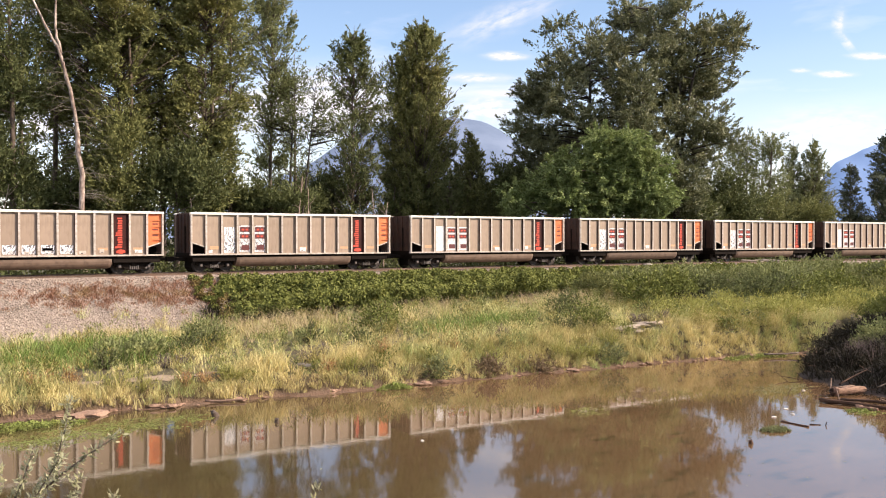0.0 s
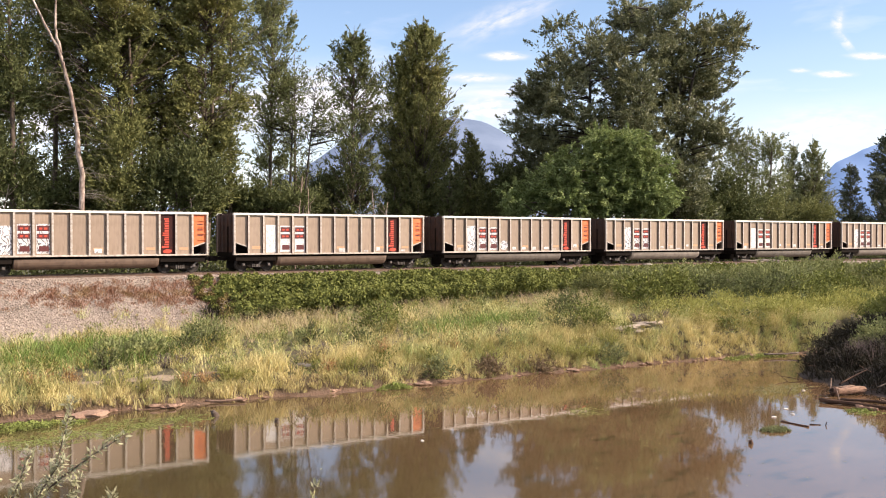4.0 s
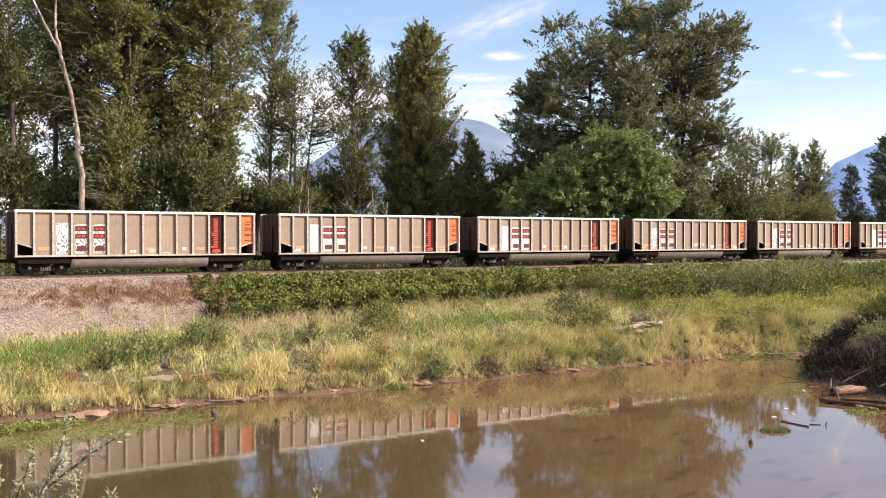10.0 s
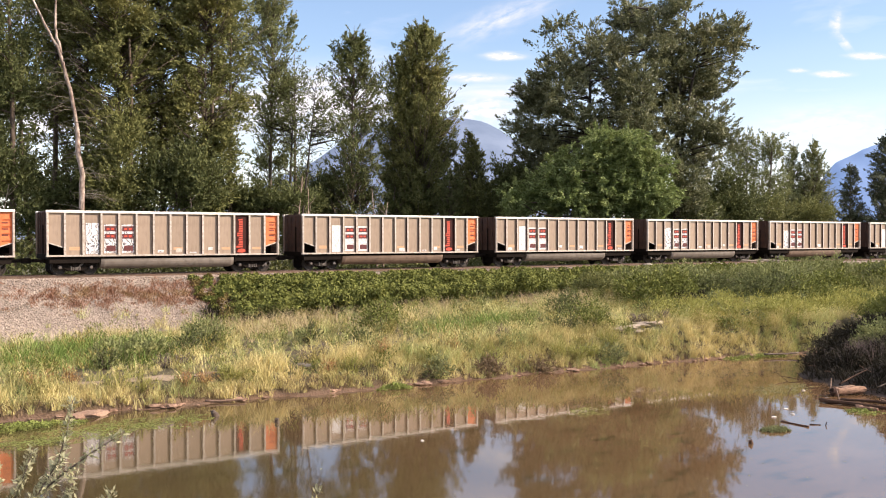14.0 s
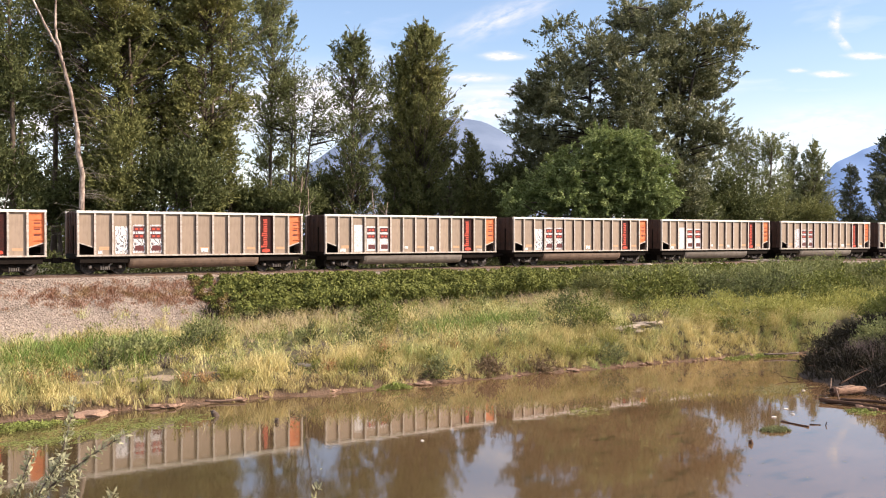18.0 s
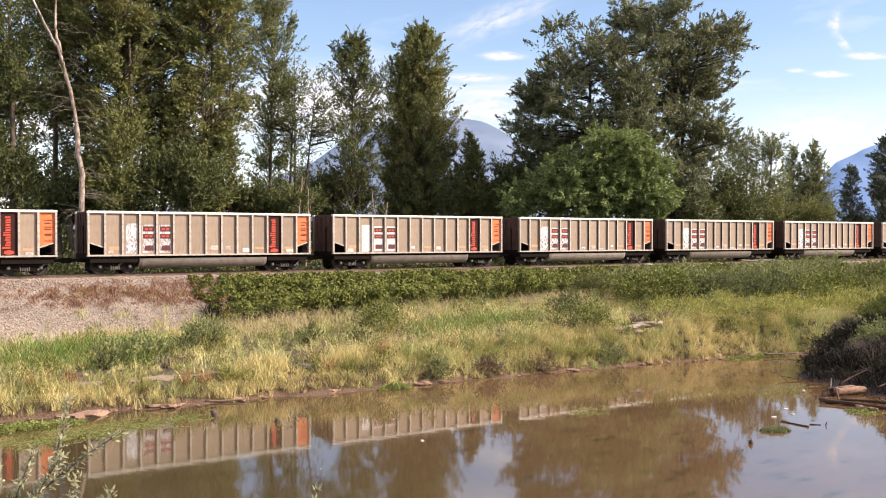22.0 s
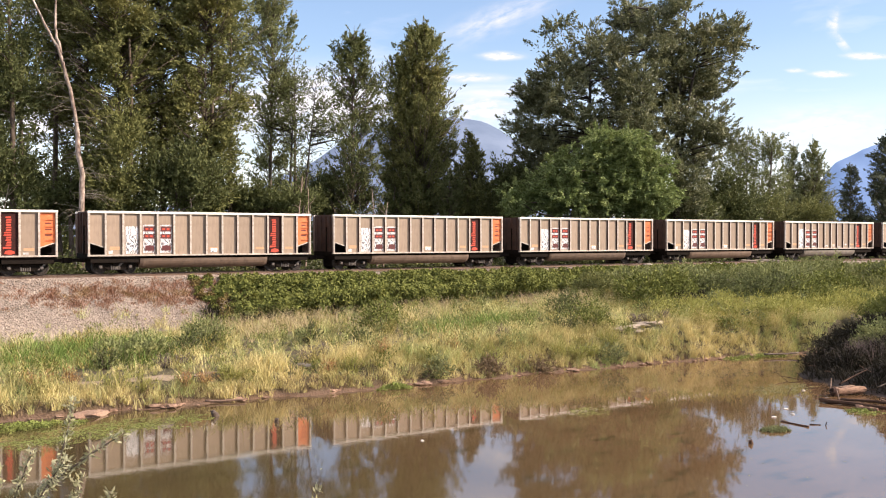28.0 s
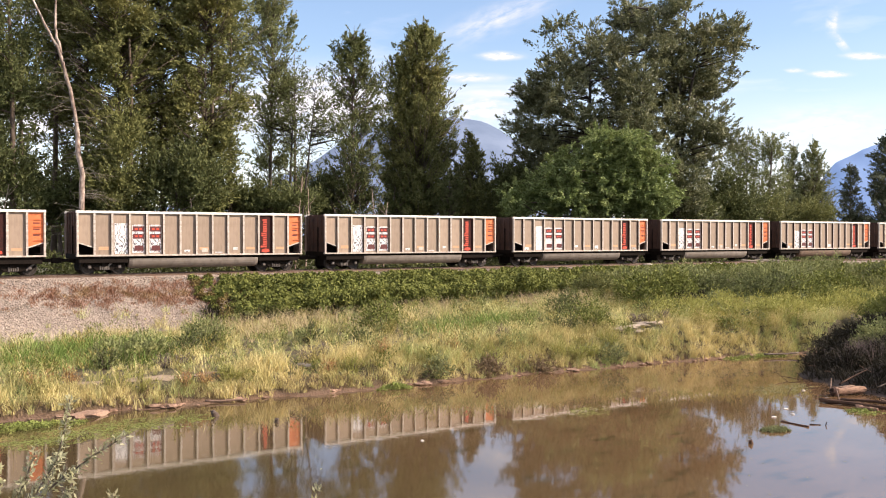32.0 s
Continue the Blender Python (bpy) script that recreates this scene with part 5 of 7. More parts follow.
poplar("poplar_tree", "dense poplar at the edge of the wood", -17.5, 78.2, 0.2, 27.8, [(6.6, 1.86, 0.6), (9.7, 1.77, 0.35), (14.3, 1.95, 0.55), (18.0, 2.23, 0.9), (22.7, 2.23, 1), (26.9, 0.65, 1)], L_OLIVE, 5, boughs=95, shoots=8, per=24, upright=0.2, billow=0.7, hollow=0.42, steep=0.6)
poplar("poplar_tree", "thin open poplar showing sky through its crown", -15.5, 83.1, 0.8, 28.3, [(7.0, 1.88, 0.5), (10.5, 2.08, 0.42), (15.4, 2.37, 0.45), (18.4, 2.37, 0.7), (21.9, 2.57, 1), (24.8, 2.27, 1), (27.8, 0.79, 1)], L_OLIVE, 6, boughs=125, shoots=7, per=24)
poplar("poplar_tree", "slender poplar with an open crown", -13.6, 87.9, -0.1, 21.1, [(6.9, 1.57, 0.6), (10.4, 1.78, 0.35), (14.5, 1.78, 0.35), (18.2, 1.57, 0.6), (20.6, 0.73, 0.7)], L_DARK, 7, boughs=44, shoots=6, per=27, leaf=0.2)
poplar("poplar_tree", "open poplar with a straight dark trunk", -8.81, 95.5, -0.1, 25.41, [(6.65, 3.19, 0.9), (10.68, 3.3, 0.7), (13.56, 3.41, 0.48), (16.43, 3.41, 0.48), (19.08, 3.19, 0.48), (20.82, 2.72, 1.0), (22.43, 2.05, 1.3), (23.69, 1.2, 1.4), (24.84, 0.34, 1.5)], L_DARK, 9, hollow=0.35, boughs=225, shoots=6, per=27, leaf=0.26)
poplar("poplar_tree", "dense upright poplar with spiky top", -2.71, 100.8, 0.6, 27.59, [(6.67, 4.98, 1), (11.17, 4.71, 1), (16.26, 4.45, 1), (20.64, 3.92, 1.05), (22.89, 3.28, 1.1), (24.43, 2.49, 1.3), (25.73, 1.44, 1.5), (26.8, 0.39, 1.6)], L_POPLAR, 10, boughs=526, shoots=8, per=26, leaf=0.26)
poplar("poplar_tree", "second stem of a dense upright poplar", -4.29, 101.1, -0.5, 24.88, [(8.1, 2.88, 0.7), (15.72, 2.76, 0.7), (20.84, 2.23, 0.8), (22.99, 1.32, 1), (24.54, 0.34, 1)], L_POPLAR, 45, boughs=137, shoots=7, per=24, leaf=0.26)
poplar("small_tree", "small spire-shaped tree before the blue mountain", 3.1, 100.0, 0.0, 15.5, [(6.6, 3.0, 1), (8.5, 2.5, 1), (11.2, 1.8, 1), (13.0, 1.1, 1.1), (14.2, 0.42, 1.2), (14.9, 0.12, 1.2)], L_POPLAR, 11, hollow=0.08, boughs=230, shoots=7, per=20, leaf=0.22, shoot=0.55, steep=1.6, trunk_r=0.15)
poplar("small_tree", "small slim tree before the blue mountain", 7.6, 105.4, 0.0, 13.2, [(6.7, 1.63, 1), (8.8, 1.19, 1), (10.7, 0.63, 1.1), (11.9, 0.19, 1.2)], L_OLIVE, 46, hollow=0.08, boughs=110, shoots=6, per=18, leaf=0.22, shoot=0.55, steep=1.6, trunk_r=0.13)
poplar("small_tree", "low leafy tree at the foot of the mountain", 0.7, 96.1, 0.0, 10.9, [(6.4, 1.83, 1), (8.1, 1.72, 1), (9.8, 1.03, 1), (10.7, 0.34, 1)], L_DARK, 47, boughs=60, shoots=6, per=20, leaf=0.22, shoot=0.55, steep=1.6, trunk_r=0.15)
poplar("poplar_tree", "pale spire-shaped poplar of the far row", 53.7, 145.1, -0.2, 19.0, [(7.6, 3.1, 1), (11.0, 2.4, 1), (14.0, 1.6, 1), (16.4, 0.9, 1), (17.9, 0.17, 1)], L_OLIVE, 15, hollow=0.1, boughs=190, shoots=6, per=18, leaf=0.22, shoot=0.55, steep=1.6, trunk_r=0.14)
poplar("poplar_tree", "pale spire-shaped poplar of the far row", 56.4, 144.5, -0.2, 19.9, [(7.2, 4.4, 1), (10.6, 3.7, 1), (14.0, 2.7, 1), (16.6, 1.4, 1), (18.7, 0.26, 1)], L_OLIVE, 16, hollow=0.1, boughs=330, shoots=6, per=20, leaf=0.22, shoot=0.55, steep=1.6, trunk_r=0.15)
poplar("poplar_tree", "dense dark cone-shaped tree at the far end of the wood", 58.2, 124.0, 0.2, 18.6, [(2.0, 4.6, 1), (6.0, 4.6, 1), (10.0, 3.8, 1), (13.5, 2.6, 1.1), (16.2, 1.3, 1.2), (17.8, 0.3, 1.2)], L_SHADY, 31, hollow=0.08, boughs=420, shoots=7, per=20, leaf=0.24, shoot=0.7, steep=0.5, upright=0.4)
poplar("small_tree", "slim dark spire-shaped tree at the far end of the wood", 54.4, 127.0, 0.1, 14.4, [(2.0, 2.6, 1), (6.0, 2.3, 1), (9.5, 1.5, 1.1), (12.0, 0.8, 1.2), (13.8, 0.15, 1.2)], L_SHADY, 32, hollow=0.08, boughs=190, shoots=6, per=18, leaf=0.22, shoot=0.55, steep=0.5, upright=0.4, trunk_r=0.14)


def dead_birch():
    """A leaning bare trunk with pale peeling bark that forks high up, with curling dead twigs."""
    rng = np.random.default_rng(40)
    x, y = spot(-25.6, 67.5)
    root = tagged(new("dead_tree"), "leaning dead tree with pale peeling bark", "tree")
    root.location = (x, y, ground_at(x, y) - 0.2)
    S = np.array(SIDE)

    def at(r, h):
        return tuple(S * r + np.array([0, 0, h]))

    def knotty(pts, r0, r1, n):
        """A gnarled way through pts with an uneven girth."""
        p = np.array(pts)
        u = np.linspace(0, len(p) - 1, n)
        way = np.stack([np.interp(u, np.arange(len(p)), p[:, c]) for c in range(3)], 1)
        way[1:-1] += rng.normal(0, 0.035, (n - 2, 3)) * np.array([1, 1, 0.3])
        return [tuple(q) for q in way], list(np.linspace(r0, r1, n) * rng.uniform(0.86, 1.12, n))

    main = [at(0.05, 0), at(0.03, 3.0), at(-0.09, 6.0), at(-0.05, 8.5), at(-0.32, 10.9), at(-0.5, 12.6), at(-0.98, 15.3), at(-1.75, 17.7), at(-2.7, 19.4), at(-3.8, 21.5), at(-4.6, 24.0)]
    fork = [at(-1.5, 17.2), at(-1.85, 18.6), at(-1.95, 20.0), at(-1.7, 22.0), at(-1.5, 24.0)]
    place("trunk", tubes("trunk", [knotty(main, 0.24, 0.05, 34)], M_BIRCH, 10), root)
    place("fork", tubes("fork", [knotty(fork, 0.11, 0.03, 16)], M_BIRCH, 8), root)
    for k in range(56):
        h = rng.uniform(4.5, 21)
        i = np.interp(h, [0, 4, 8, 10.9, 15.3, 17.7, 21.5], [0, 0, -0.12, -0.32, -0.9, -1.75, -3.8])
        ln = rng.uniform(0.7, 2.6)
        out = np.array(SIDE * float(rng.choice([-1, 1])) * ln + AHEAD * rng.uniform(-1, 1))
        s = np.array(at(i, h))
        lift, hang = rng.uniform(0.2, 0.9), rng.uniform(-0.3, 0.9)
        way = [tuple(s + out * t + np.array([0, 0, lift * t - (lift + hang) * t * t]) + rng.normal(0, 0.03, 3)) for t in np.linspace(0, 1, 8)]
        items = [(way, list(np.linspace(0.028, 0.005, 8)))]
        for q in rng.integers(2, 7, 4):
            e = np.array(way[q]) + out * rng.uniform(0.1, 0.4) + rng.normal(0, 0.3, 3)
            items.append((bent(rng, way[q], e, 4, 0.2), [0.013, 0.010, 0.007, 0.003]))
        place("bare_branch", tubes("bare_branch", items, M_TWIG, 5), root)


dead_birch()

# ---- bank, meadow and thicket ----


def heaps(rng, x, y, z, r, per, leaf, narrow, squash=0.8):
    """Leaves over the outside of rounded heaps of growth, each centred at its x, y, z: deep hollows stay between."""
    n = len(x)
    way = unit(rng.normal(0, 1, (n, per, 3)) + np.array([0.0, -0.15, 0.35]))
    rad = r[:, None, None] * (0.72 + 0.34 * rng.uniform(0, 1, (n, per, 1)) ** 0.7)
    pos = np.stack([x, y, z], 1)[:, None] + way * rad * np.array([1.0, 0.9, squash])
    way = way.reshape(-1, 3)
    return leaf_quads(rng, pos.reshape(-1, 3), np.full(n * per, leaf), np.array([0.05, -0.1, -0.45]) + way * 0.5, narrow, face=way + np.array([0.0, -0.1, 0.2]), loose=0.45)


def bramble_thicket():
    """The bramble bank in front of the rails: heaped canes that thin out into the gravel, with dark hollows between."""
    rng = np.random.default_rng(50)
    n = 1750
    x = 18.9 + 62.4 * rng.uniform(0, 1, n) ** 1.1
    t = rng.uniform(0, 1, n) ** 0.85
    fade = np.clip((x - 18.4 - 1.2 * wobble(x, t * 9, 0.8)) / 5.5, 0, 1)
    y = 51.5 + 3.9 * (1 - fade) ** 1.3 + 0.9 * wobble(x, x * 0.3, 0.35) + t * (5.7 - 2.9 * (1 - fade))
    lump = 0.42 * wobble(x, y * 1.4, 0.55) + 0.3 * rng.normal(0, 1, n)
    r = rng.uniform(0.22, 0.60, n) * (0.5 + 0.45 * fade)
    z = ground_z(x, y) + (1.12 - 0.62 * t + 0.75 * lump) * (0.15 + 0.85 * fade)
    z = np.minimum(z, 4.02 + 0.15 * wobble(x, y, 0.8) - 0.8 * r)
    k = (rng.uniform(0, 1, n) < 0.25 + 0.9 * fade) & (z > ground_z(x, y) - 0.3)
    x, y, z, r, fade = x[k], y[k], z[k], r[k], fade[k]
    n, per = len(x), 92
    q = heaps(rng, x, y, z, r, per, 0.16, 0.85)
    rusty = np.repeat(rng.uniform(0, 1, n) > 0.45 + 1.1 * fade, per)
    tagged(new("bramble_thicket", quads("bramble_thicket", q[~rusty], L_BRAMBLE)), "dense green bramble thicket along the embankment", "bushes", kind="stuff")
    tagged(new("withered_brambles", quads("withered_brambles", q[rusty], L_WITHER)), "brown withering bramble leaves at the thicket's end", "bushes", kind="stuff")
    # dead canes in the hollow under its end
    m = 900
    x = rng.uniform(18.6, 24.0, m)
    y = 52.4 + 1.4 * (1 - np.clip((x - 18) / 5, 0, 1)) + rng.uniform(-0.3, 0.9, m)
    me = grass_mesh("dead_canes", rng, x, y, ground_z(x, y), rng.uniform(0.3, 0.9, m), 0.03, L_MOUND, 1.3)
    tagged(new("dead_canes", me), "dark dead canes under the end of the thicket", "brush", kind="stuff")


def grow_meadow():
    """Tussocks: blades fanning out from tufts, green, mixed or golden by the lie of the land."""
    rng = np.random.default_rng(51)
    n = 11500
    x = np.where(rng.uniform(0, 1, n) < 0.22, rng.uniform(27, 50, n), rng.uniform(-4, 92, n))
    y = np.where(rng.uniform(0, 1, n) < np.where((x > 27) & (x < 50), 0.45, 0.3), rng.uniform(32, 38.5, n), rng.uniform(34.0, 54.5, n))
    # a thick fringe along the water
    fx = rng.uniform(-4, 46, 3000)
    fy = np.interp(fx, [p[0] for p in SHORE[1:9]], [p[1] for p in SHORE[1:9]]) + rng.uniform(0.0, 2.8, 3000)
    x, y = np.concatenate([x, fx]), np.concatenate([y, fy])
    n = len(x)
    d = shore_distance(np.stack([x, y], 1)) + 0.35 * wobble(x, y, 0.9)
    clump = wobble(x, y, 0.55) + 0.6 * wobble(x, y, 1.9)
    bare = (1.3 * np.exp(-(((x - 10.6) / 3.0) ** 2 + ((y - 37.5 + 0.12 * (x - 10.6)) / 0.85) ** 2)) + np.exp(-(((x - 17.2) / 0.9) ** 2 + ((y - 37.0) / 0.6) ** 2))
            + 0.75 * np.exp(-(((x - 36.1) / 2.4) ** 2 + ((y - 36.1) / 0.9) ** 2)))
    slope = np.exp(-((x - 5) / 14) ** 2) * step((y - 51.5) / 1.5)
    keep = (d > np.where(x > 13, 0.04, 0.26) + 0.2 * rng.uniform(-1, 1, n)) & (rng.uniform(0, 1, n) < 1.0 + 0.3 * clump) & (bare < rng.uniform(0.15, 0.6, n)) & (slope < rng.uniform(0.2, 1, n)) \
        & ((x < 46) | (y > 32)) & (np.abs(0.8367 * x - 0.5477 * y) < 0.5 * (0.5477 * x + 0.8367 * y))
    x, y, d, clump = x[keep], y[keep], d[keep], clump[keep]
    n = len(x)
    size = np.clip(0.47 + 0.25 * clump + rng.normal(0, 0.26, n), 0.2, 1.35) * (0.72 + 0.28 * step(d / 1.5)) * (1 - 0.5 * step((y - 48.5) / 2.5) * step((x - 17) / 4))
    dry = 0.55 * wobble(x * 0.7, y, 0.33) + 0.35 * wobble(x, y, 1.1) + rng.normal(0, 0.28, n) + 0.32 * np.exp(-((d - 1.2) / 2.0) ** 2) + 0.25 * np.exp(-((x - 27) / 9) ** 2) - 0.4 * step((14 - x) / 8) * step((y - 40) / 4) + 0.06 * step((x - 33) / 14)
    ground = ground_z(x, y)
    m = 24
    for name, label, mat, k in (("green_tussocks", "green meadow grass in loose tufts", M_GREENGRASS, dry < 0.02), ("mixed_tussocks", "olive and straw meadow grass in tufts", M_GRASS, (dry >= 0.02) & (dry < 0.38)),
                                ("golden_tussocks", "golden late summer grass in tufts", M_GOLDGRASS, dry >= 0.38)):
        c = np.repeat(np.stack([x[k], y[k], ground[k], size[k]], 1), m, 0)
        a, r = rng.uniform(0, 2 * math.pi, len(c)), np.sqrt(rng.uniform(0, 1, len(c)))
        w = r * c[:, 3] * 0.34
        me = grass_mesh(name, rng, c[:, 0] + w * np.cos(a), c[:, 1] + w * np.sin(a), c[:, 2], c[:, 3] * (1.12 - 0.6 * r * r) * rng.uniform(0.45, 1.1, len(c)), 0.022, mat, 0.95)
        tagged(new(name, me), label, "grass", kind="stuff")
    # dead straw hanging at the water's edge
    n = 26000
    x = rng.uniform(-4, 44, n)
    y = rng.uniform(33, 37.5, n)
    d = shore_distance(np.stack([x, y], 1)) + 0.35 * wobble(x, y, 0.9)
    k = (d > 0.05) & (d < 0.9) & (wobble(x, y, 0.7) > -0.3)
    x, y = x[k], y[k]
    me = grass_mesh("shore_straw", rng, x, y, ground_z(x, y), rng.uniform(0.15, 0.45, len(x)), 0.03, L_STALK, 1.1)
    tagged(new("shore_straw", me), "brown dead stalks along the clay edge", "grass", kind="stuff")


def rust_weeds():
    """Low dry weeds in tufts along the middle of the gravel slope."""
    rng = np.random.default_rng(52)
    n = 1350
    x, y = rng.uniform(-3, 24, n), rng.normal(56.0, 0.7, n)
    f = 0.6 * wobble(x, y * 1.5, 0.45) + 0.55 * wobble(x, y, 1.5) - 0.45 * np.abs(y - 56.0) + 0.5 * step((x - 13) / 4)
    k = (f > rng.uniform(-0.75, 0.25, n)) & (y > 54.2) & (y < 57.3)
    x, y = x[k], y[k]
    n, m = len(x), 30
    size = rng.uniform(0.12, 0.36, n)
    a, r = rng.uniform(0, 2 * math.pi, (n, m)), np.sqrt(rng.uniform(0, 1, (n, m)))
    bx, by = (x[:, None] + 1.2 * size[:, None] * r * np.cos(a)).ravel(), (y[:, None] + 0.8 * size[:, None] * r * np.sin(a)).ravel()
    h = (size[:, None] * (1.1 - 0.7 * r * r) * rng.uniform(0.5, 1.1, (n, m))).ravel()
    me = grass_mesh("dry_weeds", rng, bx, by, ground_z(bx, by), h, 0.03, L_RUST, 1.3)
    tagged(new("dry_weeds", me), "rust-red dry weeds in tufts on the gravel slope", "weeds", kind="stuff")


def ballast():
    """Loose crushed stone on the near slope of the embankment."""
    rng = np.random.default_rng(56)
    n = 19000
    x = rng.uniform(-7, 30, n)
    y = np.where(rng.uniform(0, 1, n) < 0.45, rng.uniform(56.6, 59.2, n), rng.uniform(53.3, 57.0, n))
    k = (x < 21 + rng.uniform(-1, 1, n)) | (y > 57.3)
    x, y = x[k], y[k]
    n = len(x)
    r = rng.uniform(0.03, 0.075, n) * np.where(y > 56.8, 1.0, 0.85)
    shape = np.array([(1, 0, 0), (0, 1, 0), (-1, 0, 0), (0, -1, 0), (0, 0, 1), (0, 0, -1)], float)
    spin = rng.uniform(0, 2 * math.pi, n)
    c, sn = np.cos(spin), np.sin(spin)
    v = shape[None] * rng.uniform(0.6, 1.35, (n, 6, 1)) * np.array([1.2, 0.95, 0.75])
    v = np.stack([v[..., 0] * c[:, None] - v[..., 1] * sn[:, None], v[..., 0] * sn[:, None] + v[..., 1] * c[:, None], v[..., 2]], -1) * r[:, None, None]
    v = v + np.stack([x, y, ground_z(x, y) + 0.01], 1)[:, None]
    tri = np.array([(0, 1, 4), (1, 2, 4), (2, 3, 4), (3, 0, 4), (1, 0, 5), (2, 1, 5), (3, 2, 5), (0, 3, 5)])
    faces = (np.arange(n)[:, None, None] * 6 + tri[None]).reshape(-1)
    me = bpy.data.meshes.new("ballast_stones")
    me.vertices.add(n * 6)
    me.vertices.foreach_set("co", v.astype(np.float32).ravel())
    me.loops.add(len(faces))
    me.loops.foreach_set("vertex_index", faces.astype(np.int32))
    me.polygons.add(n * 8)
    me.polygons.foreach_set("loop_start", np.arange(0, n * 24, 3, dtype=np.int32))
    me.materials.append(M_BALLAST)
    me.update(calc_edges=True)
    tagged(new("ballast_stones", me), "loose pale crushed stone on the embankment", "gravel", kind="stuff")


def meadow_mix():
    """Seed heads, fresh patches and broad-leaved weeds among the grass."""
    rng = np.random.default_rng(53)
    n = 60000
    x, y = rng.uniform(-2, 90, n), rng.uniform(36.5, 50.0, n)
    f = wobble(x, y, 0.3) + 0.5 * wobble(x, y, 1.2) + 0.14 * (y - 46)
    k = (f > rng.uniform(0.0, 1.0, n)) & (shore_distance(np.stack([x, y], 1)) > 1.0) & ((x > 16) | (y < 51))
    x, y = x[k], y[k]
    me = grass_mesh("seed_heads", rng, x, y, ground_z(x, y), rng.uniform(0.6, 1.15, len(x)), 0.024, L_STRAW, 0.95)
    tagged(new("seed_heads", me), "pale straw-coloured seeding grass", "grass", kind="stuff")
    n = 70000
    x, y = rng.uniform(2, 45, n), rng.uniform(37, 51, n)
    f = np.maximum(np.exp(-(((x - 29.5) / 4.0) ** 2 + ((y - 41.5) / 1.8) ** 2)), np.exp(-(((x - 10) / 4.5) ** 2 + ((y - 45) / 3.5) ** 2)))
    k = f * (0.8 + 0.5 * wobble(x, y, 1.5)) > rng.uniform(0.15, 1.0, n)
    x, y = x[k], y[k]
    me = grass_mesh("fresh_grass", rng, x, y, ground_z(x, y), rng.uniform(0.5, 0.95, len(x)), 0.03, L_FRESH, 0.8)
    tagged(new("fresh_grass", me), "patches of fresh green grass", "grass", kind="stuff")
    packs = {"green_weeds": (L_WILLOW, "grey-green weeds in the meadow", []), "yellow_weeds": (L_GOLD, "yellowing weeds in the meadow", []), "leafy_weeds": (L_BRAMBLE, "leafy green weeds in the meadow", [])}
    for i in range(820):
        x, y = rng.uniform(0, 80), rng.uniform(35.2, 53)
        if shore_distance(np.array([[x, y]]))[0] < 0.6 or (x < 16 and y > 51):
            continue
        r, h, m = rng.uniform(0.25, 0.75), rng.uniform(0.35, 1.15), int(rng.integers(40, 120))
        a, q = rng.uniform(0, 2 * math.pi, m), rng.uniform(0, 1, m) ** 0.5
        t = rng.uniform(0.2, 1, m)
        pos = np.stack([x + r * q * np.cos(a) * (0.4 + 0.6 * t), y + r * q * np.sin(a) * (0.4 + 0.6 * t), ground_at(x, y) + h * t], 1)
        name = rng.choice(["green_weeds", "yellow_weeds", "leafy_weeds"], p=[0.36, 0.30, 0.34])
        packs[name][2].append(leaf_quads(rng, pos, np.full(m, 0.13), np.tile(np.array([[0, 0, 1.0]]), (m, 1)), 0.35))
    for name, (mat, label, items) in packs.items():
        tagged(new(name, quads(name, np.concatenate(items), mat)), label, "weeds", kind="stuff")


def plant(kind, label, x, y, r, h, mat, n, seed, leaf=0.12, narrow=0.3, droop=0.0):
    """A leafy herb: stems fanning from one foot, with leaves along them."""
    rng = np.random.default_rng(seed)
    root = tagged(new(kind), label, "plant")
    root.location = (x, y, ground_at(x, y) - 0.03)
    m = max(6, n // 22)
    a, q = rng.uniform(0, 2 * math.pi, m), np.sqrt(rng.uniform(0, 1, m))
    tip = np.stack([r * q * np.cos(a), r * q * np.sin(a), h * (1.0 - 0.45 * q * q) * rng.uniform(0.7, 1.1, m)], 1)
    place("stemwork", tubes("stemwork", [(bent(rng, (0.12 * p[0], 0.12 * p[1], 0), p, 4, 0.06), [0.012, 0.01, 0.008, 0.003]) for p in tip], M_BARK, 4), root)["kind"] = "stuff"
    k = rng.integers(0, m, n)
    t = rng.uniform(0.15, 1.0, n)[:, None]
    pos = tip[k] * t + rng.normal(0, 0.05, (n, 3))
    out = unit(tip[k] * np.array([1, 1, 0.2]) + 1e-6)
    q = leaf_quads(rng, pos, np.full(n, leaf), out * 0.7 + np.array([0, 0, 0.6 - droop]), narrow, 0.5, face=out * 0.6 + np.array([0, 0, 0.8]))
    place("foliage", quads("foliage", q, mat), root)


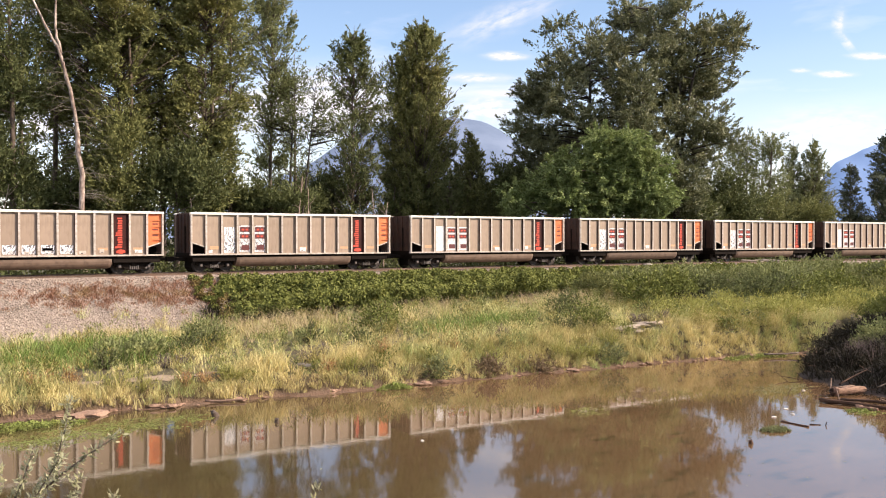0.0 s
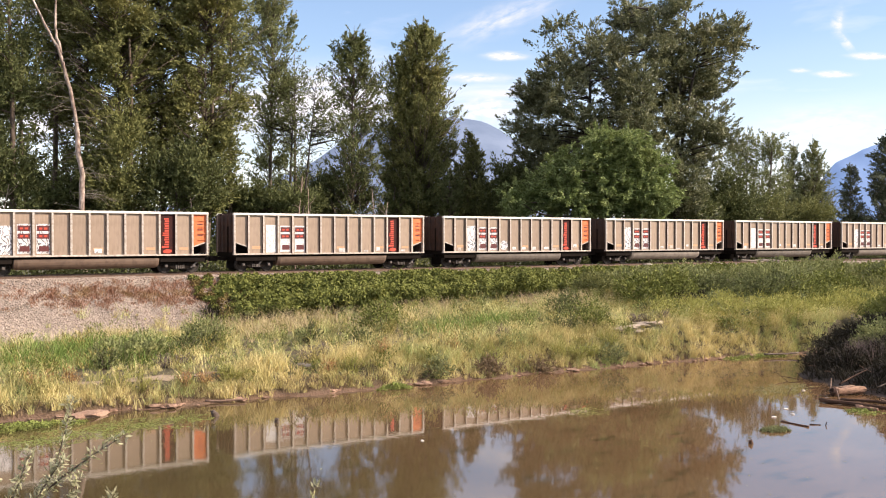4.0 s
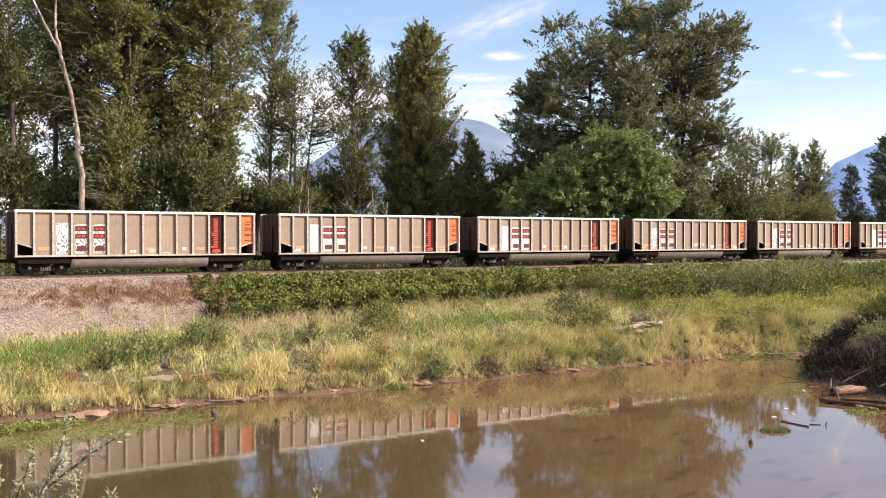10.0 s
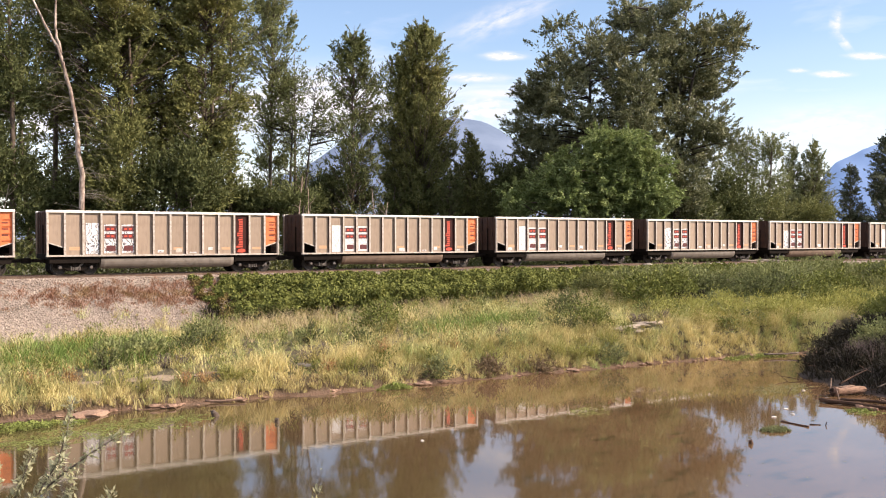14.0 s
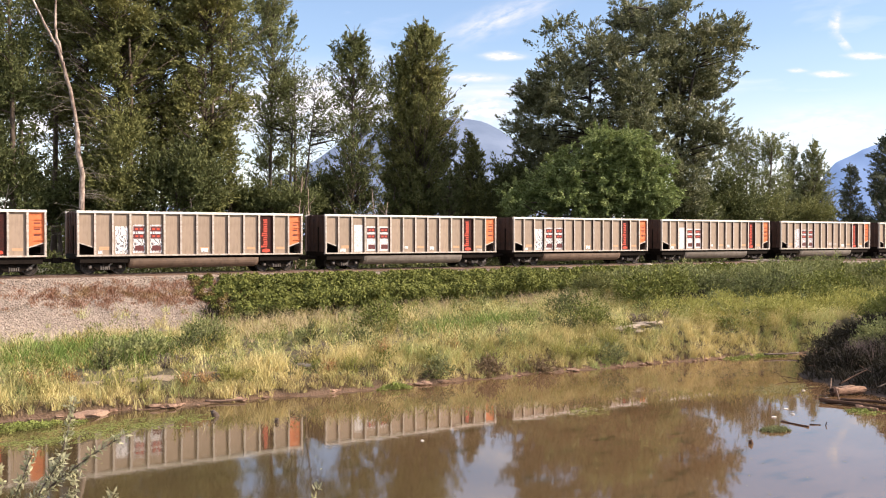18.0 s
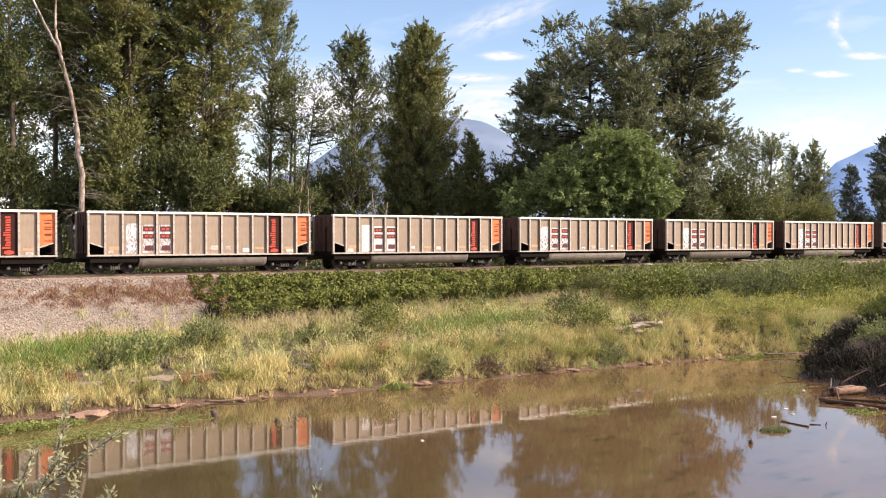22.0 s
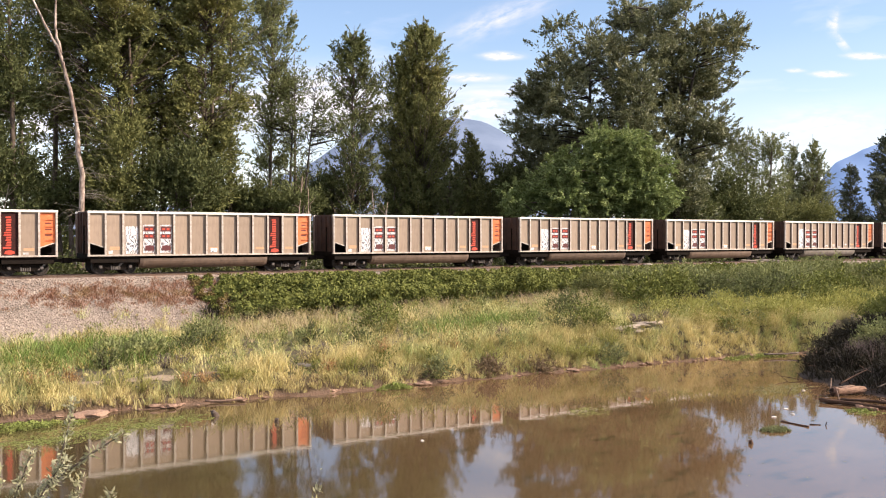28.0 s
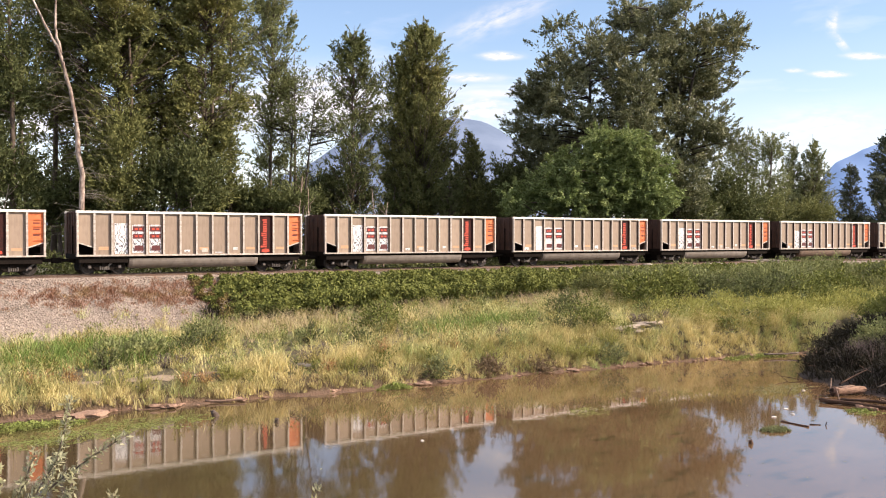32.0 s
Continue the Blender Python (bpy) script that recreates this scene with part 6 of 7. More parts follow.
PLANTS = [
    ("dock_plant", "rust-orange seeding dock in the grass", L_DOCK, 0.5, 0.8, 320, 0.11, 0.35, ((7.1, 38.4), (7.9, 38.0), (11.8, 36.2), (12.6, 36.4), (6.4, 37.6), (17.9, 36.2), (24.4, 36.4), (20.8, 36.6))),
    ("rush_tuft", "yellow-green rushes at the bank's edge", L_LIME, 0.55, 0.85, 420, 0.26, 0.09, ((30.6, 34.8), (31.3, 35.0), (29.9, 35.1), (9.2, 36.5), (10.1, 36.3), (13.6, 36.3), (18.9, 35.9), (26.0, 35.6), (33.0, 35.2))),
    ("dead_weed", "grey-brown dead weeds in the grass", L_PURPLE, 0.6, 0.7, 300, 0.16, 0.2, ((17.7, 37.8), (18.4, 38.0), (36.4, 36.9), (37.5, 37.0), (38.6, 36.8), (12.1, 40.1), (13.0, 40.3), (27.6, 36.9))),
    ("leafy_weed", "dark green leafy weed in the meadow", L_DARK, 0.7, 1.1, 420, 0.16, 0.45, ((14.2, 43.0), (15.0, 43.3), (13.6, 42.7), (31.4, 36.6), (31.0, 37.2), (21.6, 40.2), (9.9, 41.0), (19.8, 42.0), (39.8, 39.5), (42.0, 40.0))),
    ("goldenrod", "yellow flowering weed beside the sand", L_GOLD, 0.25, 0.5, 160, 0.08, 0.5, ((10.4, 38.8), (24.0, 38.5), (15.8, 38.9))),
]


def plants():
    for k, (kind, label, mat, r, h, n, leaf, narrow, spots) in enumerate(PLANTS):
        rng = random.Random(840 + k)
        for i, (x, y) in enumerate(spots):
            f = rng.uniform(0.75, 1.2)
            plant(kind, label, x, y, r * f, h * rng.uniform(0.8, 1.2), mat, n, 860 + 20 * k + i, leaf, narrow)


def mound_litter():
    rng = np.random.default_rng(54)
    n = 24000
    x, y = rng.uniform(33, 50, n), rng.uniform(14, 30, n)
    d = shore_distance(np.stack([x, y], 1))
    k = (d > 0.05) & (d < 7)
    x, y = x[k], y[k]
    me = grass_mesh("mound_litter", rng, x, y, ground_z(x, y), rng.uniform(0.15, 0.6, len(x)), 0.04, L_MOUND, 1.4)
    tagged(new("mound_litter", me), "tangle of dark dead twigs and stalks", "brush", kind="stuff")


def mound_stalks():
    rng = np.random.default_rng(55)
    n = 420
    x, y = rng.normal(39.2, 0.6, n), rng.normal(25.3, 0.5, n)
    k = shore_distance(np.stack([x, y], 1)) > 0.3
    x, y = x[k], y[k]
    me = grass_mesh("dry_stalks", rng, x, y, ground_z(x, y) + 0.2, rng.uniform(0.5, 1.0, len(x)), 0.018, L_PURPLE, 0.7)
    tagged(new("dry_stalks", me), "tuft of grey-brown dry stalks before the mound", "grass", kind="stuff")


def sand_patch():
    """A trodden sandy strip above the water."""
    n, m = 40, 14
    vs, fs = [], []
    for i in range(n):
        for j in range(m):
            s, t = i / (n - 1) * 2 - 1, j / (m - 1) * 2 - 1
            w = 0.42 * math.sqrt(max(0.0, 1 - s * s)) * (1 + 0.8 * noise.noise(Vector((s * 5, t, 2))))
            x = 10.6 + 3.0 * s + 0.2 * noise.noise(Vector((s * 3, t * 2, 7)))
            vs.append((x, 37.75 - 0.12 * (x - 10.6) + w * t))
    z = ground_z([v[0] for v in vs], [v[1] for v in vs]) + 0.03
    for i, j in product(range(n - 1), range(m - 1)):
        fs.append((i * m + j, (i + 1) * m + j, (i + 1) * m + j + 1, i * m + j + 1))
    tagged(new("sand_patch", mesh_of("sand_patch", [(v[0], v[1], q) for v, q in zip(vs, z)], fs, M_SAND, True)), "bare pale sand strip in the grass", "sand", kind="structure")


sand_patch()
meadow_mix()
plants()
mound_litter()
mound_stalks()
bramble_thicket()
grow_meadow()
rust_weeds()
ballast()

# willows and bushes on the right of the bank, and single bushes in the grass
BUSHES = [
    ("willow_bush", "grey-green willow bush on the bank", 62.0, 51.5, 3.2, 2.0, L_WILLOW),
    ("willow_bush", "grey-green willow bush on the bank", 69.0, 52.0, 3.6, 1.9, L_WILLOW),
    ("willow_bush", "tall grey-green willow bush below the rails", 77.0, 52.5, 4.0, 2.9, L_WILLOW),
    ("willow_bush", "tall grey-green willow bush below the rails", 84.0, 51.5, 4.0, 3.0, L_WILLOW),
    ("willow_bush", "grey-green willow bush beside the pond end", 66.0, 46.0, 3.2, 1.9, L_WILLOW),
    ("leafy_bush", "yellow-green bush beside the pond end", 72.0, 45.0, 3.5, 1.9, L_BRAMBLE),
    ("leafy_bush", "yellow-green bush on the low bank", 60.0, 42.0, 3.0, 1.3, L_BRAMBLE),
    ("leafy_bush", "yellow-green bush on the low bank", 53.0, 38.5, 3.0, 1.1, L_BRAMBLE),
    ("leafy_bush", "dark leafy bush in the meadow", 51.0, 45.5, 2.6, 1.5, L_DARK),
    # the next two bushes: dark leaf colour stands for shade in the scrub
    ("leafy_bush", "dark green bush in the scrub", 50.0, 44.0, 1.6, 1.4, L_DARK),
    ("dead_bush", "dark half-dead bush in the scrub", 46.0, 41.6, 0.9, 0.8, L_MOUND),
    ("dead_bush", "dark half-dead bush in the scrub", 58.5, 47.5, 1.3, 1.2, L_PURPLE),
    ("leafy_bush", "olive tuft at the bank's edge", 22.7, 35.0, 0.35, 0.35, L_OLIVE),
    ("dead_bush", "brown dead stalks at the bank's edge", 25.2, 34.8, 0.35, 0.25, L_STALK),
    ("dead_bush", "brown dead stalks at the bank's edge", 28.0, 34.7, 0.35, 0.25, L_STALK),
    ("leafy_bush", "olive tuft at the bank's edge", 32.6, 34.6, 0.35, 0.35, L_OLIVE),
    ("leafy_bush", "round green bush in the meadow", 33.4, 37.2, 0.9, 1.1, L_BRAMBLE),
    ("leafy_bush", "dark green weed clump in the grass", 35.6, 41.5, 1.0, 1.2, L_DARK),
    ("leafy_bush", "single leafy sapling in the grass", 24.2, 43.0, 0.8, 1.5, L_BRAMBLE),
    ("willow_bush", "grey-green weed clump in the grass", 15.6, 45.0, 0.8, 1.1, L_WILLOW),
    ("willow_bush", "low grey-green weeds in the grass", 11.2, 43.0, 1.5, 0.55, L_WILLOW),
]
rng = random.Random(58)
MIXED = [("leafy_bush", "bright green leafy bush above the pond end", L_BRAMBLE), ("willow_bush", "grey-green willow bush above the pond end", L_WILLOW), ("leafy_bush", "yellow-green bush above the pond end", L_POPLAR),
         ("leafy_bush", "dull olive bush above the pond end", L_OLIVE), ("leafy_bush", "dark green bush above the pond end", L_DARK)]
for i in range(34):
    kind, label, m = MIXED[(i * 7 + i // 3) % 5 if i % 3 else i % 2]
    x = 45 + 44 * (i / 33) + rng.uniform(-2, 2)
    y = rng.choice((40.5, 43.5, 46.5, 49.5, 52.0, 53.5)) + rng.uniform(-1, 1)
    r = rng.uniform(1.5, 2.7)
    BUSHES.append((kind, label, x, y, r, r * rng.uniform(0.6, 0.95) + 0.2, m))
for i, (kind, label, x, y, r, h, m) in enumerate(BUSHES):
    h = min(h, 1.65) if y > 48 else h
    shrub(kind, label, x, y, [(0, 0, h * 0.45, r, r * 0.8, h * 0.45), (r * 0.45, 0.2, h * 0.7, r * 0.5, r * 0.5, h * 0.35), (-r * 0.5, -0.2, h * 0.55, r * 0.5, r * 0.5, h * 0.35)],
          m, 60 + i, count=int(36 + 52 * r * h), per=24, leaf=0.19 if r > 1.2 else 0.14, shell=0.55, length=0.55 + 0.12 * h, rise=1.2 if m is L_WILLOW else 0.6, stems=12)

# the overgrown mound on the near side, its shade put into near-black brush
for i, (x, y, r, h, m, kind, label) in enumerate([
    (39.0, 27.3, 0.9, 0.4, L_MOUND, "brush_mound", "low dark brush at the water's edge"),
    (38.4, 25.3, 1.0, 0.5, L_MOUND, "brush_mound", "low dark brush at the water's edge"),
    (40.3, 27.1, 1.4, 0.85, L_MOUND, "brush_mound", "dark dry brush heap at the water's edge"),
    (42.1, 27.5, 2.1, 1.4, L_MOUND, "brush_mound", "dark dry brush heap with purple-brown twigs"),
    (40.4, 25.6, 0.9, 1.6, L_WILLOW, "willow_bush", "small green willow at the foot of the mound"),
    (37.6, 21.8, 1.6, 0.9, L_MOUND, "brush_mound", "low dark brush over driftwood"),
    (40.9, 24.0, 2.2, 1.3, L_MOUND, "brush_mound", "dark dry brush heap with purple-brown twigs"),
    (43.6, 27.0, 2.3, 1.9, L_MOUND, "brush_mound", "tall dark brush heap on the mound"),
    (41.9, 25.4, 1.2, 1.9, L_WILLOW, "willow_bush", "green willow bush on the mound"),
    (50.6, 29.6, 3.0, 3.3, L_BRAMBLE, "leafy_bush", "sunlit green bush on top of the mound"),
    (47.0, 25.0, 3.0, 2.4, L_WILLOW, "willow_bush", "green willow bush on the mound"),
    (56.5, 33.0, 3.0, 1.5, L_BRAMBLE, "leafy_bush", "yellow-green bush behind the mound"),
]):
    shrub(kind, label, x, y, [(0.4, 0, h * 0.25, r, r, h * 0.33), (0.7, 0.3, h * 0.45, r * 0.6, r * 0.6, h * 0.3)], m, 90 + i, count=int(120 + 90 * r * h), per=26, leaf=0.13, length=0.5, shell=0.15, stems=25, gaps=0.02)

# unseen tree added right of the pond only to cast shade on the mound
tree("cottonwood_tree", "unseen leafy cottonwood added to shade the brush mound", *beside(54.6, 16.0), [(0.0, 0.3, 10.0), (0.2, -1.5, 9.0)],
     [(-1.2, 0, 7.2, 2.6, 2.6, 1.8), (1.0, 0.5, 8.4, 2.2, 2.2, 1.5), (0.0, -1.0, 5.6, 2.6, 2.6, 1.5)], L_DARK, 49, count=700, limbs=40, gaps=0.0)

# ---- brush behind the rails ----


def strip_brush(name, label, seed, n, x0, x1, y0, y1, height, leaf, mat):
    """Low leafy growth in a strip along the track."""
    rng = np.random.default_rng(seed)
    x, y = rng.uniform(x0, x1, n), rng.uniform(y0, y1, n)
    h = height * (0.65 + 0.5 * wobble(x, y, 0.35) + 0.3 * wobble(x, y, 1.3))
    z = ground_z(x, y) + np.maximum(h, 0.1) * rng.uniform(0.05, 1, n) ** 0.6
    pos = np.repeat(np.stack([x, y, z], 1), 3, 0) + rng.normal(0, 0.12, (n * 3, 3))
    q = leaf_quads(rng, pos, np.full(n * 3, leaf), np.tile(np.array([[0.2, -0.3, 0.7]]), (n * 3, 1)), 0.6)
    tagged(new(name, quads(name, q, mat)), label, "bushes", kind="stuff")


# dark leaves also carry the shade behind the rails
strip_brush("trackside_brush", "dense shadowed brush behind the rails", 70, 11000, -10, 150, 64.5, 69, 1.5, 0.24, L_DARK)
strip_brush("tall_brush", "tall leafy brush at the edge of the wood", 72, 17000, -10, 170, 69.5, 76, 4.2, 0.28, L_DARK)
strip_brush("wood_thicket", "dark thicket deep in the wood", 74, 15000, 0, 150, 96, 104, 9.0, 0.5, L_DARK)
strip_brush("wood_floor_brush", "green undergrowth under the trees", 71, 9000, -10, 160, 70, 80, 1.4, 0.34, L_POPLAR)


def bank_scrub():
    """Mixed leafy scrub on the right of the meadow."""
    rng = np.random.default_rng(73)
    for name, label, mat, n, seed, lo in (("yellow_scrub", "yellow-green leafy scrub above the pond end", L_OLIVE, 1000, 3.0, 0.0), ("green_scrub", "green leafy scrub on the low bank", L_BRAMBLE, 1350, 9.0, -0.4),
                                          ("grey_scrub", "grey-green scrub and reeds below the rails", L_WILLOW, 1200, 17.0, -0.4)):
        x, y = rng.uniform(37, 95, n), rng.uniform(34.0, 53.5, n)
        edge = step((x - 38 - 0.45 * (y - 36)) / 9)
        f = wobble(x + seed * 3, y + seed, 0.28) + 0.5 * wobble(x - seed, y, 0.9) + (0.14 * (y - 47) if mat is L_WILLOW else 0.0)
        k = (f > lo) & (edge > rng.uniform(0, 1, n)) & (shore_distance(np.stack([x, y], 1)) > 0.8)
        x, y, f = x[k], y[k], f[k]
        h = np.maximum(0.5 + 0.4 * np.clip(f, -0.5, 1.2) + 0.6 * wobble(x, y * 1.3 + seed, 0.7) + 0.3 * wobble(x + seed, y, 2.3), 0.1) * (1.3 if mat is L_WILLOW else 1.0)
        r = rng.uniform(0.22, 0.6, len(x))
        z = np.minimum(ground_z(x, y) + np.maximum(h - 0.6 * r, 0.05), 3.7 + 0.25 * wobble(x, y, 0.9) - 0.8 * r)
        q = heaps(rng, x, y, z, r, 62, 0.16, 0.5, 0.9)
        tagged(new(name, quads(name, q, mat)), label, "bushes", kind="stuff")

    # rank yellow-green weeds at the head of the pond
    n = 3400
    x, y = rng.uniform(38, 62, n), rng.uniform(33.2, 42.5, n)
    k = (shore_distance(np.stack([x, y], 1)) > 0.5) & (np.abs((x - 49.5) / 11) ** 2 + np.abs((y - 37.6) / 4.4) ** 2 < rng.uniform(0.35, 1.1, n)) & (y > 31.5 + 0.25 * (x - 44))
    x, y = x[k], y[k]
    ball = rng.normal(0, 1, (len(x), 22, 3)) * (np.array([0.22, 0.2, 0.24]) * rng.uniform(0.6, 1.4, (len(x), 1, 1)))
    z = ground_z(x, y) + np.maximum(0.55 + 0.5 * wobble(x, y, 1.1) - rng.exponential(0.15, len(x)), 0.1)
    pos = (np.stack([x, y, z], 1)[:, None] + ball).reshape(-1, 3)
    q = leaf_quads(rng, pos, np.full(len(pos), 0.17), unit(ball.reshape(-1, 3)) * 0.6 + np.array([0, -0.2, 0.5]), 0.4, face=ball.reshape(-1, 3) * 2.0 + np.array([0.1, -0.5, 0.75]), loose=0.5)
    tagged(new("rank_weeds", quads("rank_weeds", q, L_LIME)), "yellow-green rank weeds at the pond's end", "weeds", kind="stuff")


bank_scrub()


def sapling(label, right, ahead, height, lean, seed, mat):
    """A slim bare stem with a few twigs."""
    rng = np.random.default_rng(seed)
    x, y = spot(right, ahead)
    root = tagged(new("sapling"), label, "tree")
    root.location = (x, y, ground_at(x, y) - 0.1)
    S = np.array(SIDE)
    top = S * lean + np.array([0, 0, height])
    place("stem", tubes("stem", [(bent(rng, (0, 0, 0), top, 7, 0.03), list(np.linspace(0.09, 0.02, 7)))], mat, 6), root)
    for k in range(7):
        t = rng.uniform(0.35, 0.95)
        e = top * t + S * rng.uniform(-0.9, 0.9) + np.array([0, 0, rng.uniform(0.3, 1.1)])
        place("twig", tubes("twig", [(bent(rng, top * t, e, 4, 0.08), [0.03, 0.022, 0.014, 0.005])], mat, 5), root)


for k, (r, a, h, l) in enumerate([(-12.0, 76.5, 9.0, 0.7), (-11.3, 76.8, 8.0, 0.4), (-5.5, 80.0, 8.2, -0.5), (-5.0, 80.5, 7.0, 0.3), (-31.5, 68.5, 8.0, 0.2), (-18.6, 71.0, 7.5, -0.4)]):
    sapling("slim pale leafless sapling behind the track", r, a, h, l, 600 + k, M_PALEBARK)

# ---- driftwood and floating things ----


def log(kind, label, a, b, r, mat, seed, category="driftwood", rough=0.18, broken=True):
    """A log from a to b: tapered, knobbly, with torn ends."""
    rng = random.Random(seed)
    a, b = Vector(a), Vector(b)
    n, sides = 9, 9
    d = (b - a).normalized()
    u = d.cross(Vector((0, 0, 1)))
    u = u.normalized() if u.length > 0.01 else Vector((1, 0, 0))
    w = u.cross(d)
    vs, fs = [], []
    for i in range(n):
        t = i / (n - 1)
        c = (b - a) * t + w * (0.05 * (b - a).length * math.sin(3 * t + seed)) * 0.3
        for k in range(sides):
            ang = 2 * math.pi * k / sides
            rr = r * (1 - 0.35 * t) * (1 + rough * (noise.noise(Vector((t * 4 + seed, math.cos(ang) * 1.5, math.sin(ang) * 1.5))) + rng.uniform(-0.3, 0.3)))
            end = d * (rng.uniform(-0.5, 0.5) * r if broken and i in (0, n - 1) else 0)
            vs.append(c + (u * math.cos(ang) + w * math.sin(ang)) * rr + end)
    for i, k in product(range(n - 1), range(sides)):
        k2 = (k + 1) % sides
        fs.append((i * sides + k, i * sides + k2, (i + 1) * sides + k2, (i + 1) * sides + k))
    fs += [tuple(range(sides))[::-1], tuple(range((n - 1) * sides, n * sides))]
    ob = tagged(new(kind, mesh_of(kind, vs, fs, mat, True)), label, category)
    ob.location = a
    return ob


log("stake", "thin pale stake standing in the scrub", (67.5, 50.0, ground_at(67.5, 50.0) - 0.2), (67.6, 50.0, 3.7), 0.035, M_STONE, 30, "stake", 0.1)
log("log", "rotten red-brown log end lying on the mud spit", (33.7, 23.05, 0.16), (35.3, 22.75, 0.20), 0.17, M_ROTTEN, 1, rough=0.75)
log("plank", "pale split slab lying on the rotten log", (33.7, 23.15, 0.31), (34.9, 22.95, 0.33), 0.035, M_DRIFT, 31, rough=0.5)
log("log", "long dark sodden log at the water's edge", (32.0, 22.5, 0.06), (32.9, 19.6, 0.12), 0.085, M_SODDEN, 2, rough=0.5)
log("log", "second sodden log beside the long one", (32.6, 22.0, 0.10), (33.6, 19.4, 0.16), 0.06, M_SODDEN, 32, rough=0.5)
log("log", "broken brown driftwood butt half in the water", (31.9, 20.9, 0.06), (32.2, 20.2, 0.05), 0.10, M_ROTTEN, 3, rough=0.5)
log("branch", "thin grey branch leaning over the logs", (32.4, 21.9, 0.10), (33.5, 22.8, 0.36), 0.022, M_DRIFT, 4)
log("branch", "pale stick among the logs", (33.6, 21.0, 0.2), (33.3, 20.3, 0.12), 0.028, M_DRIFT, 5)
log("branch", "grey stick in the driftwood heap", (35.0, 22.0, 0.4), (36.6, 21.6, 0.8), 0.025, M_TIE, 6)
log("branch", "dark stick in the driftwood heap", (34.6, 23.4, 0.35), (36.6, 23.5, 0.8), 0.04, M_SODDEN, 7)
log("branch", "grey stick propped on the brush heap", (37.0, 24.4, 0.5), (38.0, 23.0, 1.2), 0.02, M_TIE, 8)
log("pole", "dark pole floating on the pond", (27.55, 20.85, 0.01), (27.5, 19.75, 0.03), 0.045, M_SODDEN, 9, rough=0.5)
log("branch", "thin dark twig floating on the pond", (27.9, 20.0, 0.01), (28.15, 19.75, 0.02), 0.018, M_SODDEN, 33)
log("branch", "hooked dark twig standing out of the pond", (28.2, 19.62, -0.1), (28.26, 19.6, 0.12), 0.022, M_SODDEN, 10)
log("stump", "small dark stump in the pond", (23.8, 19.1, -0.1), (23.75, 19.1, 0.13), 0.08, M_SODDEN, 11, rough=0.4)
log("stump", "dark snag end in the shallow water", (11.7, 32.5, -0.1), (11.5, 32.4, 0.2), 0.13, M_WETWOOD, 12, rough=0.4)
log("stump", "dark snag end in the pond", (13.0, 30.3, -0.1), (13.0, 30.2, 0.15), 0.09, M_WETWOOD, 13, rough=0.4)
log("log", "bleached grey log lying in the grass", (33.9, 36.1, ground_at(33.9, 36.1) - 0.02), (36.9, 36.2, ground_at(36.9, 36.2) + 0.20), 0.13, M_BLEACHED, 14, rough=0.5)
log("log", "bleached broken log lying in the grass", (35.9, 36.3, ground_at(35.9, 36.3) + 0.12), (38.3, 36.5, ground_at(38.3, 36.5) + 0.04), 0.17, M_BLEACHED, 24, rough=0.5)
log("log", "dark fallen branch at the weedy pond end", (41.6, 32.6, 0.14), (43.4, 31.8, 0.24), 0.055, M_WETWOOD, 15, rough=0.5)
log("branch", "dead stick lying on the clay edge", (12.2, 35.2, 0.10), (13.6, 34.7, 0.10), 0.05, M_DRIFT, 16)
log("timber", "weathered timber lying beside the track", (72.0, 57.5, 4.30), (73.7, 55.4, 4.10), 0.09, M_BLEACHED, 17, "timber", 0.08)
log("timber", "weathered timber lying beside the track", (72.9, 57.5, 4.32), (74.4, 55.6, 4.12), 0.08, M_BLEACHED, 18, "timber", 0.08)
log("timber", "weathered timber lying beside the track", (70.2, 57.5, 4.25), (71.8, 56.4, 4.12), 0.09, M_BLEACHED, 19, "timber", 0.08)
for i in range(15):
    rng = random.Random(300 + i)
    x, y = 36.5 + rng.uniform(-1.2, 3.5), 23.6 + rng.uniform(-3.2, 3.0)
    z = ground_at(x, y)
    a = rng.uniform(0, 6.28)
    ln = rng.uniform(0.4, 1.1)
    log("branch", "grey broken branch in the driftwood heap" if i % 6 == 0 else "dark broken branch in the driftwood heap", (x, y, z + 0.08),
        (x + math.cos(a) * ln, y + math.sin(a) * ln, max(z, ground_at(x + math.cos(a) * ln, y + math.sin(a) * ln)) + rng.uniform(0.1, 0.5)), rng.uniform(0.012, 0.024), M_DRIFT if i % 6 == 0 else M_SODDEN, 300 + i, rough=0.5)


for i in range(26):
    rng = random.Random(900 + i)
    x, y = rng.uniform(32.6, 36.2), rng.uniform(18.6, 24.4)
    z, a, ln = max(ground_at(x, y), 0.0), rng.uniform(-0.9, 0.6), rng.uniform(0.35, 1.3)
    bleached = i % 8 == 0
    log("branch", "bleached stick in the driftwood heap" if bleached else "wet brown stick in the driftwood heap", (x, y, z + 0.05), (x + math.cos(a) * ln, y + math.sin(a) * ln, max(z, ground_at(x + math.cos(a) * ln, y + math.sin(a) * ln)) + rng.uniform(0.06, 0.3)),
        rng.uniform(0.012, 0.035), M_DRIFT if bleached else M_SODDEN, 900 + i, rough=0.5)


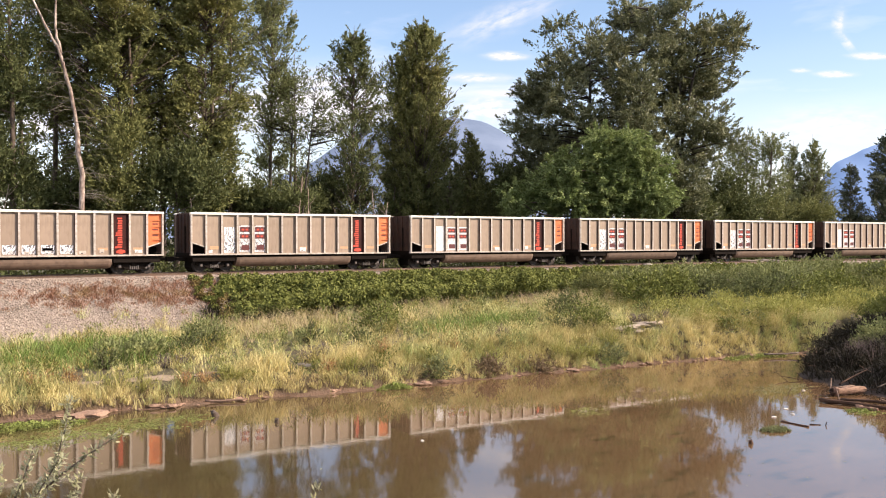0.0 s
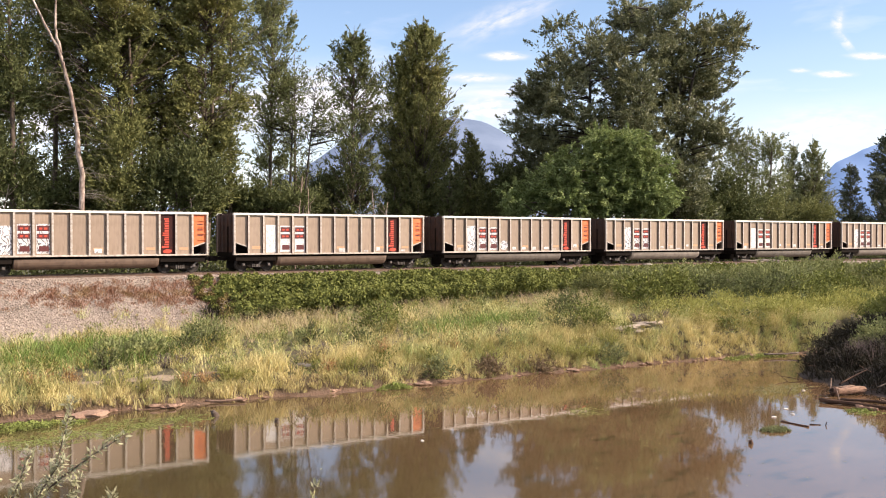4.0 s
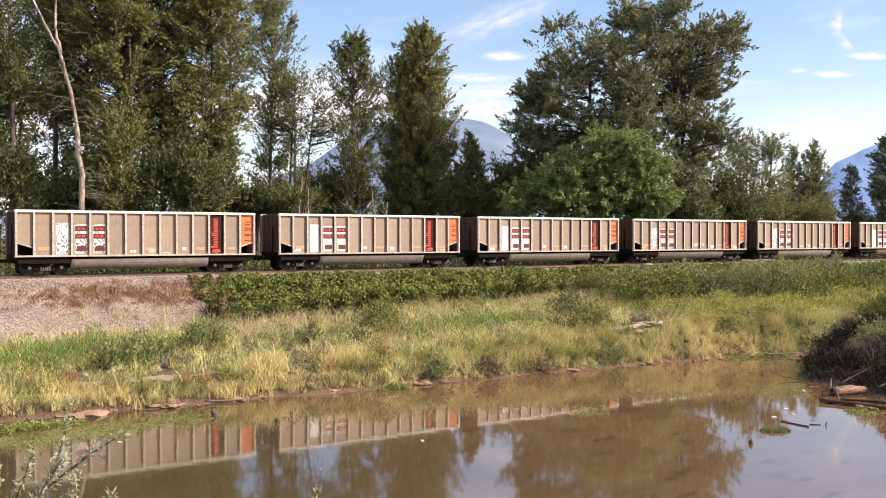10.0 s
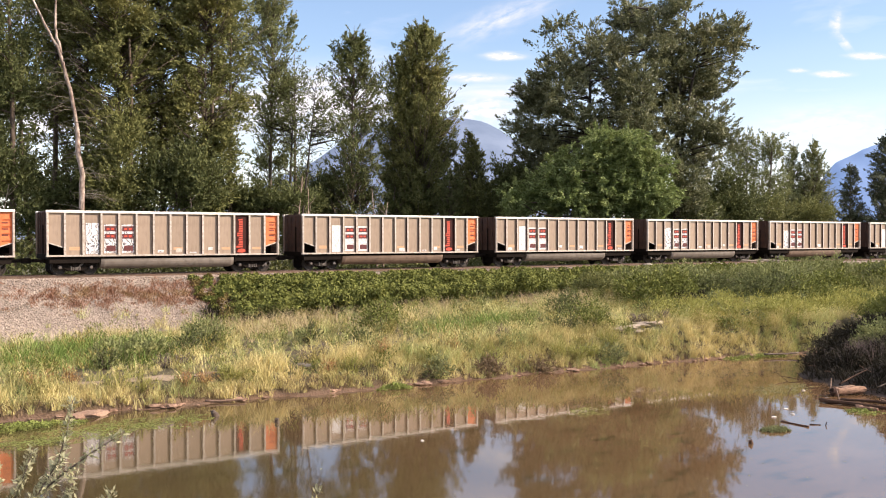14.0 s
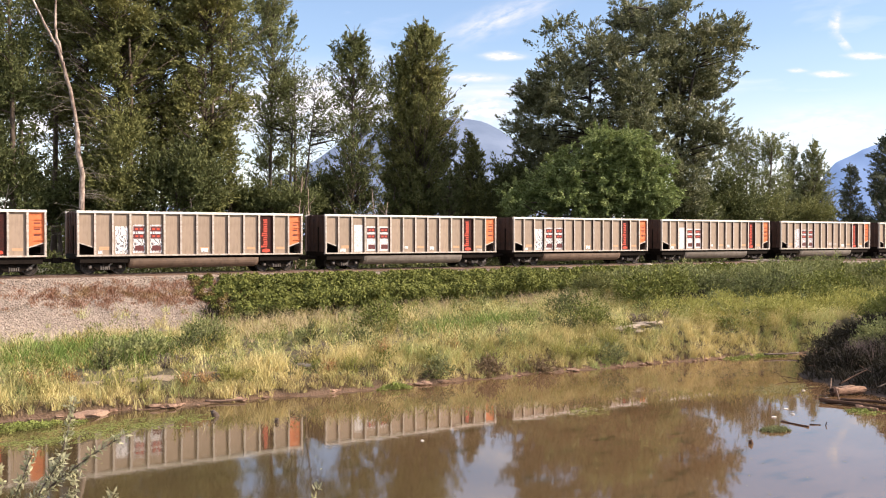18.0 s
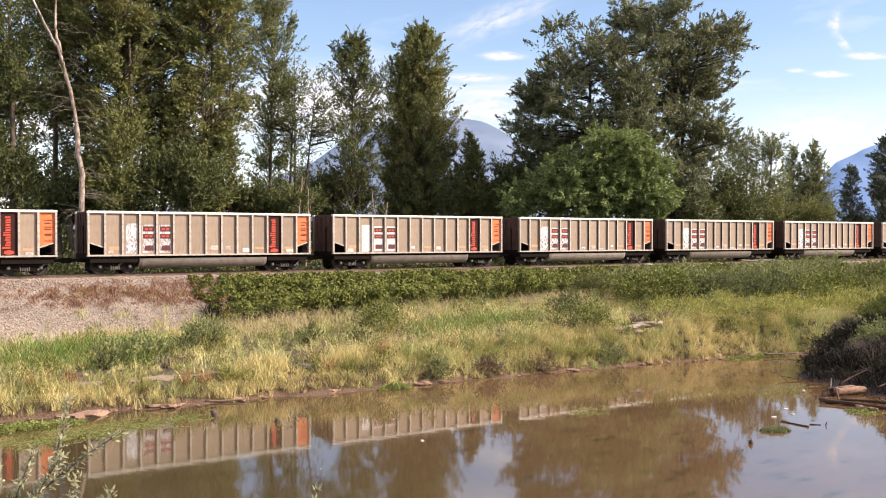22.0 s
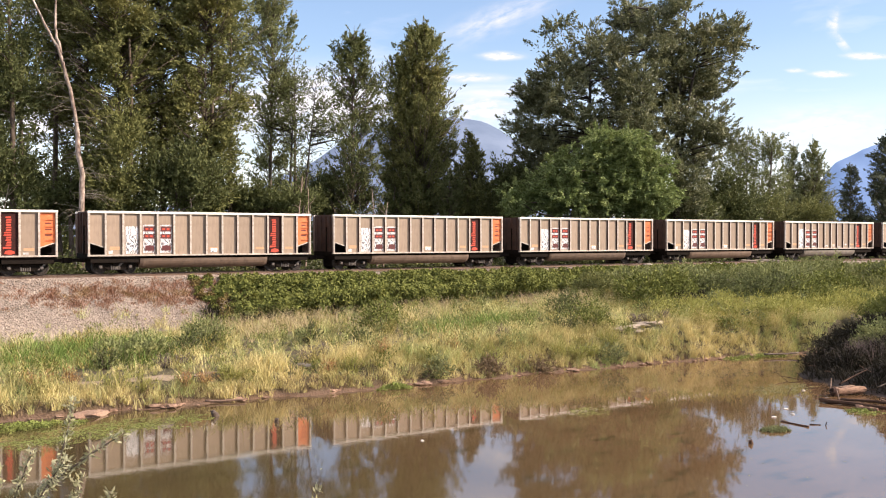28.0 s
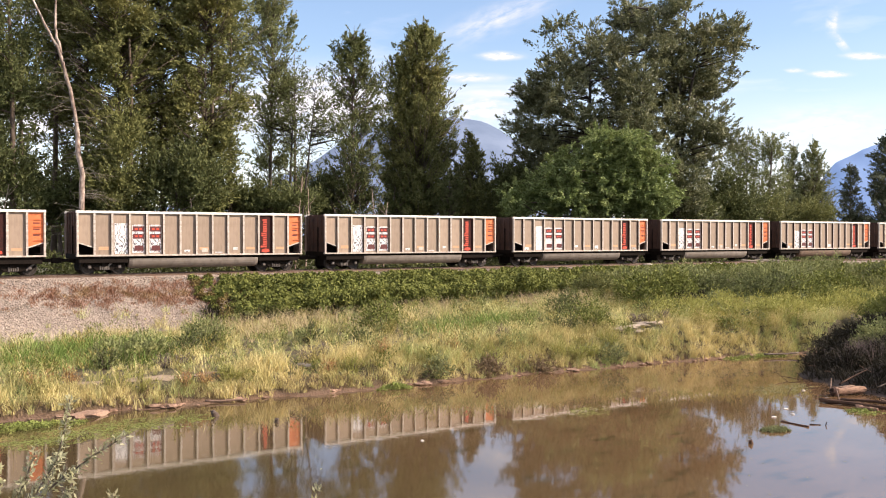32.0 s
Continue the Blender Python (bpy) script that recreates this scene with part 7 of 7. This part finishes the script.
def rock(kind, label, x, y, r, mat, seed, z=None, flat=0.55, category="stone"):
    rng = random.Random(seed)
    stretch = rng.uniform(0.65, 1.1)
    bm = bmesh.new()
    bmesh.ops.create_icosphere(bm, subdivisions=2, radius=r)
    for v in bm.verts:
        v.co *= 1 + 0.65 * noise.noise(v.co * (1.9 / r) + Vector((seed, 0, 0))) + 0.12 * rng.uniform(-1, 1)
        v.co.z *= flat * 0.7
        v.co.x *= rng.uniform(0.97, 1.03) * 1.3
    for v in bm.verts:
        v.co.y *= stretch
    ob = tagged(new(kind, bm_mesh(kind, bm, mat, kind != "clay_lump")), label, category)
    ob.location = (x, y, (ground_at(x, y) if z is None else z) + r * flat * 0.1)
    ob.rotation_euler[2] = rng.uniform(0, 6.28)
    return ob


rock("clay_lump", "red-brown clay lump fallen at the water's edge", 10.3, 35.15, 0.22, M_CLAY, 1, 0.08, category="clay")
rock("clay_lump", "red-brown clay lump fallen at the water's edge", 10.85, 34.9, 0.17, M_CLAY, 2, 0.08, category="clay")
rock("clay_lump", "long clay shelf under the grass", 7.9, 35.0, 0.6, M_CLAY, 3, 0.02, 0.3, category="clay")
rock("clay_lump", "clay lump under the grass edge", 13.5, 35.0, 0.2, M_CLAY, 4, 0.05, category="clay")
rock("clay_lump", "clay lump under the grass edge", 22.6, 34.6, 0.22, M_CLAY, 5, 0.05, category="clay")
rock("clay_lump", "clay lump under the grass edge", 17.4, 34.8, 0.22, M_CLAY, 6, 0.05, category="clay")
rock("stone", "pale flat stone in the grass", 17.2, 37.0, 0.38, M_STONE, 7, None, 0.3)
for i in range(70):
    rng = random.Random(500 + i)
    x = rng.uniform(3, 42)
    rock("clay_lump", "small clay lump at the water's edge", x, float(np.interp(x, [3, 20, 31, 42], [35.4, 34.6, 34.2, 33.2])) + rng.uniform(-0.2, 0.35),
         rng.uniform(0.05, 0.10) * rng.choice((1, 1, 1.3, 2.2)), M_CLAY, 500 + i, 0.04, category="clay")
for i in range(16):
    rng = random.Random(960 + i)
    x = 33.8 + 4.4 * (i / 15)
    y, r = 36.1 + 0.1 * (x - 34.6) + rng.uniform(-0.5, 0.6), rng.uniform(0.12, 0.34) * (1.3 if 3 < i < 12 else 0.9)
    rock("soil_clod", "pale bare soil clod in the grass", x, y, r, M_PALESOIL, 60 + i, ground_at(x, y) + 0.10 + 0.03 * (i % 3), 0.3, category="soil")
for x, y, r, k in ((57.5, 56.8, 0.30, 1), (65.0, 56.9, 0.28, 2), (66.2, 56.8, 0.24, 3)):
    rock("stone", "pale stone beside the track", x, y, r, M_STONE, 40 + k, 4.05)


def weed_mat(kind, label, x, y, rx, ry, n, height, seed, leaf=0.10, mat=None):
    """A patch of water weed lying on the surface."""
    rng = np.random.default_rng(seed)
    a, r = rng.uniform(0, 2 * math.pi, n), rng.uniform(0, 1, n) ** 0.6
    px, py = rx * r * np.cos(a), ry * r * np.sin(a)
    k = (wobble(px * 3 + seed, py * 3, 1.0) > rng.uniform(-0.9, 0.3, n)) & (r < 0.8 + 0.35 * np.sin(3 * a + seed) * np.cos(5 * a + 2 * seed) + 0.1 * np.sin(11 * a))
    px, py, r = px[k], py[k], r[k]
    pos = np.stack([px, py, 0.004 + height * (1 - r * r) * rng.uniform(0, 1, len(px))], 1)
    lean = np.stack([rng.normal(0, 1, len(px)), rng.normal(0, 1, len(px)), np.full(len(px), 0.25 if height > 0.05 else 0.0)], 1)
    q = leaf_quads(rng, pos, np.full(len(px), leaf), lean, 0.5)
    q[..., 2] = np.maximum(q[..., 2] * (1.0 if height > 0.05 else 0.12), 0.003)
    ob = tagged(new(kind, quads(kind, q, mat or L_ALGAE)), label, "water plants", kind="stuff")
    ob.location = (x, y, 0)


weed_mat("algae_mat", "thick olive algae mat floating on the pond", 26.1, 20.0, 0.65, 0.4, 1700, 0.14, 1, 0.08, L_OLIVE)
weed_mat("water_weed", "thin floating water weed", 23.2, 25.9, 1.3, 0.8, 420, 0.02, 2, 0.13)
weed_mat("water_weed", "thin floating water weed near the bank", 8.0, 32.2, 4.2, 1.5, 5200, 0.04, 3, 0.11)
weed_mat("water_weed", "bright green weed along the bank", 4.8, 33.9, 2.9, 0.95, 3600, 0.16, 4, 0.12)
weed_mat("water_weed", "loose green weed drifting off the bank", 5.0, 31.2, 2.6, 1.0, 1800, 0.03, 11, 0.11)
weed_mat("water_weed", "bright green tuft at the bank foot", 20.0, 34.2, 0.8, 0.4, 900, 0.25, 5, 0.14)
weed_mat("water_weed", "bright green weed at the pond end", 41.6, 32.9, 2.8, 0.8, 2200, 0.10, 6, 0.13)
weed_mat("water_weed", "scattered brown weed off the mound", 36.0, 29.6, 4.0, 1.6, 900, 0.02, 7, 0.12, L_MOUND)
weed_mat("water_weed", "green weed among the driftwood", 31.6, 20.4, 0.9, 0.7, 500, 0.08, 8, 0.10)
weed_mat("water_weed", "olive weed trailing off the mound", 33.6, 25.4, 2.0, 1.2, 1500, 0.02, 10, 0.12, L_OLIVE)
weed_mat("water_weed", "thin floating water weed", 21.5, 21.0, 1.2, 0.9, 120, 0.01, 9, 0.08)


def floating_bits():
    rng = np.random.default_rng(80)
    n = 420
    r, a = rng.uniform(-14, 14, n), rng.uniform(22, 40, n)
    x, y = r * SIDE.x + a * AHEAD.x, r * SIDE.y + a * AHEAD.y
    k = shore_distance(np.stack([x, y], 1)) < -0.6
    x, y = x[k], y[k]
    pos = np.stack([x, y, np.full(len(x), 0.003)], 1)
    lean = np.stack([rng.normal(0, 1, len(x)), rng.normal(0, 1, len(x)), np.zeros(len(x))], 1)
    q = leaf_quads(rng, pos, rng.uniform(0.03, 0.11, len(x)), lean, 0.5)
    q[..., 2] = 0.004
    tagged(new("floating_leaves", quads("floating_leaves", q, L_OLIVE)), "fallen leaves and specks on the water", "leaves", kind="stuff")


floating_bits()
for x, y in ((28.0, 21.5), (29.7, 22.3), (29.0, 21.5), (15.6, 25.0), (33.9, 24.6)):
    rock("foam_fleck", "small white scrap floating on the pond", x, y, 0.06, M_CHORD, int(x * 10), 0.01, category="scrap")

# ---- willow shoots close to the viewpoint ----
SHOOTS = []


def near_willow():
    root = tagged(new("willow_shrub"), "pale willow shoots with narrow leaves", "bush")
    x, y = spot(-4.9, 9.0)
    z0 = ground_at(x, y)
    root.location = (x, y, z0 - 0.05)
    S, A = np.array(SIDE), np.array(AHEAD)
    place("stool", tubes("stool", [([(0, 0, 0), (0.05, 0.02, 0.5), (0.08, 0.04, 1.0)], [0.09, 0.07, 0.05])], M_BARK, 8), root)
    # bend and tip of each shoot: metres right of the stool and height above the water, then depth
    for k, (r0, h0, r1, h, dep) in enumerate([(0.55, 3.75, 1.88, 4.53, 0.0), (1.15, 3.6, 1.26, 4.78, 0.3), (1.2, 3.4, 1.52, 4.16, -0.2), (0.7, 3.5, 0.92, 4.32, 0.2), (1.3, 3.2, 1.72, 3.92, 0.1), (0.9, 3.6, 1.42, 4.40, -0.3),
                                           (0.5, 3.4, 0.62, 4.12, 0.1), (3.3, 2.6, 3.70, 3.93, 0.2)]):
        rng = np.random.default_rng(700 + k)
        foot = np.array([0.06, 0.03, 0.8])
        tip = S * r1 + A * dep + np.array([0, 0, h - z0])
        mid = S * r0 + A * dep * 0.6 + np.array([0, 0, h0 - z0])
        t = np.linspace(0, 1, 9)[:, None]
        path = (1 - t) ** 2 * foot + 2 * t * (1 - t) * mid + t ** 2 * tip
        shoot = place("shoot", tubes("shoot", [([tuple(p - foot) for p in path], list(np.linspace(0.022, 0.005, 9)))], M_BARK, 5), root, tuple(foot))
        n = 270
        u = rng.uniform(0.5, 1, n)[:, None]
        pos = (1 - u) ** 2 * foot + 2 * u * (1 - u) * mid + u ** 2 * tip - foot + rng.normal(0, 0.022, (n, 3))
        q = leaf_quads(rng, pos, np.full(n, 0.062), np.tile(tip - mid, (n, 1)) * 0.5 + rng.normal(0, 0.5, (n, 3)), 0.32, full=True)
        place("leaf_spray", quads("leaf_spray", q, L_SHOOT), shoot)["kind"] = "stuff"
        SHOOTS.append(shoot)


near_willow()

# ---- drifting clouds ----


def cloud_mat(seed, thick):
    m, nt, bs = base_mat("thin_white_cloud")
    nt.nodes.remove(bs)
    em, tr, mix = nt.nodes.new("ShaderNodeEmission"), nt.nodes.new("ShaderNodeBsdfTransparent"), nt.nodes.new("ShaderNodeMixShader")
    em.inputs[0].default_value, em.inputs[1].default_value = (1, 1, 1, 1), 0.62
    co = coords(nt, "Generated")
    gr = nt.nodes.new("ShaderNodeTexGradient")
    gr.gradient_type = "QUADRATIC_SPHERE"
    mp = nt.nodes.new("ShaderNodeMapping")
    mp.inputs["Location"].default_value, mp.inputs["Scale"].default_value = (-1, -1, 0), (2, 2, 0)
    nt.links.new(co, mp.inputs[0])
    nt.links.new(mp.outputs[0], gr.inputs[0])
    nf = noise_fac(nt, coords(nt), 0.014 + 0.003 * (seed % 3), 0.34, 0.66, 8, 0.65, (0.5, 1.8, 1))
    mu = nt.nodes.new("ShaderNodeMath")
    mu.operation, mu.use_clamp = "MULTIPLY", True
    nt.links.new(gr.outputs["Fac"], mu.inputs[0])
    nt.links.new(nf, mu.inputs[1])
    sc = nt.nodes.new("ShaderNodeMath")
    sc.operation, sc.use_clamp = "MULTIPLY", True
    sc.inputs[1].default_value = thick
    nt.links.new(mu.outputs[0], sc.inputs[0])
    nt.links.new(sc.outputs[0], mix.inputs[0])
    nt.links.new(tr.outputs[0], mix.inputs[1])
    nt.links.new(em.outputs[0], mix.inputs[2])
    nt.links.new(mix.outputs[0], nt.nodes["Material Output"].inputs[0])
    return m


CLOUDS = []


def cloud(label, right, up, wide, tall, tilt, thick, seed):
    """A thin cloud sheet far off over the hills."""
    n = 12
    vs = [(wide * (i / n - 0.5), tall * (j / 4 - 0.5), 12 * math.sin(i * 0.9 + j)) for i in range(n + 1) for j in range(5)]
    fs = [(i * 5 + j, (i + 1) * 5 + j, (i + 1) * 5 + j + 1, i * 5 + j + 1) for i in range(n) for j in range(4)]
    ob = tagged(new("backdrop_cloud", mesh_of("backdrop_cloud", vs, fs, cloud_mat(seed, thick), True)), label, "cloud", kind="structure")
    x, y = spot(right, 4300)
    m = look((x, y, up), (x - AHEAD.x * 100, y - AHEAD.y * 100, up)) @ pose(0, 0, 0, 0, 180, -tilt)
    ob.matrix_world = m
    ob.visible_shadow = False
    CLOUDS.append((ob, m))


# (right, up) in metres at 4.3 km
for k, (label, px, py, w, h, tilt, thick) in enumerate([
    ("slanting wispy white cloud", 0.060, 0.229, 1050, 230, 21, 1.05), ("flat white cloud streak", 0.068, 0.191, 310, 60, 0, 3.6),
    ("hooked white cloud wisp", 0.416, 0.226, 95, 190, -12, 1.5), ("tail of the hooked cloud wisp", 0.424, 0.206, 70, 190, 34, 1.3), ("flat white cloud streak", 0.452, 0.191, 330, 48, 0, 3.4),
    ("flat white cloud streak", 0.413, 0.172, 280, 45, 0, 3.4), ("small white cloud streak", 0.377, 0.176, 150, 32, 0, 2.0),
    ("white cloud bank over the mountain", 0.047, 0.135, 560, 240, 0, 2.2), ("white cloud bank above the ridge", 0.40, 0.115, 1100, 330, 4, 1.6),
    ("thin veil of cloud high over the wood", 0.05, 0.290, 900, 330, 5, 2.2), ("thin veil of cloud high over the ridge", 0.42, 0.300, 1500, 300, 0, 1.2),
    ("flat lilac cloud streak", 0.035, 0.168, 520, 70, 1, 2.0), ("flat white cloud streak", 0.062, 0.152, 420, 50, -1, 2.6), ("white cloud bank behind the poplars", -0.13, 0.140, 1300, 480, 3, 4.5),
    ("white cloud bank behind the wood", -0.27, 0.125, 900, 420, 2, 3.2), ("white cloud bank behind the wood", -0.43, 0.125, 700, 420, -2, 3.0)]):
    cloud(label, px * 4300, 6.3 + py * 4300, w, h, tilt, thick, k)


# seconds and wagon lengths gone by since the start
RUN = [(0, 0.0), (1, 0.955), (2, 1.909), (3, 2.864), (6, 5.755), (7, 6.721), (8, 7.688), (9, 8.656), (10, 9.630), (11, 10.600), (12, 11.571), (13, 12.546), (14, 13.526),
       (17, 16.441), (18, 17.421), (19, 18.411), (20, 19.405), (21, 20.391), (22, 21.385), (23, 22.379), (24, 23.378), (25, 24.376), (28, 27.383), (29, 28.392), (30, 29.398), (31, 30.410), (32, 31.423)]


def motions():
    for x, w in WAGONS:
        walk(w, [(t, pose(x - n * PITCH, TRACK_Y, RAIL)) for t, n in RUN])
    ts = [r[0] for r in RUN]
    ns = [r[1] for r in RUN]
    # all wheels roll alike: one turn table for each axle place, shared by the wagons
    lead = [o for o in WAGONS[0][1].children_recursive if o.name.startswith("wheelset")]
    for k, o in enumerate(lead):
        at = o.location.copy()
        rows = []
        for i in range(32 * FPS + 1):
            gone = float(np.interp(i / FPS, ts, ns)) * PITCH
            rows.append((i / FPS, Matrix.LocRotScale(at, Euler((0, -gone / 0.457, 0)), None)))
        walk(o, rows)
        for x, w in WAGONS[1:]:
            twin = [c for c in w.children_recursive if c.name.startswith("wheelset")][k]
            twin.rotation_mode = "QUATERNION"
            twin.animation_data_create()
            twin.animation_data.action = o.animation_data.action
            twin.animation_data.action_slot = o.animation_data.action_slot
    # shoots stir in the breeze
    for k, o in enumerate(SHOOTS):
        rng = random.Random(900 + k)
        at = o.location.copy()
        walk(o, [(0.8 * i, Matrix.LocRotScale(at, Euler((radians(rng.uniform(-0.7, 0.7)), radians(rng.uniform(-0.9, 0.9)), 0)), None)) for i in range(41)])
    # clouds drift slowly to the left
    for o, m in CLOUDS:
        walk(o, [(0, m), (32, Matrix.Translation(-SIDE * 26) @ m)])


motions()
